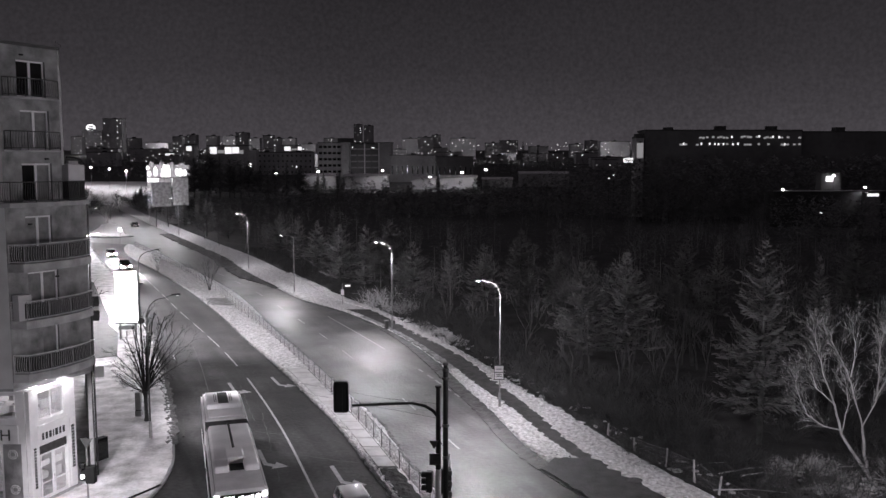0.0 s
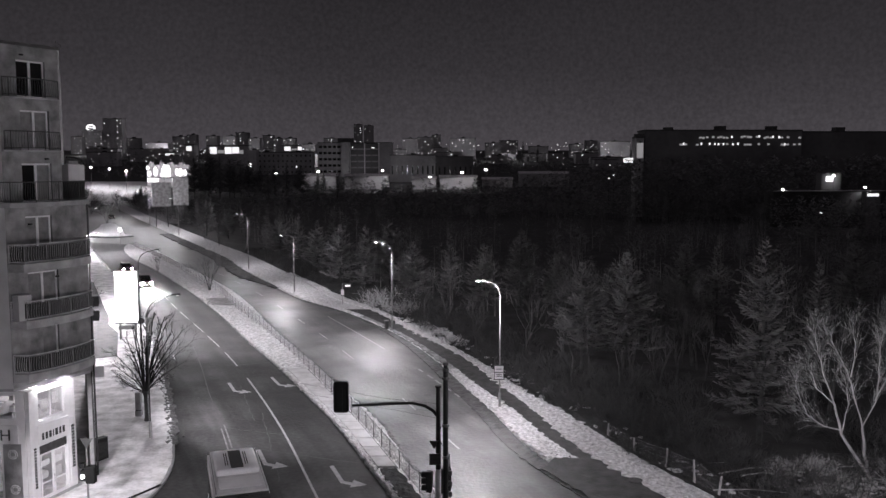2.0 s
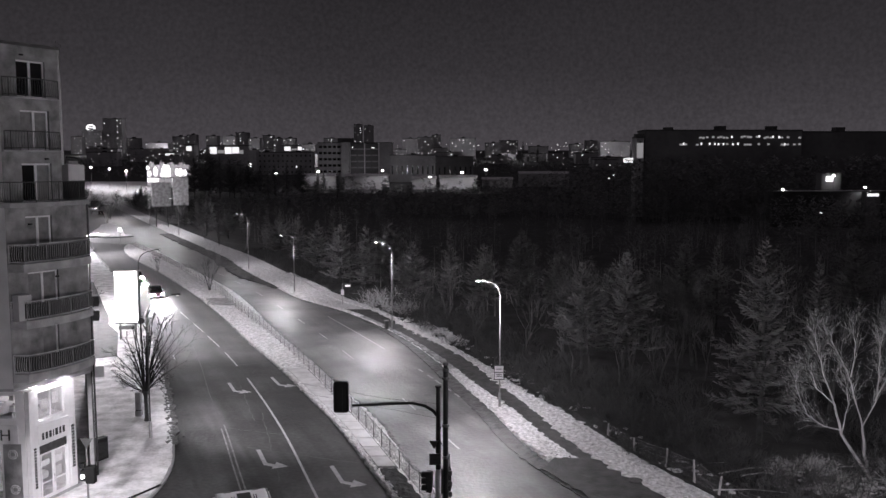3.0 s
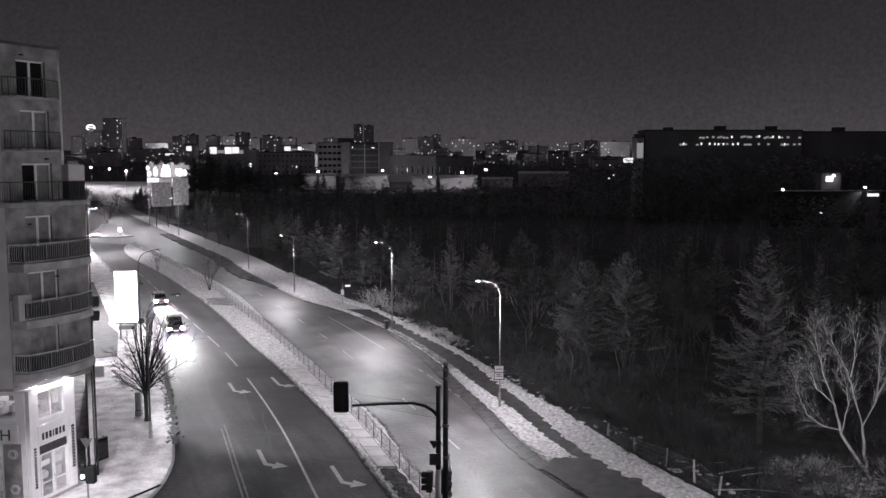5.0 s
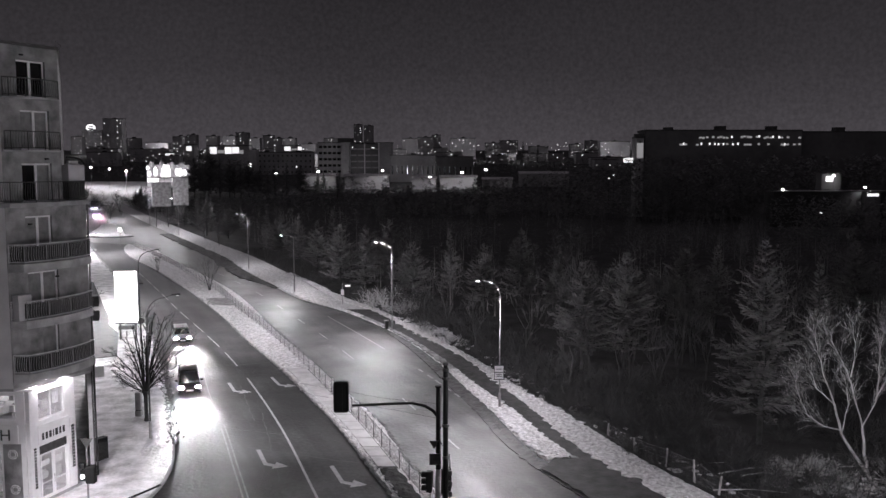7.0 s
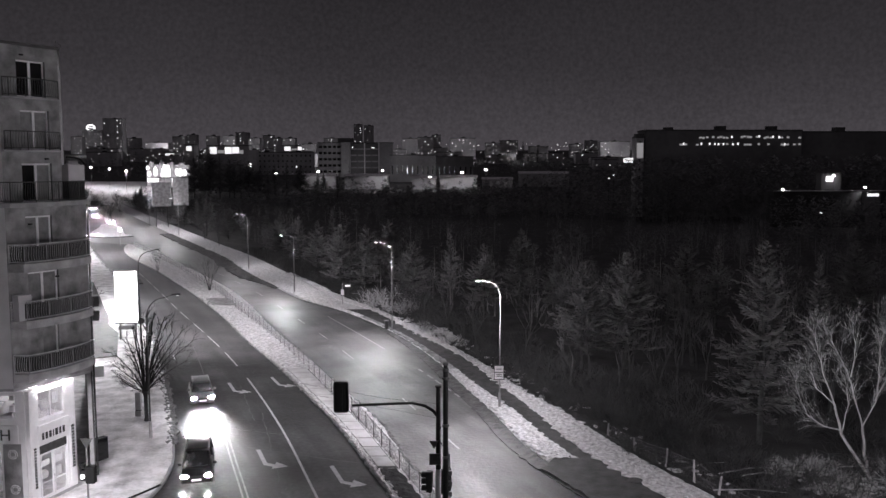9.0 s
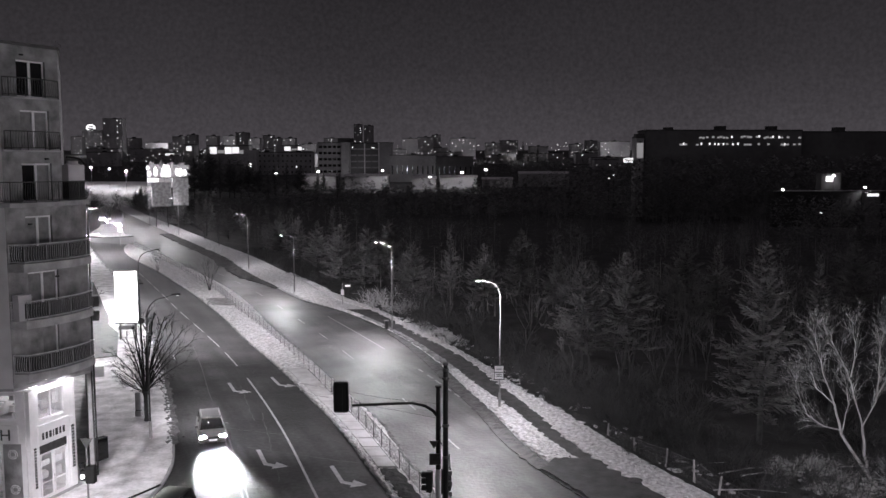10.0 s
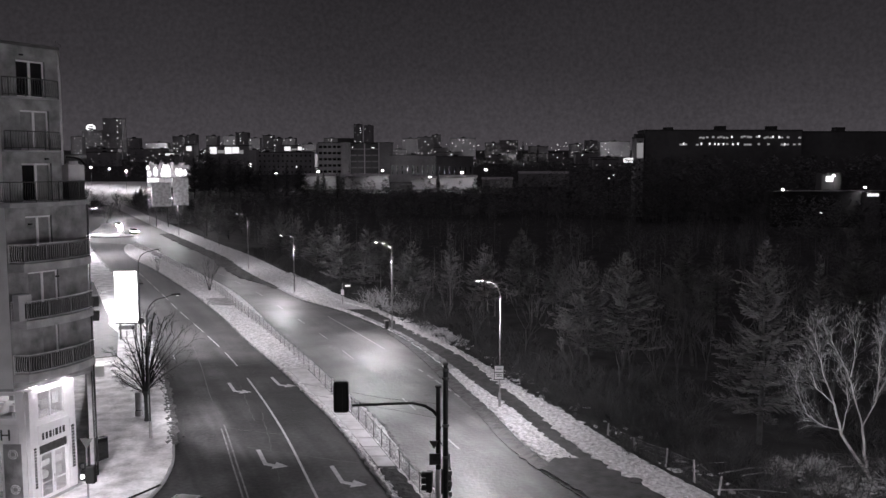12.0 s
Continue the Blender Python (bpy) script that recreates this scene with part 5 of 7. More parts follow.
    part("roof_box", bevelled(-0.42, 3.0, 3.55, 0.42, 4.5, 3.71, 0.08, 3), M_BUS_ROOF, front, "", True)
    part("vent_grille", box(bmesh.new(), -0.35, 2.55, 3.19, 0.35, 3.38, 3.25), M_BLACK, front)
    part("roof_slot", box(bmesh.new(), -0.06, 5.0, 3.525, 0.06, 9.1, 3.54), M_BLACK, front)
    bm = bevelled(-1.02, 13.6, 3.17, 1.02, 16.6, 3.49, 0.12, 3)
    part("roof_fairing", bm, M_BUS_ROOF, rear, "pale rounded roof fairing", True)
    part("vent_grille", box(bmesh.new(), -0.3, 13.75, 3.475, 0.3, 16.3, 3.505), M_BLACK, rear)
    for s in (-1, 1):
        for d in (0.42, 0.52):
            part("roof_slot", box(bmesh.new(), s * d - 0.02, 14.2, 3.48, s * d + 0.02, 16.0, 3.502), M_BLACK, rear)
    part("roof_hatch", bevelled(-0.95, 11.9, 3.17, 0.95, 13.3, 3.22, 0.03), M_BUS_ROOF, rear)
    for x in (-0.6, 0.6):
        part("rear_lamp_unit", bevelled(x - 0.15, 17.1, 3.15, x + 0.15, 17.35, 3.25, 0.03), M_IRON, rear)
    return b


BUS = bus()
CAR_A = car("dark compact van driving with headlights on", M_CAR_DARK, 4.2, 1.76, 1.72, 0.75, 0.75, True, M_HEAD)
CAR_B = car("silver estate car with roof rails and headlights on", M_CAR_SILVER, 4.2, 1.74, 1.5, 0.95, 0.7, True, M_HEAD, racks=True)
CAR_W = car("white hatchback in the turning lane", M_CAR_WHITE, 3.9, 1.7, 1.46, 0.9, 0.65, True, M_HEAD_LOW)
CAR_C = car("dark saloon car driving away", M_CAR_DARK, 4.4, 1.76, 1.44, 1.0, 0.7, False, M_HEAD_LOW)
CAR_D = car("dark car approaching with headlights on", M_CAR_DARK, 4.2, 1.75, 1.46, 0.95, 0.7, True, M_HEAD_LOW)
CAR_E = car("silver car approaching with headlights on", M_CAR_SILVER, 4.2, 1.75, 1.46, 0.95, 0.7, True, M_HEAD_LOW)


def drive(ob, rows):
    """Key a vehicle along its rows and roll its wheels by the way it goes."""
    walk(ob, [(t, pose(x, y, 0, 0, 0, a)) for t, x, y, a in rows])
    ts = [r[0] for r in rows]
    way = np.concatenate([[0], np.cumsum([math.hypot(q[1] - p[1], q[2] - p[2]) for p, q in zip(rows, rows[1:])])])
    for w in [c for c in ob.children if c.name.startswith("wheel")]:
        at, r = w.location.copy(), w.location.z
        walk(w, [(k / 30, pose(at.x, at.y, at.z, math.degrees(float(np.interp(k / 30, ts, way)) / r), 0, 0)) for k in range(361)])


def motions():
    drive(BUS, [(0, -9.3, 37.7, 17.6), (1, -7.5, 32.15, 17.9), (2, -5.62, 26.6, 18.2), (3, -3.72, 21.0, 18.5), (4, -1.8, 15.3, 18.6),
                (6, 2.1, 4, 18.8), (9, 8.0, -13, 19), (12, 13.9, -30, 19)])
    drive(CAR_A, [(0, -54.33, 144.51, 27), (1, -48.99, 134.2, 27), (2, -43.66, 123.79, 26.3), (3, -38.42, 112.87, 24.7), (4, -33.36, 101.29, 22.8),
                  (5, -28.5, 89.17, 20.9), (6, -23.95, 76.87, 19.6), (7, -19.85, 65.04, 18.6), (8, -16.3, 54.4, 17.3), (8.8, -14.15, 47.5, 14.5),
                  (9.2, -13.6, 44.6, 11.5), (9.6, -13.4, 41.5, 4.5), (10, -14.0, 38.1, -8), (10.5, -15.6, 34.3, -30), (11, -18.6, 31.3, -52), (12, -28, 27, -72)])
    drive(CAR_B, [(0, -64.74, 164.97, 26.5), (1, -58.85, 152.81, 27), (2, -52.97, 141.34, 27), (3, -47.17, 130.11, 26.8), (4, -41.52, 118.84, 26), (5, -36.1, 107.4, 24.6),
                  (6, -30.98, 95.77, 23), (7, -26.22, 84.13, 21.5), (8, -21.91, 72.77, 20.2), (9, -18.0, 62.12, 19.2), (10, -14.78, 53.0, 18.8),
                  (10.5, -13.6, 49.0, 17), (11, -12.8, 44.9, 12.5), (11.5, -12.75, 41.1, 3), (12, -13.5, 37.6, -12)])
    drive(CAR_W, [(0, -3.75, 39.5, 19), (0.5, -2.2, 35.0, 19), (1, -0.7, 30.6, 19), (2, 2.2, 22, 19), (6, 14, -12, 19), (12, 32, -63, 19)])
    drive(CAR_C, [(0, -91.5, 250.0, -150), (1, -101.9, 268.1, -150), (2, -113.4, 288.6, -151), (3, -126.5, 312.5, -152), (4, -141, 340, -152), (8, -195, 440, -152), (12, -250, 545, -152)])
    drive(CAR_D, [(0, -190, 430, 27), (4, -146.5, 344, 27), (6, -127.3, 306.5, 28), (7, -118.2, 289.5, 28.5), (8, -109.4, 273.3, 28.5), (9, -101.0, 257.8, 28.8),
                  (10, -93.4, 243.9, 28.8), (11, -86.5, 231.6, 28.8), (12, -80.8, 221.6, 28.8)])
    drive(CAR_E, [(0, -205, 462, 27), (5, -158, 367, 27), (8, -128.6, 308.0, 28.5), (9, -119.3, 290.8, 28.5), (10, -110.1, 274.0, 28.8),
                  (11, -101.4, 258.8, 28.8), (12, -94.2, 246.0, 28.8)])


# ---- trees ----
def grow(bm, p, d, length, r, depth, rng, twigs, droop=0.0, spread=0.55, kids=3, along=False, thin=0.011):
    """A limb that wanders, tapers and forks; fine ends go to the twig mesh."""
    n = 4 if depth > 1 else 3
    pts, q = [p.copy()], d.normalized()
    for k in range(n):
        q = (q + Vector((rng.uniform(-1, 1), rng.uniform(-1, 1), rng.uniform(-0.6, 1) - droop)) * 0.13).normalized()
        pts.append(pts[-1] + q * length / n)
    rad = [max(r * (1 - 0.45 * k / n), thin) for k in range(n + 1)]
    tube(bm if depth > 1 else twigs, pts, rad if depth else [x * (1 - 0.6 * k / n) for k, x in enumerate(rad)], 6 if depth > 2 else 4 if depth > 1 else 3, False)
    if depth == 0:
        return
    for k in range(kids + (1 if depth < 3 else 0)):
        i = rng.randint(1 if along else max(1, n - 2), n) if k else n
        a = rng.uniform(0, 2 * math.pi)
        side = q.cross(Vector((math.cos(a), math.sin(a), 0.3))).normalized()
        nd = (q + side * spread * rng.uniform(0.6, 1.3) + Vector((0, 0, 0.12 - droop))).normalized()
        grow(bm, pts[i], nd, length * rng.uniform(0.6, 0.82), rad[i] * 0.62, depth - 1, rng, twigs, droop, spread, kids, along, thin)


def bare_tree(name, seed, high, stems, r, label, bark, twig, spread=0.55, depth=4, lean=(0, 0), kids=3, category="tree", along=False, thin=0.011, droop=0.0):
    rng = random.Random(seed)
    t = thing(name, label, category)
    limbs, twigs = bmesh.new(), bmesh.new()
    for s in range(stems):
        a = 2 * math.pi * s / stems + rng.uniform(-0.3, 0.3)
        tilt = 0.0 if stems == 1 else rng.uniform(0.12, 0.32)
        d = Vector((math.cos(a) * tilt + lean[0], math.sin(a) * tilt + lean[1], 1))
        grow(limbs, Vector((math.cos(a) * 0.06 * (stems > 1), math.sin(a) * 0.06 * (stems > 1), 0)), d, high * 0.36, r, depth, rng, twigs, droop, spread, kids, along, thin)
    part("trunk", limbs, bark, t, smooth=True)
    part("crown", twigs, twig, t, "thin bare twigs")
    return t


def forked_tree(seed, label, limbs):
    """A tree of a few bold limbs, given as (x, z) bends, that carry fine twigs."""
    rng = random.Random(seed)
    t = thing("pale_tree", label, "tree")
    wood, twigs = bmesh.new(), bmesh.new()
    for k, bends in enumerate(limbs):
        depth = rng.uniform(-0.5, 0.5) if k else 0.0
        pts = [Vector((x, depth * i / len(bends) * 2 if k else 0.0, z)) for i, (x, z) in enumerate(bends)]
        fine = []
        for a, b in zip(pts, pts[1:]):
            for q in range(3):
                fine.append(a.lerp(b, q / 3) + Vector((rng.uniform(-0.05, 0.05), rng.uniform(-0.05, 0.05), 0)) * (1 if fine else 0))
        fine.append(pts[-1])
        r0 = 0.12 if k == 0 else 0.046
        n = len(fine) - 1
        tube(wood, fine, [r0 * (1 - (0.45 if k == 0 else 0.78) * i / n) for i in range(n + 1)], 7, False)
        if k == 0:
            continue
        for i in range(2, n + 1):
            d = (fine[i] - fine[i - 1]).normalized()
            for q in range(3):
                a = rng.uniform(0, 2 * math.pi)
                side = d.cross(Vector((math.cos(a), math.sin(a), 0.2))).normalized()
                grow(twigs, fine[i], d + side * rng.uniform(0.4, 0.9) + Vector((0, 0, 0.2)), rng.uniform(0.5, 1.2), 0.008, 2, rng, twigs, 0, 0.7, 2, True, 0.004)
    part("trunk", wood, M_BARK_P, t, smooth=True)
    part("crown", twigs, M_BARK_P, t, "fine pale twigs")
    return t


def street_tree():
    """A thick short trunk under a fan of steep curved stems with straight fine twigs."""
    rng = random.Random(12)
    t = thing("street_tree", "bare street tree with steep stems on the snowy pavement", "tree")
    part("trunk", tube(bmesh.new(), [(0, 0, 0), (0.02, 0, 0.25), (0, 0, 1.2), (0.0, 0, 1.9), (-0.02, 0, 2.15), (0, 0, 2.3)], [0.19, 0.15, 0.13, 0.15, 0.22, 0.12], 10), M_BARK_D, t, smooth=True)
    wood, twigs = bmesh.new(), bmesh.new()
    tips = [(-2.1, 2.1), (-1.7, 3.1), (-1.2, 3.9), (-0.7, 4.6), (-0.3, 4.1), (-0.1, 5.3), (0.2, 5.9), (0.5, 5.0), (0.75, 5.7), (1.2, 5.3), (1.7, 5.1),
            (1.5, 4.2), (2.3, 4.3), (2.2, 3.4), (2.9, 3.5), (3.0, 2.5), (1.9, 1.5), (-2.0, 0.6), (-1.5, 1.4), (1.1, 3.0), (0.1, 3.2), (-0.9, 2.6)]

    def shoot(p, d, length, r, left):
        bend = Vector((rng.uniform(-1, 1), rng.uniform(-1, 1), rng.uniform(0, 1))) * 0.12
        mid = p + d * length * 0.5
        end = mid + (d + bend).normalized() * length * 0.5
        tube(twigs, [p, mid, end], [r, r * 0.8, r * 0.45], 3, False)
        if left:
            for q in range(rng.randint(3, 5)):
                f = rng.uniform(0.25, 1.0)
                a = rng.uniform(0, 2 * math.pi)
                side = d.cross(Vector((math.cos(a), math.sin(a), 0.3))).normalized()
                shoot(p + (end - p) * f, (d + side * rng.uniform(0.45, 0.9) + Vector((0, 0, 0.15))).normalized(), length * rng.uniform(0.4, 0.7), r * 0.75, left - 1)
    for x, z in tips:
        x *= 1.12
        z *= 1.08
        y = rng.uniform(-1.3, 1.3) * (0.4 + 0.25 * abs(x))
        end = Vector((x, y, z))
        pts = []
        for k in range(9):
            f = k / 8
            out = f ** 1.35 if z > 1.6 else f
            pts.append(Vector((x * out + 0.1 * math.copysign(min(f * 6, 1), x), y * out, 2.1 + z * (f ** 0.92))) + Vector((rng.uniform(-1, 1), rng.uniform(-1, 1), 0)) * 0.035 * (k > 0))
        size = 0.03 + 0.0075 * z
        tube(wood, pts, [size * (1.15 - 0.85 * k / 8) for k in range(9)], 6, False)
        for k in range(2, 9):
            d = (pts[k] - pts[k - 1]).normalized()
            for q in range(2 if k < 4 else 3):
                a = rng.uniform(0, 2 * math.pi)
                side = d.cross(Vector((math.cos(a), math.sin(a), 0.2))).normalized()
                shoot(pts[k - 1].lerp(pts[k], rng.random()), (d + side * rng.uniform(0.4, 0.85)).normalized(), rng.uniform(0.4, 1.0), 0.012, 1)
    part("branchwork", wood, M_BARK_D, t, smooth=True)
    part("crown", twigs, M_BARK_D, t, "thin bare twigs")
    return t


def spray(bm, p, d, length, rng, width=0.5):
    """A bough of needles: a spine that sags and lifts at its tip, with short side sprays of thin blades."""
    d = d.normalized()
    side = d.cross(Vector((0, 0, 1))).normalized()
    n = max(4, int(length / 0.17))
    for k in range(n):
        t = (k + 0.5) / n
        c = p + d * length * t + Vector((0, 0, length * (0.22 * t * t - 0.20 * t)))
        w = width * length * 0.34 * (1 - 0.6 * t) * rng.uniform(0.5, 1.35)
        for s in (-1, 1):
            tip = c + side * s * w + d * w * rng.uniform(0.5, 1.1) + Vector((0, 0, rng.uniform(-0.6, 0.25) * w))
            mid = c.lerp(tip, 0.55) + Vector((0, 0, rng.uniform(-0.03, 0.05)))
            e = d * rng.uniform(0.04, 0.085)
            up = Vector((0, 0, rng.uniform(0.02, 0.06)))
            v = [bm.verts.new(c - e * 0.5), bm.verts.new(mid - e - up), bm.verts.new(tip), bm.verts.new(mid + e + up)]
            bm.faces.new(v[:3])
            bm.faces.new((v[0], v[2], v[3]))


def conifer(seed, high, label, thick=1.0, name="conifer"):
    rng = random.Random(seed)
    t = thing(name, label, "conifer")
    part("trunk", tube(bmesh.new(), [(0, 0, 0), (0.05, 0, high * 0.5), (0, 0.03, high)], [high * 0.014, high * 0.009, 0.02], 7), M_BARK, t, smooth=True)
    limbs, needles = bmesh.new(), bmesh.new()
    z = high * 0.16
    while z < high * 0.985:
        f = 1 - z / high
        reach = high * 0.235 * thick * (min(f, 0.62) ** 0.8) * rng.uniform(0.78, 1.18)
        for k in range(6 if f > 0.25 else 4):
            if rng.random() < 0.12:
                continue
            a = rng.uniform(0, 2 * math.pi)
            ln = reach * rng.uniform(0.55, 1.15)
            d = Vector((math.cos(a), math.sin(a), 0.38 * (1 - f) + rng.uniform(-0.15, 0.4)))
            p = Vector((0, 0, z + rng.uniform(-0.15, 0.15)))
            tube(limbs, [p, p + d.normalized() * ln], [0.035, 0.008], 3, False)
            spray(needles, p + d.normalized() * ln * 0.12, d, ln * 0.95, rng, 0.62)
            for q in (0.4, 0.65, 0.85):
                b = a + rng.choice((-1, 1)) * rng.uniform(0.4, 0.9)
                spray(needles, p + d.normalized() * ln * q, Vector((math.cos(b), math.sin(b), 0.1 + rng.uniform(-0.1, 0.35))), ln * 0.42 * (1.2 - q), rng, 0.8)
        z += high * 0.030 * (0.5 + f * 0.8)
    part("branchwork", limbs, M_BARK, t)
    part("foliage", needles, M_NEEDLE, t, "grey-green needle sprays")
    return t


def bush(seed, high, wide, stems, label, tone, name="bush"):
    """A thicket of thin stems that fork twice."""
    rng = random.Random(seed)
    bm = bmesh.new()
    for k in range(stems):
        a, rr = rng.uniform(0, 2 * math.pi), wide * 0.4 * math.sqrt(rng.random())
        p = Vector((math.cos(a) * rr, math.sin(a) * rr, 0))
        lean = rng.uniform(0.1, 1.3)
        d = Vector((math.cos(a) * lean, math.sin(a) * lean, 1))
        grow(bm, p, d, high * rng.uniform(0.3, 0.5), 0.011, 2, rng, bm, 0.08, 0.9, 3)
    t = thing(name, label, "bush")
    part("thicket", bm, tone, t, "thin bare stems")
    return t


def place(ob, x, y, s=1.0, turn=0.0, z=0.0):
    ob.matrix_basis = pose(x, y, z, 0, 0, turn) @ Matrix.Scale(s, 4)
    return ob


def again(ob, x, y, s=1.0, turn=0.0, z=0.0):
    c = copy_thing(ob, pose(x, y, z, 0, 0, turn))
    c.scale = (s, s, s)
    return c


def build_trees():
    # the pavement tree: short trunk and a fan of steep stems
    place(street_tree(), -20.8, 58.0, 0.94, 0, 0.16)
    small = bare_tree("sapling", 9, 4.4, 3, 0.05, "small bare tree in the snow of the median", M_BARK, M_TWIG, 0.6, 3)
    place(small, -33.5, 120.5, 1.5, 0, 0.15)
    again(small, -48.0, 141.5, 0.9, 70, 0.15)
    again(small, -42.5, 99.0, 1.2, 130, 0.15)
    again(small, -61.5, 143.5, 1.3, 200, 0.15)
    for x, y, s in ((-104, 262, 1.6), (-112, 285, 1.8), (-118, 300, 1.7), (-132, 318, 2.0), (-126, 330, 2.2), (-140, 345, 2.0), (-150, 352, 2.3), (-158, 372, 2.3), (-146, 380, 2.0), (-168, 398, 2.4)):
        again(small, x, y, s, x * 7 % 360)
    # pale forked trees at the roadside wood
    pale = forked_tree(21, "tall pale-barked bare tree forking above the snow",
                       [[(0, 0), (-0.3, 1.2), (-0.5, 2.3), (-0.65, 3.6)], [(-0.65, 3.6), (-1.0, 5.1), (-1.5, 6.7), (-2.1, 8.2), (-2.9, 9.6)],
                        [(-0.65, 3.6), (0.05, 5.2), (0.0, 6.8), (-0.1, 8.5), (0.1, 10.0)], [(0.05, 5.2), (0.5, 6.5), (1.0, 8.2), (1.4, 9.5)],
                        [(-1.5, 6.7), (-1.3, 8.3), (-1.55, 9.8)], [(0.5, 6.5), (1.3, 7.2), (2.2, 8.4)]])
    place(pale, 24.3, 46.7, 0.92, 0)
    lean = forked_tree(33, "pale-barked bare tree leaning over the verge",
                       [[(0, 0), (-1.1, 1.4), (-2.3, 3.2), (-2.8, 5.1)], [(-2.8, 5.1), (-3.5, 6.8), (-3.9, 8.2), (-4.2, 9.4)],
                        [(-2.4, 3.5), (-3.4, 3.7), (-4.4, 4.4), (-4.9, 5.6), (-5.2, 6.8)], [(-2.8, 5.1), (-4.0, 6.1), (-4.6, 7.4)],
                        [(-2.3, 3.2), (-1.8, 5.0), (-1.9, 6.4)]])
    place(lean, 24.5, 46.4, 0.92, 0)
    again(pale, 28.4, 49.0, 0.95, 160)
    big = conifer(51, 13.6, "tall spruce with dull grey-green boughs", 1.5)
    place(big, 20.5, 53.5)
    rough = conifer(57, 10.0, "broad ragged spruce at the edge of the wood", 1.9)
    place(rough, 16.2, 74.0, 1.05)
    thin = conifer(63, 11.0, "slender dark spruce standing in the wood", 0.9)
    place(thin, 28.0, 62.5, 1.05, 30)
    rng = random.Random(8)
    for x, y, s, kind in ((12.4, 74.5, 0.95, rough), (37.0, 64.0, 0.8, big), (-5.5, 116.0, 0.6, rough), (-22.0, 168.0, 0.9, thin), (30.0, 92.0, 0.95, thin),
                          (46.0, 84.0, 1.0, thin), (14.0, 104.0, 0.7, rough), (50.0, 102.0, 0.9, rough)):
        again(kind, x, y, s, rng.uniform(0, 360))
    wood = [bare_tree("woodland_tree", 70 + k, 6.5 + k, 1 + k % 2, 0.11, "bare woodland tree with fine branches", M_BARK, M_TWIG, 0.5, 4) for k in range(3)]
    for k, w in enumerate(wood):
        place(w, 10.5 + k * 6, 68 + k * 5, 1.0)
    for x, y in ((8.5, 78), (4.0, 84), (0.5, 92), (-3.0, 99), (-6.0, 107), (-9.5, 114), (-13.5, 124), (-18.0, 133), (-23.0, 141), (-27.0, 150), (-33.0, 160), (-41.0, 172),
                 (-50.0, 190), (-58.0, 204), (3.0, 97), (-1.0, 106), (-8, 124), (9, 88), (13.0, 92), (18, 98), (25, 82), (29, 74), (33, 70), (38, 66), (22, 70),
                 (14.5, 64.5), (12.2, 70.5), (17.0, 66.0), (23.0, 63.0), (27.5, 60.0), (-14, 132), (-20, 145), (-30, 163), (-3, 118), (32, 56), (36, 58)):
        again(rng.choice(wood), x + rng.uniform(-0.8, 0.8), y + rng.uniform(-1, 1), rng.uniform(0.75, 1.15), rng.uniform(0, 360))
    for k in range(34):
        y = rng.uniform(66, 100)
        x = RIGHT_KERB(y) + 17 + abs(rng.gauss(0, 1)) * 15
        if x < 0.5 * y:
            again(rng.choice(wood), x, y, rng.uniform(0.7, 1.2), rng.uniform(0, 360))
    for x, y, k, size in ((-15.0, 123, rough, 0.95), (-11.0, 119, big, 0.72), (-8.0, 127, rough, 1.0), (-4.0, 112, rough, 0.8), (1.0, 113, thin, 0.9), (5.0, 104, rough, 0.85),
                          (10.0, 108, big, 0.75), (-20.5, 138, rough, 0.9), (-26.0, 152, big, 0.7), (-32.0, 166, rough, 0.9), (-37.0, 178, thin, 0.9), (19.0, 88, rough, 0.9), (26.0, 90, big, 0.8)):
        again(k, x, y, size, rng.uniform(0, 360))
    for k in range(34):
        y = 205 + k * 5
        again((rough, thin, big)[k % 3], RIGHT_KERB(y) + 7.8 + abs(rng.gauss(0, 5)), y, rng.uniform(0.45, 0.85), rng.uniform(0, 360))
    for x, top, k in ((-128.0, 22.0, 0), (-123.5, 24.5, 1), (-120.0, 26.0, 0), (-116.5, 23.0, 2), (-112.0, 21.5, 1), (-108.0, 18.0, 0), (-103.5, 19.5, 2), (-100.0, 20.5, 0),
                      (-95.5, 17.5, 1), (-91.0, 16.0, 2), (-86.0, 18.5, 1), (-80.0, 20.5, 2), (-74.5, 18.3, 0), (-64.0, 14.0, 1), (-54.0, 14.5, 2)):
        kind, tall = ((rough, 10.0), (big, 13.6), (thin, 11.0))[k]
        again(kind, x + rng.uniform(-0.6, 0.6), 440 + rng.uniform(-6, 6), (top - 1) / tall, rng.uniform(0, 360), 1.0)
    again(big, -66, 470, 0.85, 20, rise(470))
    again(thin, 75, 800, 2.0, 20, rise(800))
    again(thin, 92, 830, 1.5, 80, rise(830))
    # thickets along the bank
    thickets = [bush(90 + k, 1.8 + 0.5 * k, 2.4, 26, "tangle of dry bare shrubs along the bank", M_BRUSH) for k in range(3)]
    for k, b in enumerate(thickets):
        place(b, VERGE_R(60 + 8 * k) + 1.4, 60 + 8 * k)
    y = 42.0
    while y < 175:
        for row in range(3 if y < 100 else 2):
            if y < 100 and rng.random() < 0.35:
                continue
            x = VERGE_R(y) + 1.1 + row * 2.0 + rng.uniform(-0.6, 0.8)
            again(rng.choice(thickets), x, y + rng.uniform(-0.8, 0.8), rng.uniform(0.45, 0.8) + 0.28 * row, rng.uniform(0, 360))
        y += 1.9 if y < 80 else 3.2
    again(thickets[2], -3.2, 101, 1.5, 30)
    for k in range(26):
        y = rng.uniform(322, 385)
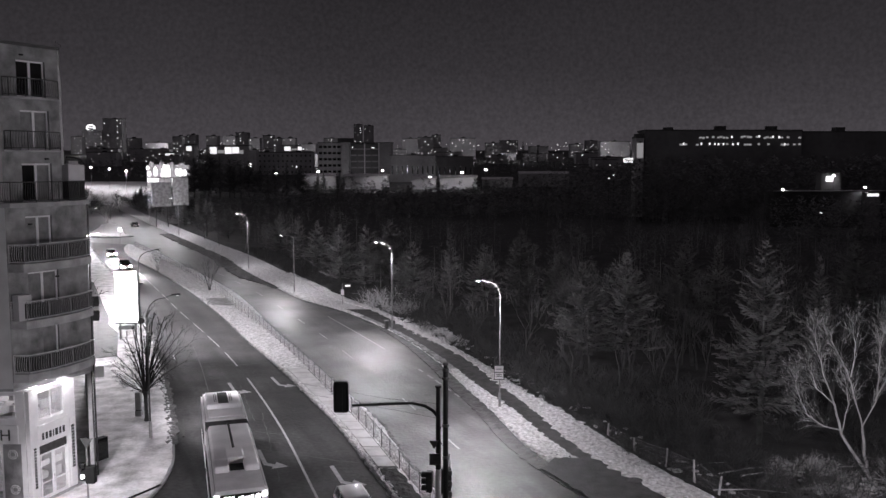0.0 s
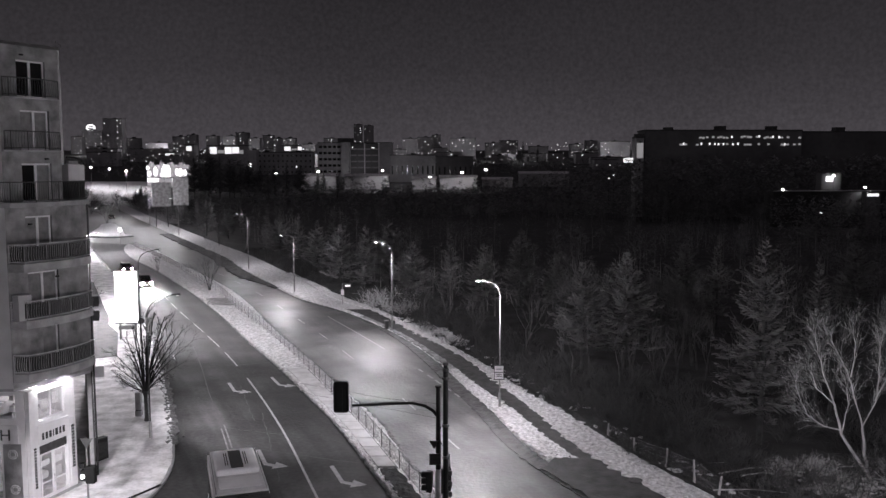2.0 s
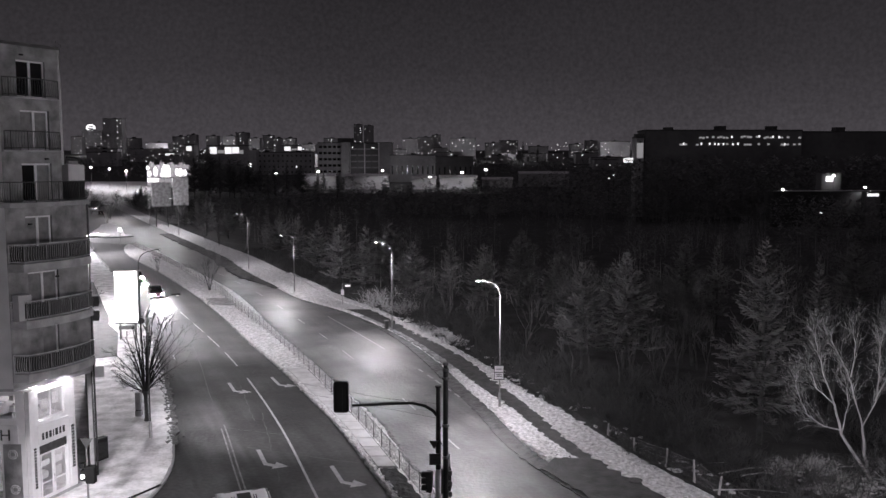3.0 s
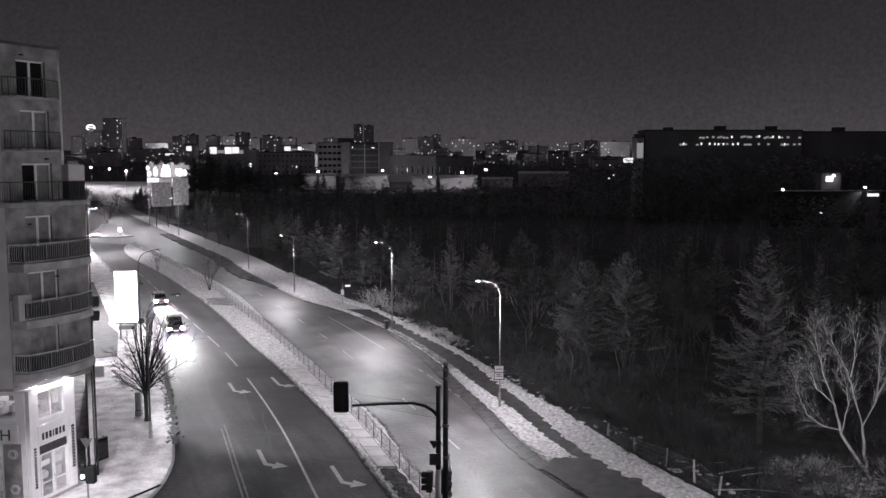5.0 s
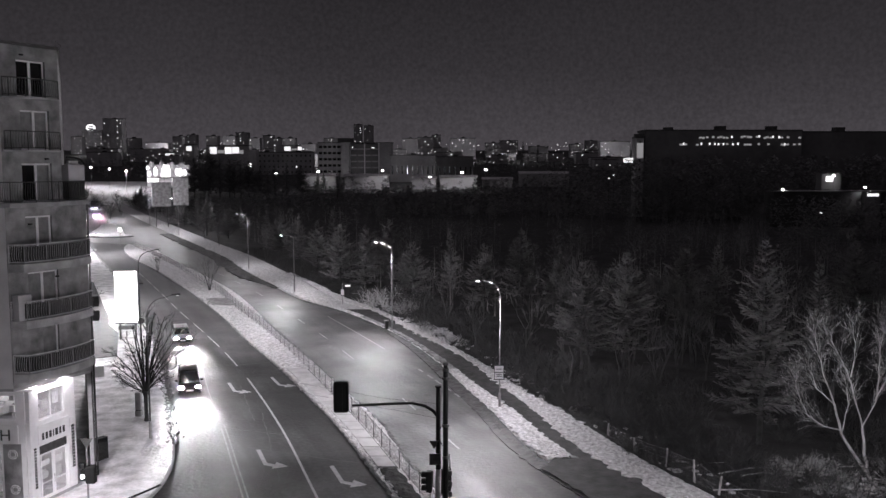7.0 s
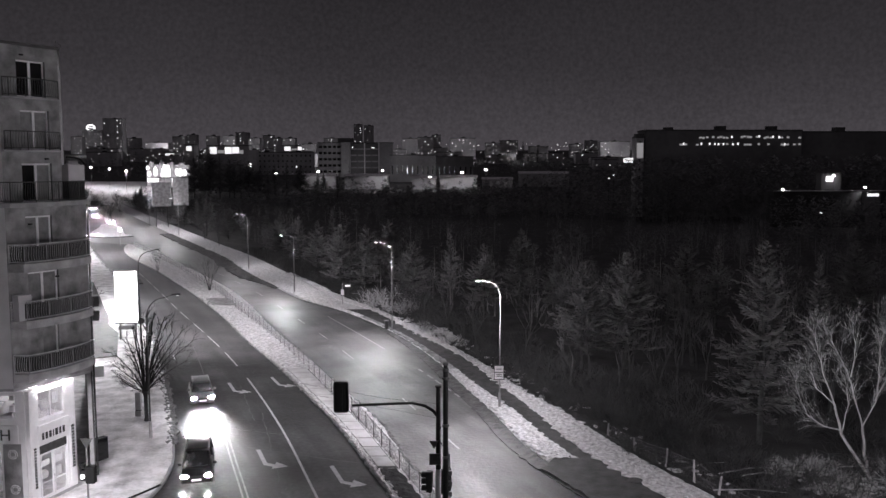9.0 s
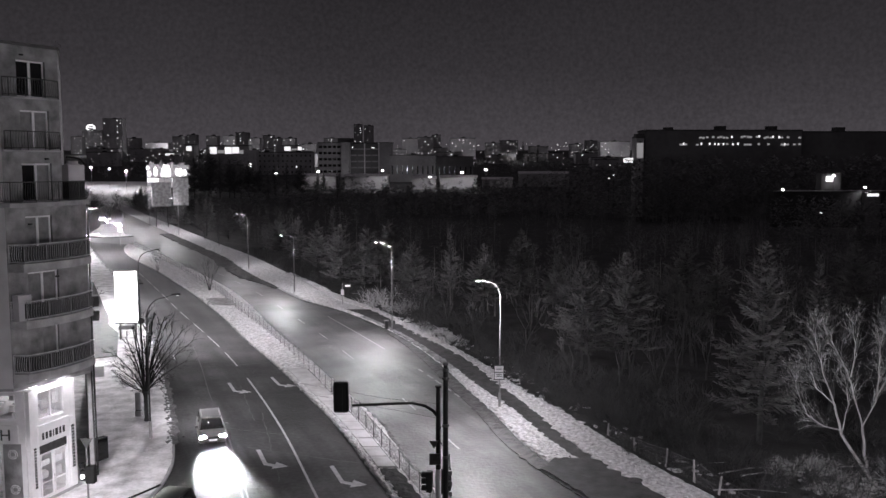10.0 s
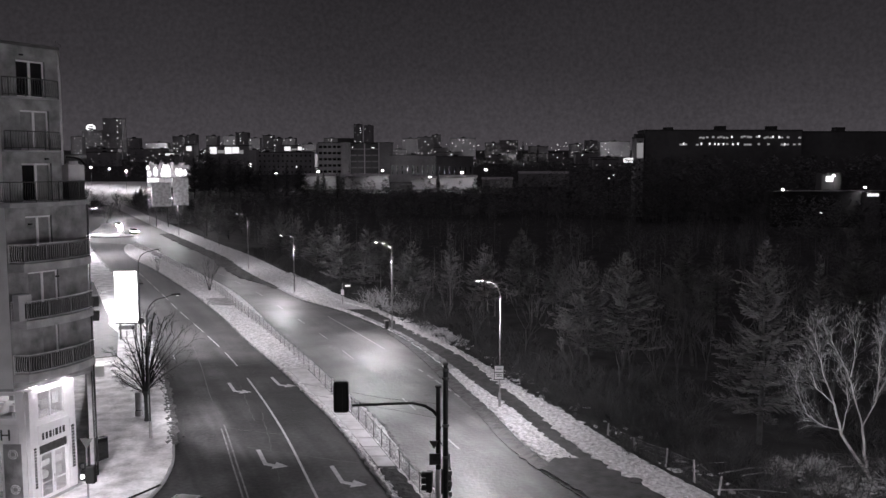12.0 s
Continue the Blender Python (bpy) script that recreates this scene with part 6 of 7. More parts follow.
        again(rng.choice(thickets), RIGHT_KERB(y) + rng.uniform(8, 26) * (1 if k % 3 else -0.9), y, rng.uniform(1.6, 3.0), rng.uniform(0, 360))
    again(thickets[1], -4.6, 104, 1.6, 80)
    frosted = bush(97, 1.5, 2.2, 30, "pale frosted scrub among patches of snow", M_BARK_P)
    place(frosted, 23.0, 45.6, 0.8)
    for k in range(20):
        again(frosted, rng.uniform(18, 31), rng.uniform(43.6, 49.5), rng.uniform(0.4, 0.9), rng.uniform(0, 360))
    again(frosted, -6.9, 104.0, 2.3, 40)
    again(frosted, -5.2, 101.0, 1.5, 140)
    for k in range(32):
        again(rng.choice(thickets), rng.uniform(13, 36), rng.uniform(46, 70), rng.uniform(0.7, 1.3), rng.uniform(0, 360))


def build_woodland():
    """The dark mass of trees behind, one mesh of many rough crowns."""
    rng = random.Random(77)
    bm = bmesh.new()
    count = 0
    while count < 620:
        y = rng.uniform(95, 360)
        x0 = RIGHT_KERB(y) + 16
        x = rng.uniform(x0, 0.60 * y + 8)
        if y < 130 and rng.random() < 0.3:
            continue
        count += 1
        swell = noise.noise(Vector((x * 0.03, y * 0.03, 2.0)))
        h = rng.uniform(4.0, 7.5) + 3.0 * swell
        pine = rng.random() < 0.35
        h += 3.0 if pine and rng.random() < 0.3 else 0
        tube(bm, [(x, y, 0), (x, y, h * 0.6)], [0.07, 0.03], 3, False)
        for k in range(130 if y < 180 else 70):
            z = h * (0.15 + 0.85 * rng.random() ** 0.8)
            f = (1 - z / h) if pine else math.sin(math.pi * min(1, z / h)) ** 0.6
            rr = h * (0.24 if pine else 0.34) * f * math.sqrt(rng.random())
            a = rng.uniform(0, 2 * math.pi)
            c = Vector((x + math.cos(a) * rr, y + math.sin(a) * rr, z))
            d = Vector((math.cos(a), math.sin(a), rng.uniform(0.1, 1.2) if not pine else rng.uniform(-0.3, 0.2))).normalized() * rng.uniform(0.4, 1.0)
            s = Vector((-d.y, d.x, rng.uniform(-0.5, 0.5))) * rng.uniform(0.03, 0.09)
            v = [bm.verts.new(c - s), bm.verts.new(c + d), bm.verts.new(c + s)]
            bm.faces.new(v)
    for k in range(70):
        x, y, h = rng.uniform(84, 142), rng.uniform(205, 222), rng.uniform(7.5, 10.5)
        for q in range(60):
            z = h * rng.random()
            rr = h * 0.3 * math.sqrt(rng.random()) * (1.1 - z / h)
            a = rng.uniform(0, 2 * math.pi)
            c = Vector((x + math.cos(a) * rr, y + math.sin(a) * rr, z))
            d = Vector((math.cos(a), math.sin(a), rng.uniform(-0.2, 0.9))).normalized() * rng.uniform(0.6, 1.4)
            s = Vector((-d.y, d.x, 0.1)) * 0.3
            bm.faces.new([bm.verts.new(c - s), bm.verts.new(c + d), bm.verts.new(c + s)])
    for k in range(900):
        y = rng.uniform(340, 840)
        x = rng.uniform(-0.36 if y < 480 else -0.44, 0.36) * y
        if x < -0.30 * y and y < 590:
            continue
        if 488 < y < 640 and -115 < x < 80 and rng.random() < 0.88:
            continue
        h = rng.uniform(4.5, 9.5) * (1.0 if y < 480 else 1.15)
        b = rise(y)
        pine = rng.random() < 0.4
        tube(bm, [(x, y, b), (x, y, b + h * 0.6)], [0.1, 0.04], 3, False)
        for q in range(34):
            z = h * (0.1 + 0.9 * rng.random())
            f = (1 - z / h) if pine else math.sin(math.pi * min(1, z / h)) ** 0.6
            rr = h * (0.26 if pine else 0.42) * f * math.sqrt(rng.random())
            a = rng.uniform(0, 2 * math.pi)
            c = Vector((x + math.cos(a) * rr, y + math.sin(a) * rr, b + z))
            d = Vector((math.cos(a), math.sin(a), rng.uniform(-0.3, 0.8))).normalized() * rng.uniform(0.9, 2.0)
            s = Vector((-d.y, d.x, rng.uniform(-0.5, 0.5))) * rng.uniform(0.25, 0.5)
            bm.faces.new([bm.verts.new(c - s), bm.verts.new(c + d), bm.verts.new(c + s)])
    for k in range(270):
        x, y, h = rng.uniform(58, 172), rng.uniform(266, 294), rng.uniform(17.5, 21.5)
        if k >= 190:
            x, y = rng.uniform(-30, 62), rng.uniform(290, 335)
            h = 5 + 13 * max(0.0, (x + 30) / 92) * rng.uniform(0.8, 1.1)
        tube(bm, [(x, y, 0), (x, y, h * 0.6)], [0.1, 0.04], 3, False)
        for q in range(90):
            z = h * (0.05 + 0.95 * rng.random())
            rr = h * 0.2 * math.sqrt(rng.random()) * math.sin(math.pi * min(1, 0.1 + 0.9 * z / h)) ** 0.6
            a = rng.uniform(0, 2 * math.pi)
            c = Vector((x + math.cos(a) * rr, y + math.sin(a) * rr, z))
            d = Vector((math.cos(a), math.sin(a), rng.uniform(-0.2, 0.9))).normalized() * rng.uniform(0.7, 1.5)
            s = Vector((-d.y, d.x, 0.1)) * 0.45
            bm.faces.new([bm.verts.new(c - s), bm.verts.new(c + d), bm.verts.new(c + s)])
    tagged(part("woodland", bm, M_FARWOOD), "dark unlit woodland behind the road", "woodland", kind="stuff")


def build_scrub():
    """Tufts of dead grass and snow clods along the bank."""
    rng = random.Random(31)
    bm = bmesh.new()
    for k in range(3000):
        y = 40 + 110 * rng.random() ** 1.6
        x = VERGE_R(y) + 0.2 + abs(rng.gauss(0, 2.2))
        h = rng.uniform(0.08, 0.4)
        a = rng.uniform(0, 2 * math.pi)
        d = Vector((math.cos(a) * 0.04, math.sin(a) * 0.04, 0))
        b = Vector((x, y, 0))
        t = b + Vector((rng.uniform(-0.25, 0.25), rng.uniform(-0.25, 0.25), h))
        bm.faces.new([bm.verts.new(b - d), bm.verts.new(b + d), bm.verts.new(t)])
    tagged(part("dead_grass", bm, M_BRUSH), "dead grass and dry stalks on the bank", "grass", kind="stuff")
    bm = bmesh.new()
    for k in range(480):
        y = 42 + 70 * rng.random() ** 1.3 if k % 3 else rng.gauss(90, 3)
        x = VERGE_R(y) + rng.uniform(-1.0, 3.0)
        if k % 3 == 1:
            x, y = rng.uniform(20, 32), rng.uniform(43.0, 48.5)
        r = rng.uniform(0.06, 0.22) * (2.0, 1.0, 1.0)[k % 3]
        m = pose(x, y, 0.12 if k % 3 == 0 else 0.02, 0, 0, rng.uniform(0, 360)) @ Matrix.Diagonal((r * 1.9, r * 1.2, r * (0.45, 0.14, 0.45)[k % 3], 1))
        g = bmesh.ops.create_icosphere(bm, subdivisions=1, radius=1, matrix=m)
        for v in g["verts"]:
            v.co += Vector((rng.uniform(-1, 1), rng.uniform(-1, 1), rng.uniform(-1, 1) * (0.3 if k % 3 == 1 else 1))) * r * 0.35
    tagged(part("snow_clods", bm, M_SNOW), "clods of old snow among the shrubs", "snow", kind="stuff")


build_trees()
build_woodland()
build_scrub()


def pale_posts():
    run = ((10.9, 54.6, 1.05, 2), (12.0, 51.6, 1.05, -3), (13.35, 49.3, 1.15, 4), (14.2, 46.35, 1.5, -3), (15.0, 44.6, 1.2, 6), (16.2, 42.0, 1.1, 0))
    for x, y, h, a in run:
        p = thing("stake", "pale wooden stake of a wire fence beside the bank", "stake", pose(x, y, 0, 0, a, 0), "fence stakes")
        part("shaft", tube(bmesh.new(), [(0, 0, 0), (0, 0, h * 0.6), (0.01, 0, h)], [0.075, 0.07, 0.055], 7), M_BARK_P, p)
    wires = bmesh.new()
    for (xa, ya, ha, _), (xb, yb, hb, _) in zip(run, run[1:]):
        for f in (0.25, 0.5, 0.75, 0.95):
            tube(wires, [(xa, ya, ha * f), ((xa + xb) / 2, (ya + yb) / 2, (ha + hb) / 2 * f - 0.05), (xb, yb, hb * f)], 0.006, 3)
        for k in range(1, 24):
            t = k / 24
            x, y = xa + (xb - xa) * t, ya + (yb - ya) * t
            tube(wires, [(x, y, 0.05), (x, y, (ha + (hb - ha) * t) * 0.95)], 0.003, 3, False)
    tagged(part("wire_fence", wires, M_ZINC), "sagging wire mesh fence between wooden stakes", "fence")
    edge = part("retaining_edge", ribbon(lambda y: VERGE_R(y) + 0.25, lambda y: VERGE_R(y) + 0.55, 40, 57, 0.6, 3, 0.3, 0.05, 0.3, 1.5, 41.0, 0.1), M_BARK_D)
    tagged(edge, "dark timber edging along the snowy bank", "edging", kind="structure")
    rng = random.Random(3)
    for k in range(7):
        x, y = rng.uniform(14, 27), rng.uniform(45, 49)
        l = rng.uniform(1.6, 4.5)
        p = thing("fallen_branch", "fallen bare branch lying in the undergrowth", "branch", pose(x, y, 0.25, 0, rng.uniform(-6, 6), rng.uniform(-30, 30)))
        part("wood", tube(bmesh.new(), [(0, 0, 0), (l * 0.5, 0.1, 0.12), (l, 0, 0.05)], [0.05, 0.04, 0.015], 5), M_BARK_P, p)


pale_posts()


# ---- the far side: stores, sheds, blocks of flats ----
def far_block(name, label, x, y, w, deep, h, storeys, bays, lit, seed, wall=None, category="apartment building", lit_mat=None, z=None, strong=0.0, turn=0.0):
    """A building of storeys and bays; its dark windows are recessed, its lit ones glow."""
    rng = random.Random(seed)
    z = rise(y) if z is None else z
    b = thing(name, label, category, pose(x, y, z, 0, 0, turn))
    part("wall", box(bmesh.new(), 0, 0, 0, w, deep, h), wall or M_FAR, b)
    roof = bmesh.new()
    box(roof, -0.2, -0.2, h, w + 0.2, deep + 0.2, h + 0.5)
    for k in range(max(1, int(w // 18))):
        xx = w * (k + 0.5) / max(1, int(w // 18))
        up = rng.uniform(0.9, 1.6)
        box(roof, xx - 1.1, deep * 0.4, h + 0.5, xx + 0.9 + up, deep * 0.4 + 3, h + 0.5 + up)
    part("roof", roof, M_ROOFING, b)
    sw, sh = w / bays, h / storeys
    ww, wh = sw * 0.28, sh * 0.32
    pane = mesh_of("window", box(bmesh.new(), 0, -0.06, 0, ww, 0.0, wh), lit_mat or M_LIT)
    dim = mesh_of("window", box(bmesh.new(), 0, -0.06, 0, ww, 0.0, wh), M_LIT_DIM)
    blind = mesh_of("window", box(bmesh.new(), 0, -0.05, 0, ww, 0, wh), M_DARKGLASS)
    dark = bmesh.new()
    for i in range(bays):
        for j in range(storeys):
            px, pz = i * sw + (sw - ww) / 2, j * sh + sh * 0.3
            if rng.random() < lit:
                share("window", pane if rng.random() < 0.45 + strong else dim, b, pose(px, 0, pz))
            elif name in ("town_block", "town_house"):
                continue
            elif bays * storeys <= 90:
                share("window", blind, b, pose(px, 0, pz))
            else:
                box(dark, px, -0.05, pz, px + ww, 0, pz + wh)
    if bays * storeys > 90 and wall is not M_SLAB_DARK and name not in ("town_block", "town_house"):
        tagged(part("dark_window_rows", dark, M_DARKGLASS, b), kind="stuff")
    return b


def build_far():
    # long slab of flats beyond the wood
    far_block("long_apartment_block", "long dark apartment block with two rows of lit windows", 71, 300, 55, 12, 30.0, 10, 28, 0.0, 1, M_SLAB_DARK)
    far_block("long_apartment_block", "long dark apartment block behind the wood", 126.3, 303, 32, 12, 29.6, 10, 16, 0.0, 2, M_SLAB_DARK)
    strip = thing("lit_gallery", "rows of bright windows along the long block", "window row", pose(71, 299.8, 0))
    pane = mesh_of("window", box(bmesh.new(), 0, -0.08, 0, 0.55, 0, 0.75), M_LIT)
    dim = mesh_of("window", box(bmesh.new(), 0, -0.08, 0, 0.9, 0, 0.6), M_LIT_DIM)
    rng = random.Random(12)
    for k in range(42):
        x = 12 + k * 1.02
        if rng.random() < 0.62:
            share("window", pane if rng.random() < 0.3 else dim, strip, pose(x + rng.uniform(-0.3, 0.3), 0, 25.0 + rng.uniform(-0.1, 0.2)))
        if rng.random() < 0.62 and k > 6:
            share("window", pane if rng.random() < 0.2 else dim, strip, pose(x + rng.uniform(-0.3, 0.3), 0, 27.5 + rng.uniform(-0.3, 0.3)))
    far_block("stair_tower", "narrow lit stair tower at the end of the long block", 67.6, 299, 2.8, 6, 27.5, 9, 1, 0.0, 3, M_FAR)
    tower = thing("lit_stair", "tall glowing window of a stair tower", "window", pose(67.9, 298.8, 0))
    part("window", box(bmesh.new(), 0, -0.1, 20.6, 2.2, 0, 25.8), M_LIT_DIM, tower)
    kiosk = thing("lit_kiosk", "small bright lit roof among dark trees", "kiosk", pose(66, 303, 19))
    part("body", bevelled(-1.5, 0, 0, 2.0, 2, 1.6, 0.3), M_LIT, kiosk)
    # office block and halls at the works
    office = thing("office_block", "five-storey office block with a glazed front between pale wings", "office building", pose(-89.6, 610, rise(610)))
    part("wall", box(bmesh.new(), 0, 0, 0, 17.2, 14, 24.4), M_FAR, office, "pale wing with rows of windows")
    part("wall", box(bmesh.new(), 17.2, -4, 0, 23.0, 12, 24.8), M_FAR_D, office, "plain stair tower")
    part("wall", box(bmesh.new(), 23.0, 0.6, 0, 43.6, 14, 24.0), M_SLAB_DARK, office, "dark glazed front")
    part("wall", box(bmesh.new(), 43.6, 0, 0, 53.2, 14, 24.4), M_FAR_D, office, "plain pale wing")
    part("roof", box(bmesh.new(), -0.3, -0.3, 24.4, 53.5, 14.3, 24.9), M_ROOFING, office)
    part("roof_house", box(bmesh.new(), 14, 3, 24.9, 25, 9, 28.0), M_ROOFING, office, "dark plant room on the roof")
    band = mesh_of("window", box(bmesh.new(), 0, -0.06, 0, 2.4, 0, 1.7), M_DARKGLASS)
    spandrel = mesh_of("spandrel", box(bmesh.new(), 0, -0.05, 0, 4.4, 0.0, 1.0), M_FAR)
    for k in range(5):
        for q in range(5):
            share("window", band, office, pose(0.8 + q * 3.3, 0, 3.2 + k * 4.4))
        for q in range(4):
            share("spandrel", spandrel, office, pose(23.5 + q * 5.1, 0.55, 2.0 + k * 4.4))
    for x in (22.6, 33.2, 43.4):
        part("pilaster", box(bmesh.new(), x, -0.5, 0, x + 0.7, 0.6, 24.4), M_WHITE, office, "pale upright strip")
    for x, z in ((24.6, 20.9), (38.6, 20.6), (39.8, 20.6)):
        part("lit_window", box(bmesh.new(), x, 0.45, z, x + 0.8, 0.55, z + 0.8), M_LIT, office)
    far_block("low_office", "low pale office wing with dark window bands", -146, 640, 48, 12, 16.5, 4, 14, 0.03, 6, M_FAR_D, "office building")
    end = thing("gable_block", "narrow pale gable with one lit window", "building", pose(-146.5, 626, rise(626)))
    part("wall", box(bmesh.new(), 0, 0, 0, 9.5, 10, 19.0), M_FAR, end)
    part("lit_window", box(bmesh.new(), 4.0, -0.1, 6.5, 5.6, 0, 9.2), M_STORE, end, "bright window")
    far_block("workshop", "tall workshop with upright window strips", -35, 560, 30, 14, 17.5, 1, 9, 0.0, 7, M_FAR_D, "workshop")
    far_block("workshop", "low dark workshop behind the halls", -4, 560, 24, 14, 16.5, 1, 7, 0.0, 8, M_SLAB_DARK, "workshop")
    for x, y, w, h in ((-84, 498, 22, 8), (-58, 500, 26, 7.6), (-18, 498, 14, 6.5), (-2, 499, 22, 7), (24, 512, 18, 5), (47, 520, 30, 8)):
        hall = thing("storage_hall", "low pale storage hall lit by a wall lamp", "hall", pose(x, y, rise(y)))
        part("wall", box(bmesh.new(), 0, 0, 0, w, 10, h), M_FAR_D, hall)
        rf = bmesh.new()
        v = [rf.verts.new(p) for p in ((-0.5, -0.6, h), (w + 0.5, -0.6, h), (w + 0.5, 5, h + 1.4), (-0.5, 5, h + 1.4), (-0.5, 10.6, h), (w + 0.5, 10.6, h))]
        rf.faces.new(v[:4])
        rf.faces.new((v[3], v[2], v[5], v[4]))
        part("roof", rf, M_SNOW, hall, "snow-covered roof")
    for x, y, z, p in ((-34.6, 488, 11.5, 5500), (-7.5, 487, 8, 2500), (10.8, 486, 10.5, 5000), (24.5, 486, 12, 900), (-71.5, 488, 11, 2600), (-96, 489, 10, 500)):
        f = thing("floodlight", "bright floodlight on a mast in front of the halls", "floodlight", pose(x, y, rise(y)))
        part("mast", tube(bmesh.new(), [(0, 0, 0), (0, 0, z)], 0.08, 6), M_BLACK, f)
        part("lamp", bevelled(-0.6, -0.5, z - 0.3, 0.6, 0.3, z + 0.5, 0.15), M_FLOOD, f, "glowing floodlight")
        lamp_light("flood_beam", "SPOT", (x, y - 0.6, rise(y) + z - 0.6), (x, y + 2.5, rise(y)), p, 0.4, 150, 0.4)
    # lit store and car park at the end of the street
    store = thing("lit_store", "pale floodlit store with a stepped parapet and glowing signs", "store", pose(-181, 520, rise(520)))
    part("wall", box(bmesh.new(), 0, 0, 0, 26.5, 18, 13.4), M_RENDER_L, store, "pale floodlit front wall")
    for x in (1.6, 7.8, 14.0, 20.2):
        part("parapet", box(bmesh.new(), x, -0.25, 13.4, x + 2.8, 1.2, 14.8), M_RENDER_L, store, "raised parapet block")
    for x, z, rx, rz in ((0.7, 11.4, 1.0, 1.0), (1.6, 8.0, 1.0, 1.6), (5.4, 9.2, 1.1, 2.8), (18.6, 9.0, 1.0, 2.0), (20.6, 8.6, 1.3, 2.4), (23.2, 8.4, 1.4, 2.0)):
        bm = bmesh.new()
        rim = [(x + rx * math.cos(a), z + rz * math.sin(a)) for a in [k * math.pi / 8 for k in range(16)]]
        lo, hi = [bm.verts.new((p, -0.35, q)) for p, q in rim], [bm.verts.new((p, -0.01, q)) for p, q in rim]
        bm.faces.new(lo)
        for k in range(16):
            bm.faces.new((lo[k], lo[(k + 1) % 16], hi[(k + 1) % 16], hi[k]))
        part("sign_light", bm, M_STORE, store, "glowing oval sign")
    for x, z, w, h in ((8.8, 6.0, 5.6, 2.2), (9.4, 8.5, 5.0, 2.6), (10.2, 11.4, 3.6, 1.8), (0.5, 3.0, 6.5, 2.2), (15.5, 3.2, 9.5, 2.0)):
        part("light_box", bevelled(x, -0.5, z, x + w, -0.05, z + h, 0.12), M_STORE, store, "glowing light box")
    part("canopy", box(bmesh.new(), -0.5, -2.2, 5.3, 27, -0.02, 5.7), M_ROOFING, store)
    bm, rows = bmesh.new(), []
    for y in range(385, 575, 10):
        rows.append([bm.verts.new((x, y, rise(y) + 0.05)) for x in (-300, -146 - (y - 425) * (0.2 if y > 425 else 0.42))])
    for p, q in zip(rows, rows[1:]):
        bm.faces.new((p[0], p[1], q[1], q[0]))
    tagged(part("car_park", bm, M_PAVE), "floodlit snowy car park", "car park", kind="structure")
    isle = thing("traffic_island", "long snow-covered traffic island with a dark kerb", "traffic island", kind="structure")
    rim = [(-81.5, 217.6), (-78.6, 215.0), (-80.5, 211.5), (-84.3, 209.9), (-90.0, 213.0), (-94.8, 227.3), (-99.6, 244.2), (-104.4, 257.9), (-104.2, 265.5), (-99.8, 257.9), (-90.9, 240.0)]
    centre = sum((Vector(p) for p in rim), Vector((0, 0))) / len(rim)
    part("island_kerb", prism(bmesh.new(), rim[::-1], 0.0, 0.14), M_SLUSH, isle, "dark wet kerb")
    part("island_snow", prism(bmesh.new(), [tuple(centre + (Vector(p) - centre) * 0.93) for p in rim[::-1]], 0.05, 0.24), M_SNOW, isle, "trodden snow")
    for x, y, p in ((-196, 500, 10000), (-178, 478, 9000), (-164, 500, 12000), (-215, 520, 12000), (-176, 300, 5000)):
        f = thing("floodlight", "bright car park floodlight on a pole", "floodlight", pose(x, y, rise(y)))
        part("mast", tube(bmesh.new(), [(0, 0, 0), (0, 0, 12)], 0.08, 6), M_IRON, f)
        part("lamp", bevelled(-0.5, -0.5, 11.6, 0.5, 0.3, 12.2, 0.15), M_FLOOD, f, "glowing floodlight")
        lamp_light("flood_light", "POINT", (x, y - 0.3, rise(y) + 11.0), (x, y, rise(y)), p * 0.8, 0.4)
    for x, y, w in ((-84.5, 246, 5.4), (-80.3, 252.5, 4.4)):
        bb = thing("billboard", "dark back of a large billboard on posts", "billboard", pose(x, y, 0, 0, 0, 14))
        part("board", bevelled(0, 0, 6.1, w, 0.5, 13.1 if y < 250 else 14.2, 0.1), M_RENDER_D, bb, "plain grey back of the board")
        for k in (0.2, 0.8):
            part("post", tube(bmesh.new(), [(w * k, 0.5, 0), (w * k, 0.5, 8)], 0.14, 6), M_IRON, bb)
    # bright low fronts in the town
    for x, z, w, h in ((-219, 28.8, 35, 6.2), (-241, 31.6, 5.5, 4.2), (-149, 31.6, 19, 3.8), (-261, 26.0, 9, 3.0)):
        mall = thing("lit_warehouse", "low pale warehouse with glowing panels for its bright facade in the distant town", "warehouse", pose(x, 800, rise(800)))
        low = z - rise(800)
        part("wall", box(bmesh.new(), -2, 0, 0, w + 2, 14, low + h + 1.2), M_FAR, mall)
        # panels that glow in place of lamp light on the pale facade
        for k in range(max(1, int(w // 6))):
            a = k * w / max(1, int(w // 6))
            part("facade_glow", bevelled(a + 0.4, -0.2, low + 0.5 * (k % 2), a + w / max(1, int(w // 6)) - 0.3, -0.02, low + h * (1.0 if k % 3 != 1 else 0.55), 0.06), M_LIT_DIM if k % 3 == 1 else M_LIT, mall, "glowing panel standing in for a lit facade")
        part("roof", box(bmesh.new(), -2.2, -0.3, low + h + 1.2, w + 2.2, 14.2, low + h + 1.7), M_ROOFING, mall)
    # blocks of the town on the slope
    rng = random.Random(40)
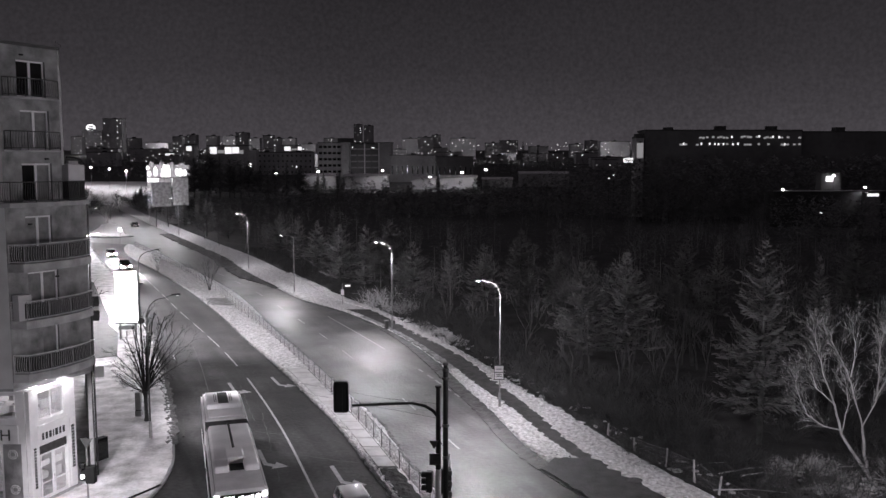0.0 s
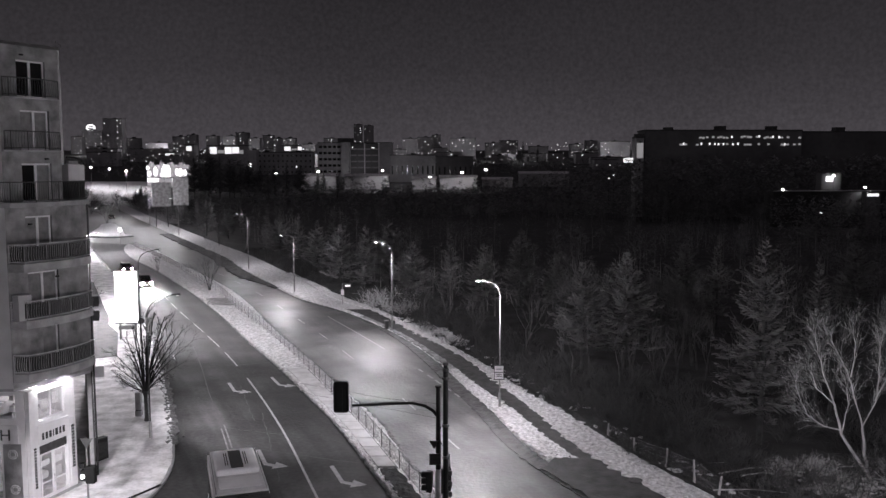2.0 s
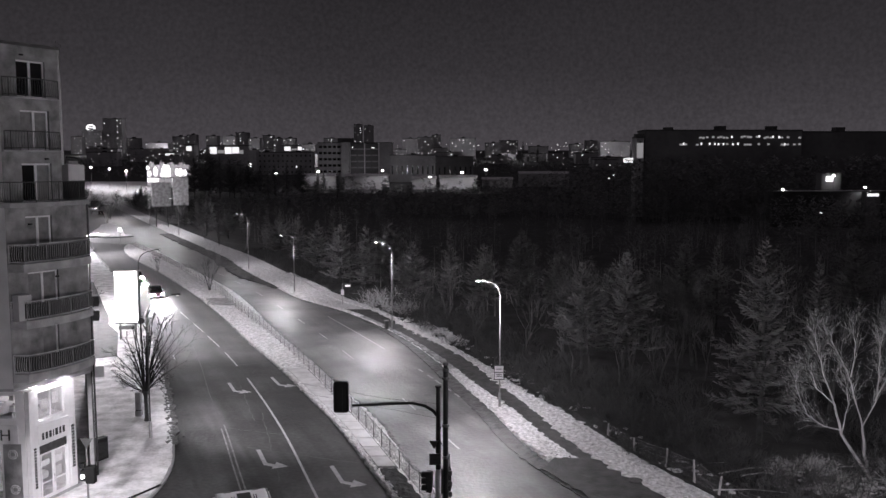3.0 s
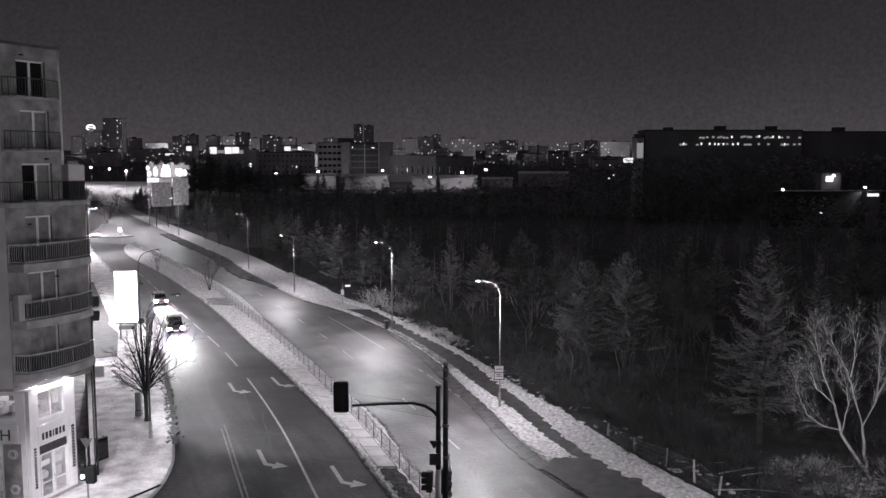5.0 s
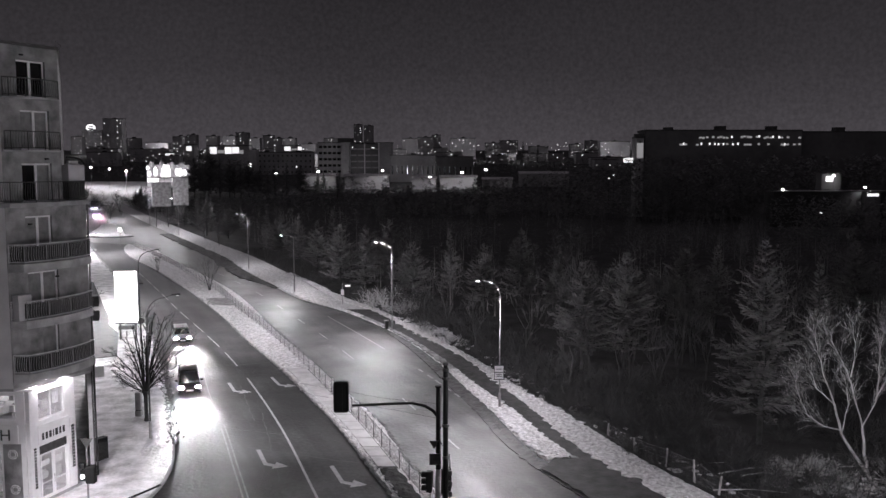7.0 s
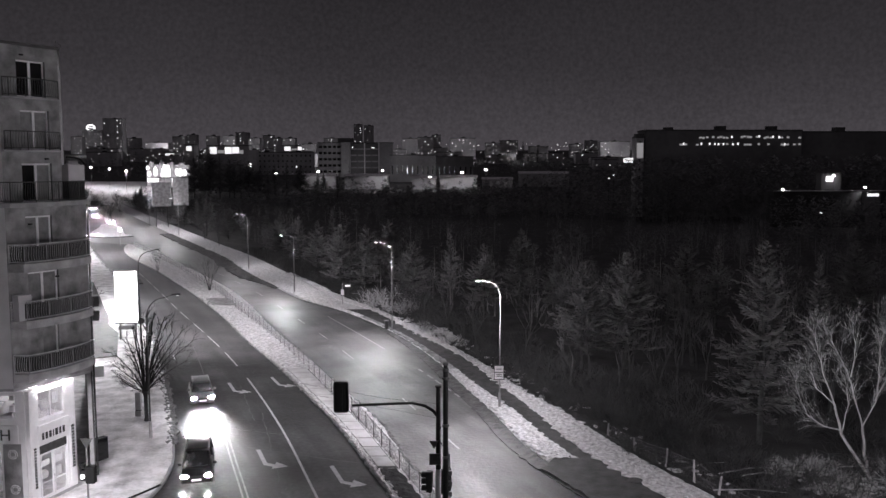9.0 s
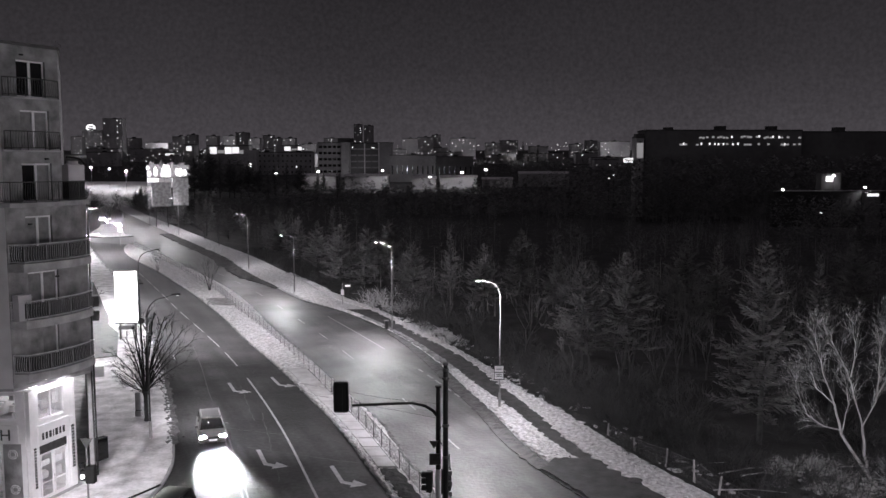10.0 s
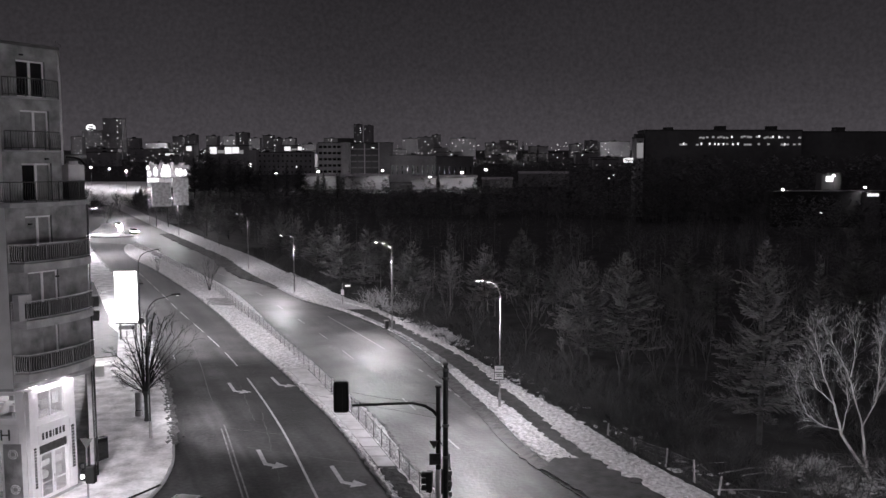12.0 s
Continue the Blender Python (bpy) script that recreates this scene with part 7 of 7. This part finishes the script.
    spots = ((-458, 1050, 14.0, 21.5, 7, 4), (-448, 1060, 25.4, 29.1, 10, 7), (-358, 900, 20.4, 42.6, 14, 6), (-301, 950, 13.9, 23.2, 8, 4), (-300, 1000, 10.7, 24.3, 8, 3), (-272, 980, 13.1, 23.3, 8, 4), (-232, 900, 13.2, 24.6, 8, 4), (-267, 1100, 16.1, 25.8, 9, 4), (-205, 900, 12.0, 22.2, 7, 3), (-211, 1000, 12.0, 23.7, 8, 3), (-189, 950, 10.1, 21.3, 7, 3), (-169, 900, 13.2, 22.2, 7, 4), (-126, 760, 12.7, 19.7, 7, 4), (-137, 980, 18.3, 20.7, 7, 5))
    spots += ((-120, 1150, 10.7, 35.9, 12, 3), (-111, 1200, 12.8, 34.2, 11, 4), (-43, 900, 15.6, 21.6, 7, 4), (-29, 960, 17.9, 22.4, 7, 5), (-16, 1200, 12.8, 21.4, 7, 4), (8, 900, 26.4, 22.2, 7, 7), (47, 950, 17.7, 16.2, 5, 5), (70, 1050, 22.4, 16.6, 6, 6), (142, 950, 13.9, 14.9, 5, 4), (184, 1100, 15.4, 15.5, 5, 4), (166, 900, 31.2, 18.6, 6, 9), (-373, 1000, 16.7, 20.3, 7, 5), (-314, 900, 24.0, 17.4, 6, 7))
    for k, (x, y, w, h, st, by) in enumerate(spots):
        far_block("town_block", "distant apartment block with a few lit windows", x, y, w, 12, h, st, by, 0.3, 100 + k, M_FAR_D)
    for k in range(34):
        y = rng.uniform(700, 1020)
        x = rng.uniform(-0.43, 0.2) * y
        if -130 < x < 80 and y < 760:
            continue
        w, h = rng.uniform(14, 40), rng.uniform(7, 13)
        far_block("town_house", "low distant building with a lit window or two", x, y, w, 12, h, max(2, round(h / 3)), max(3, round(w / 4)), 0.10, 200 + k, M_FAR_D)
    dome = thing("roof_sign", "glowing round sign on a distant tower", "sign", pose(-439, 1066, 61.5))
    ring = [Vector((5.0 * math.cos(a), 0, 3.2 + 3.4 * math.sin(a))) for a in [k * math.pi / 10 for k in range(21)]]
    part("ring", tube(bmesh.new(), ring, 0.7, 6), M_STORE, dome, "glowing oval ring")
    part("bar", box(bmesh.new(), -3.2, -0.3, 2.6, 3.2, 0.3, 4.2), M_LIT, dome, "glowing band across the ring")
    # scattered town lights
    lights = bmesh.new()
    rng = random.Random(61)
    for k in range(260):
        y = rng.uniform(620, 1250)
        x = rng.uniform(-0.43, 0.20) * y
        z = rise(y) + rng.uniform(2, 12)
        s = rng.uniform(0.25, 0.8) * y / 900
        box(lights, x, y, z, x + s, y + s, z + s)
    tagged(part("town_lights", lights, M_LIT), "scattered lamps and windows of the distant town", "town lights", kind="stuff")
    # unseen fill lights, added to lift the far facades towards the sky tone
    for x, y in ((-420, 1000), (-290, 890), (-225, 860), (-150, 840), (-20, 850), (60, 860), (170, 870), (-100, 730), (-62, 585), (-25, 535)):
        lamp_light("town_fill_light", "POINT", (x, y, rise(y) + 9), (x, y, 0), 14000 if y > 600 else 1800, 0.5)
    yard = part("snowy_yard", ribbon(lambda y: 96 + (y - 247) * 0.6, lambda y: 142, 247, 254, 1, 12, 10.55, 0.12, 0.1, 0.2), M_SNOW)
    bank = part("earth_bank", box(bmesh.new(), 96.2, 247.2, 0, 141.8, 253.8, 10.3), M_EARTH)
    tagged(bank, "dark earth bank under the snowy yard", "bank", kind="structure")
    tagged(yard, "narrow raised snowy lane under a lamp behind the wood", "yard", kind="structure")
    # dark hut and shed whose glowing panels stand in for lamp-lit patches
    hut = thing("lit_hut", "small dark hut with a glowing panel for its floodlit wall", "hut", pose(116.6, 262, 0))
    part("wall", box(bmesh.new(), 0, 0, 0, 6.0, 4, 15.6), M_SLAB_DARK, hut)
    part("glow_patch", bevelled(1.4, -0.12, 13.1, 3.6, -0.02, 14.6, 0.1), M_STORE, hut, "glowing panel standing in for a floodlit wall")
    shed = thing("lit_shed", "low dark shed added to carry a glowing panel", "shed", pose(122.0, 244.6, 0))
    part("wall", box(bmesh.new(), 0, 0, 0, 4.2, 2.4, 10.3), M_SLAB_DARK, shed)
    part("glow_patch", bevelled(0.3, -0.12, 9.1, 3.6, -0.02, 9.9, 0.1), M_LIT, shed, "glowing panel standing in for a patch of lamp light")
    # lamps beyond the wood on the far side
    for x, y, z, p in ((122.3, 246.2, 11.7, 900), (119.6, 260.5, 14.9, 160), (99.9, 250, 11.0, 60)):
        f = thing("floodlight", "bright lamp among dark trees", "floodlight", pose(x, y, 0))
        part("mast", tube(bmesh.new(), [(0, 0, 0), (0, 0, z)], 0.06, 6), M_BLACK, f)
        part("lamp", bevelled(-0.3, -0.4, z - 0.2, 0.3, 0.2, z + 0.2, 0.1), M_FLOOD, f, "glowing floodlight")
        lamp_light("flood_beam", "SPOT", (x, y - 0.4, z - 0.5), (x, y + 0.6, 0), p, 0.3, 150, 0.5)
    for x, y, z in ((58.5, 300, 13.5), (60.2, 300, 14.6), (96, 215, 6.0)):
        f = thing("garden_lamp", "small lamp glowing between dark trees", "lamp", pose(x, y, 0))
        part("mast", tube(bmesh.new(), [(0, 0, 0), (0, 0, z)], 0.05, 6), M_BLACK, f)
        part("lamp", bevelled(-0.25, -0.25, z - 0.2, 0.25, 0.2, z + 0.2, 0.08), M_LIT, f, "glowing lamp")


build_far()
motions()
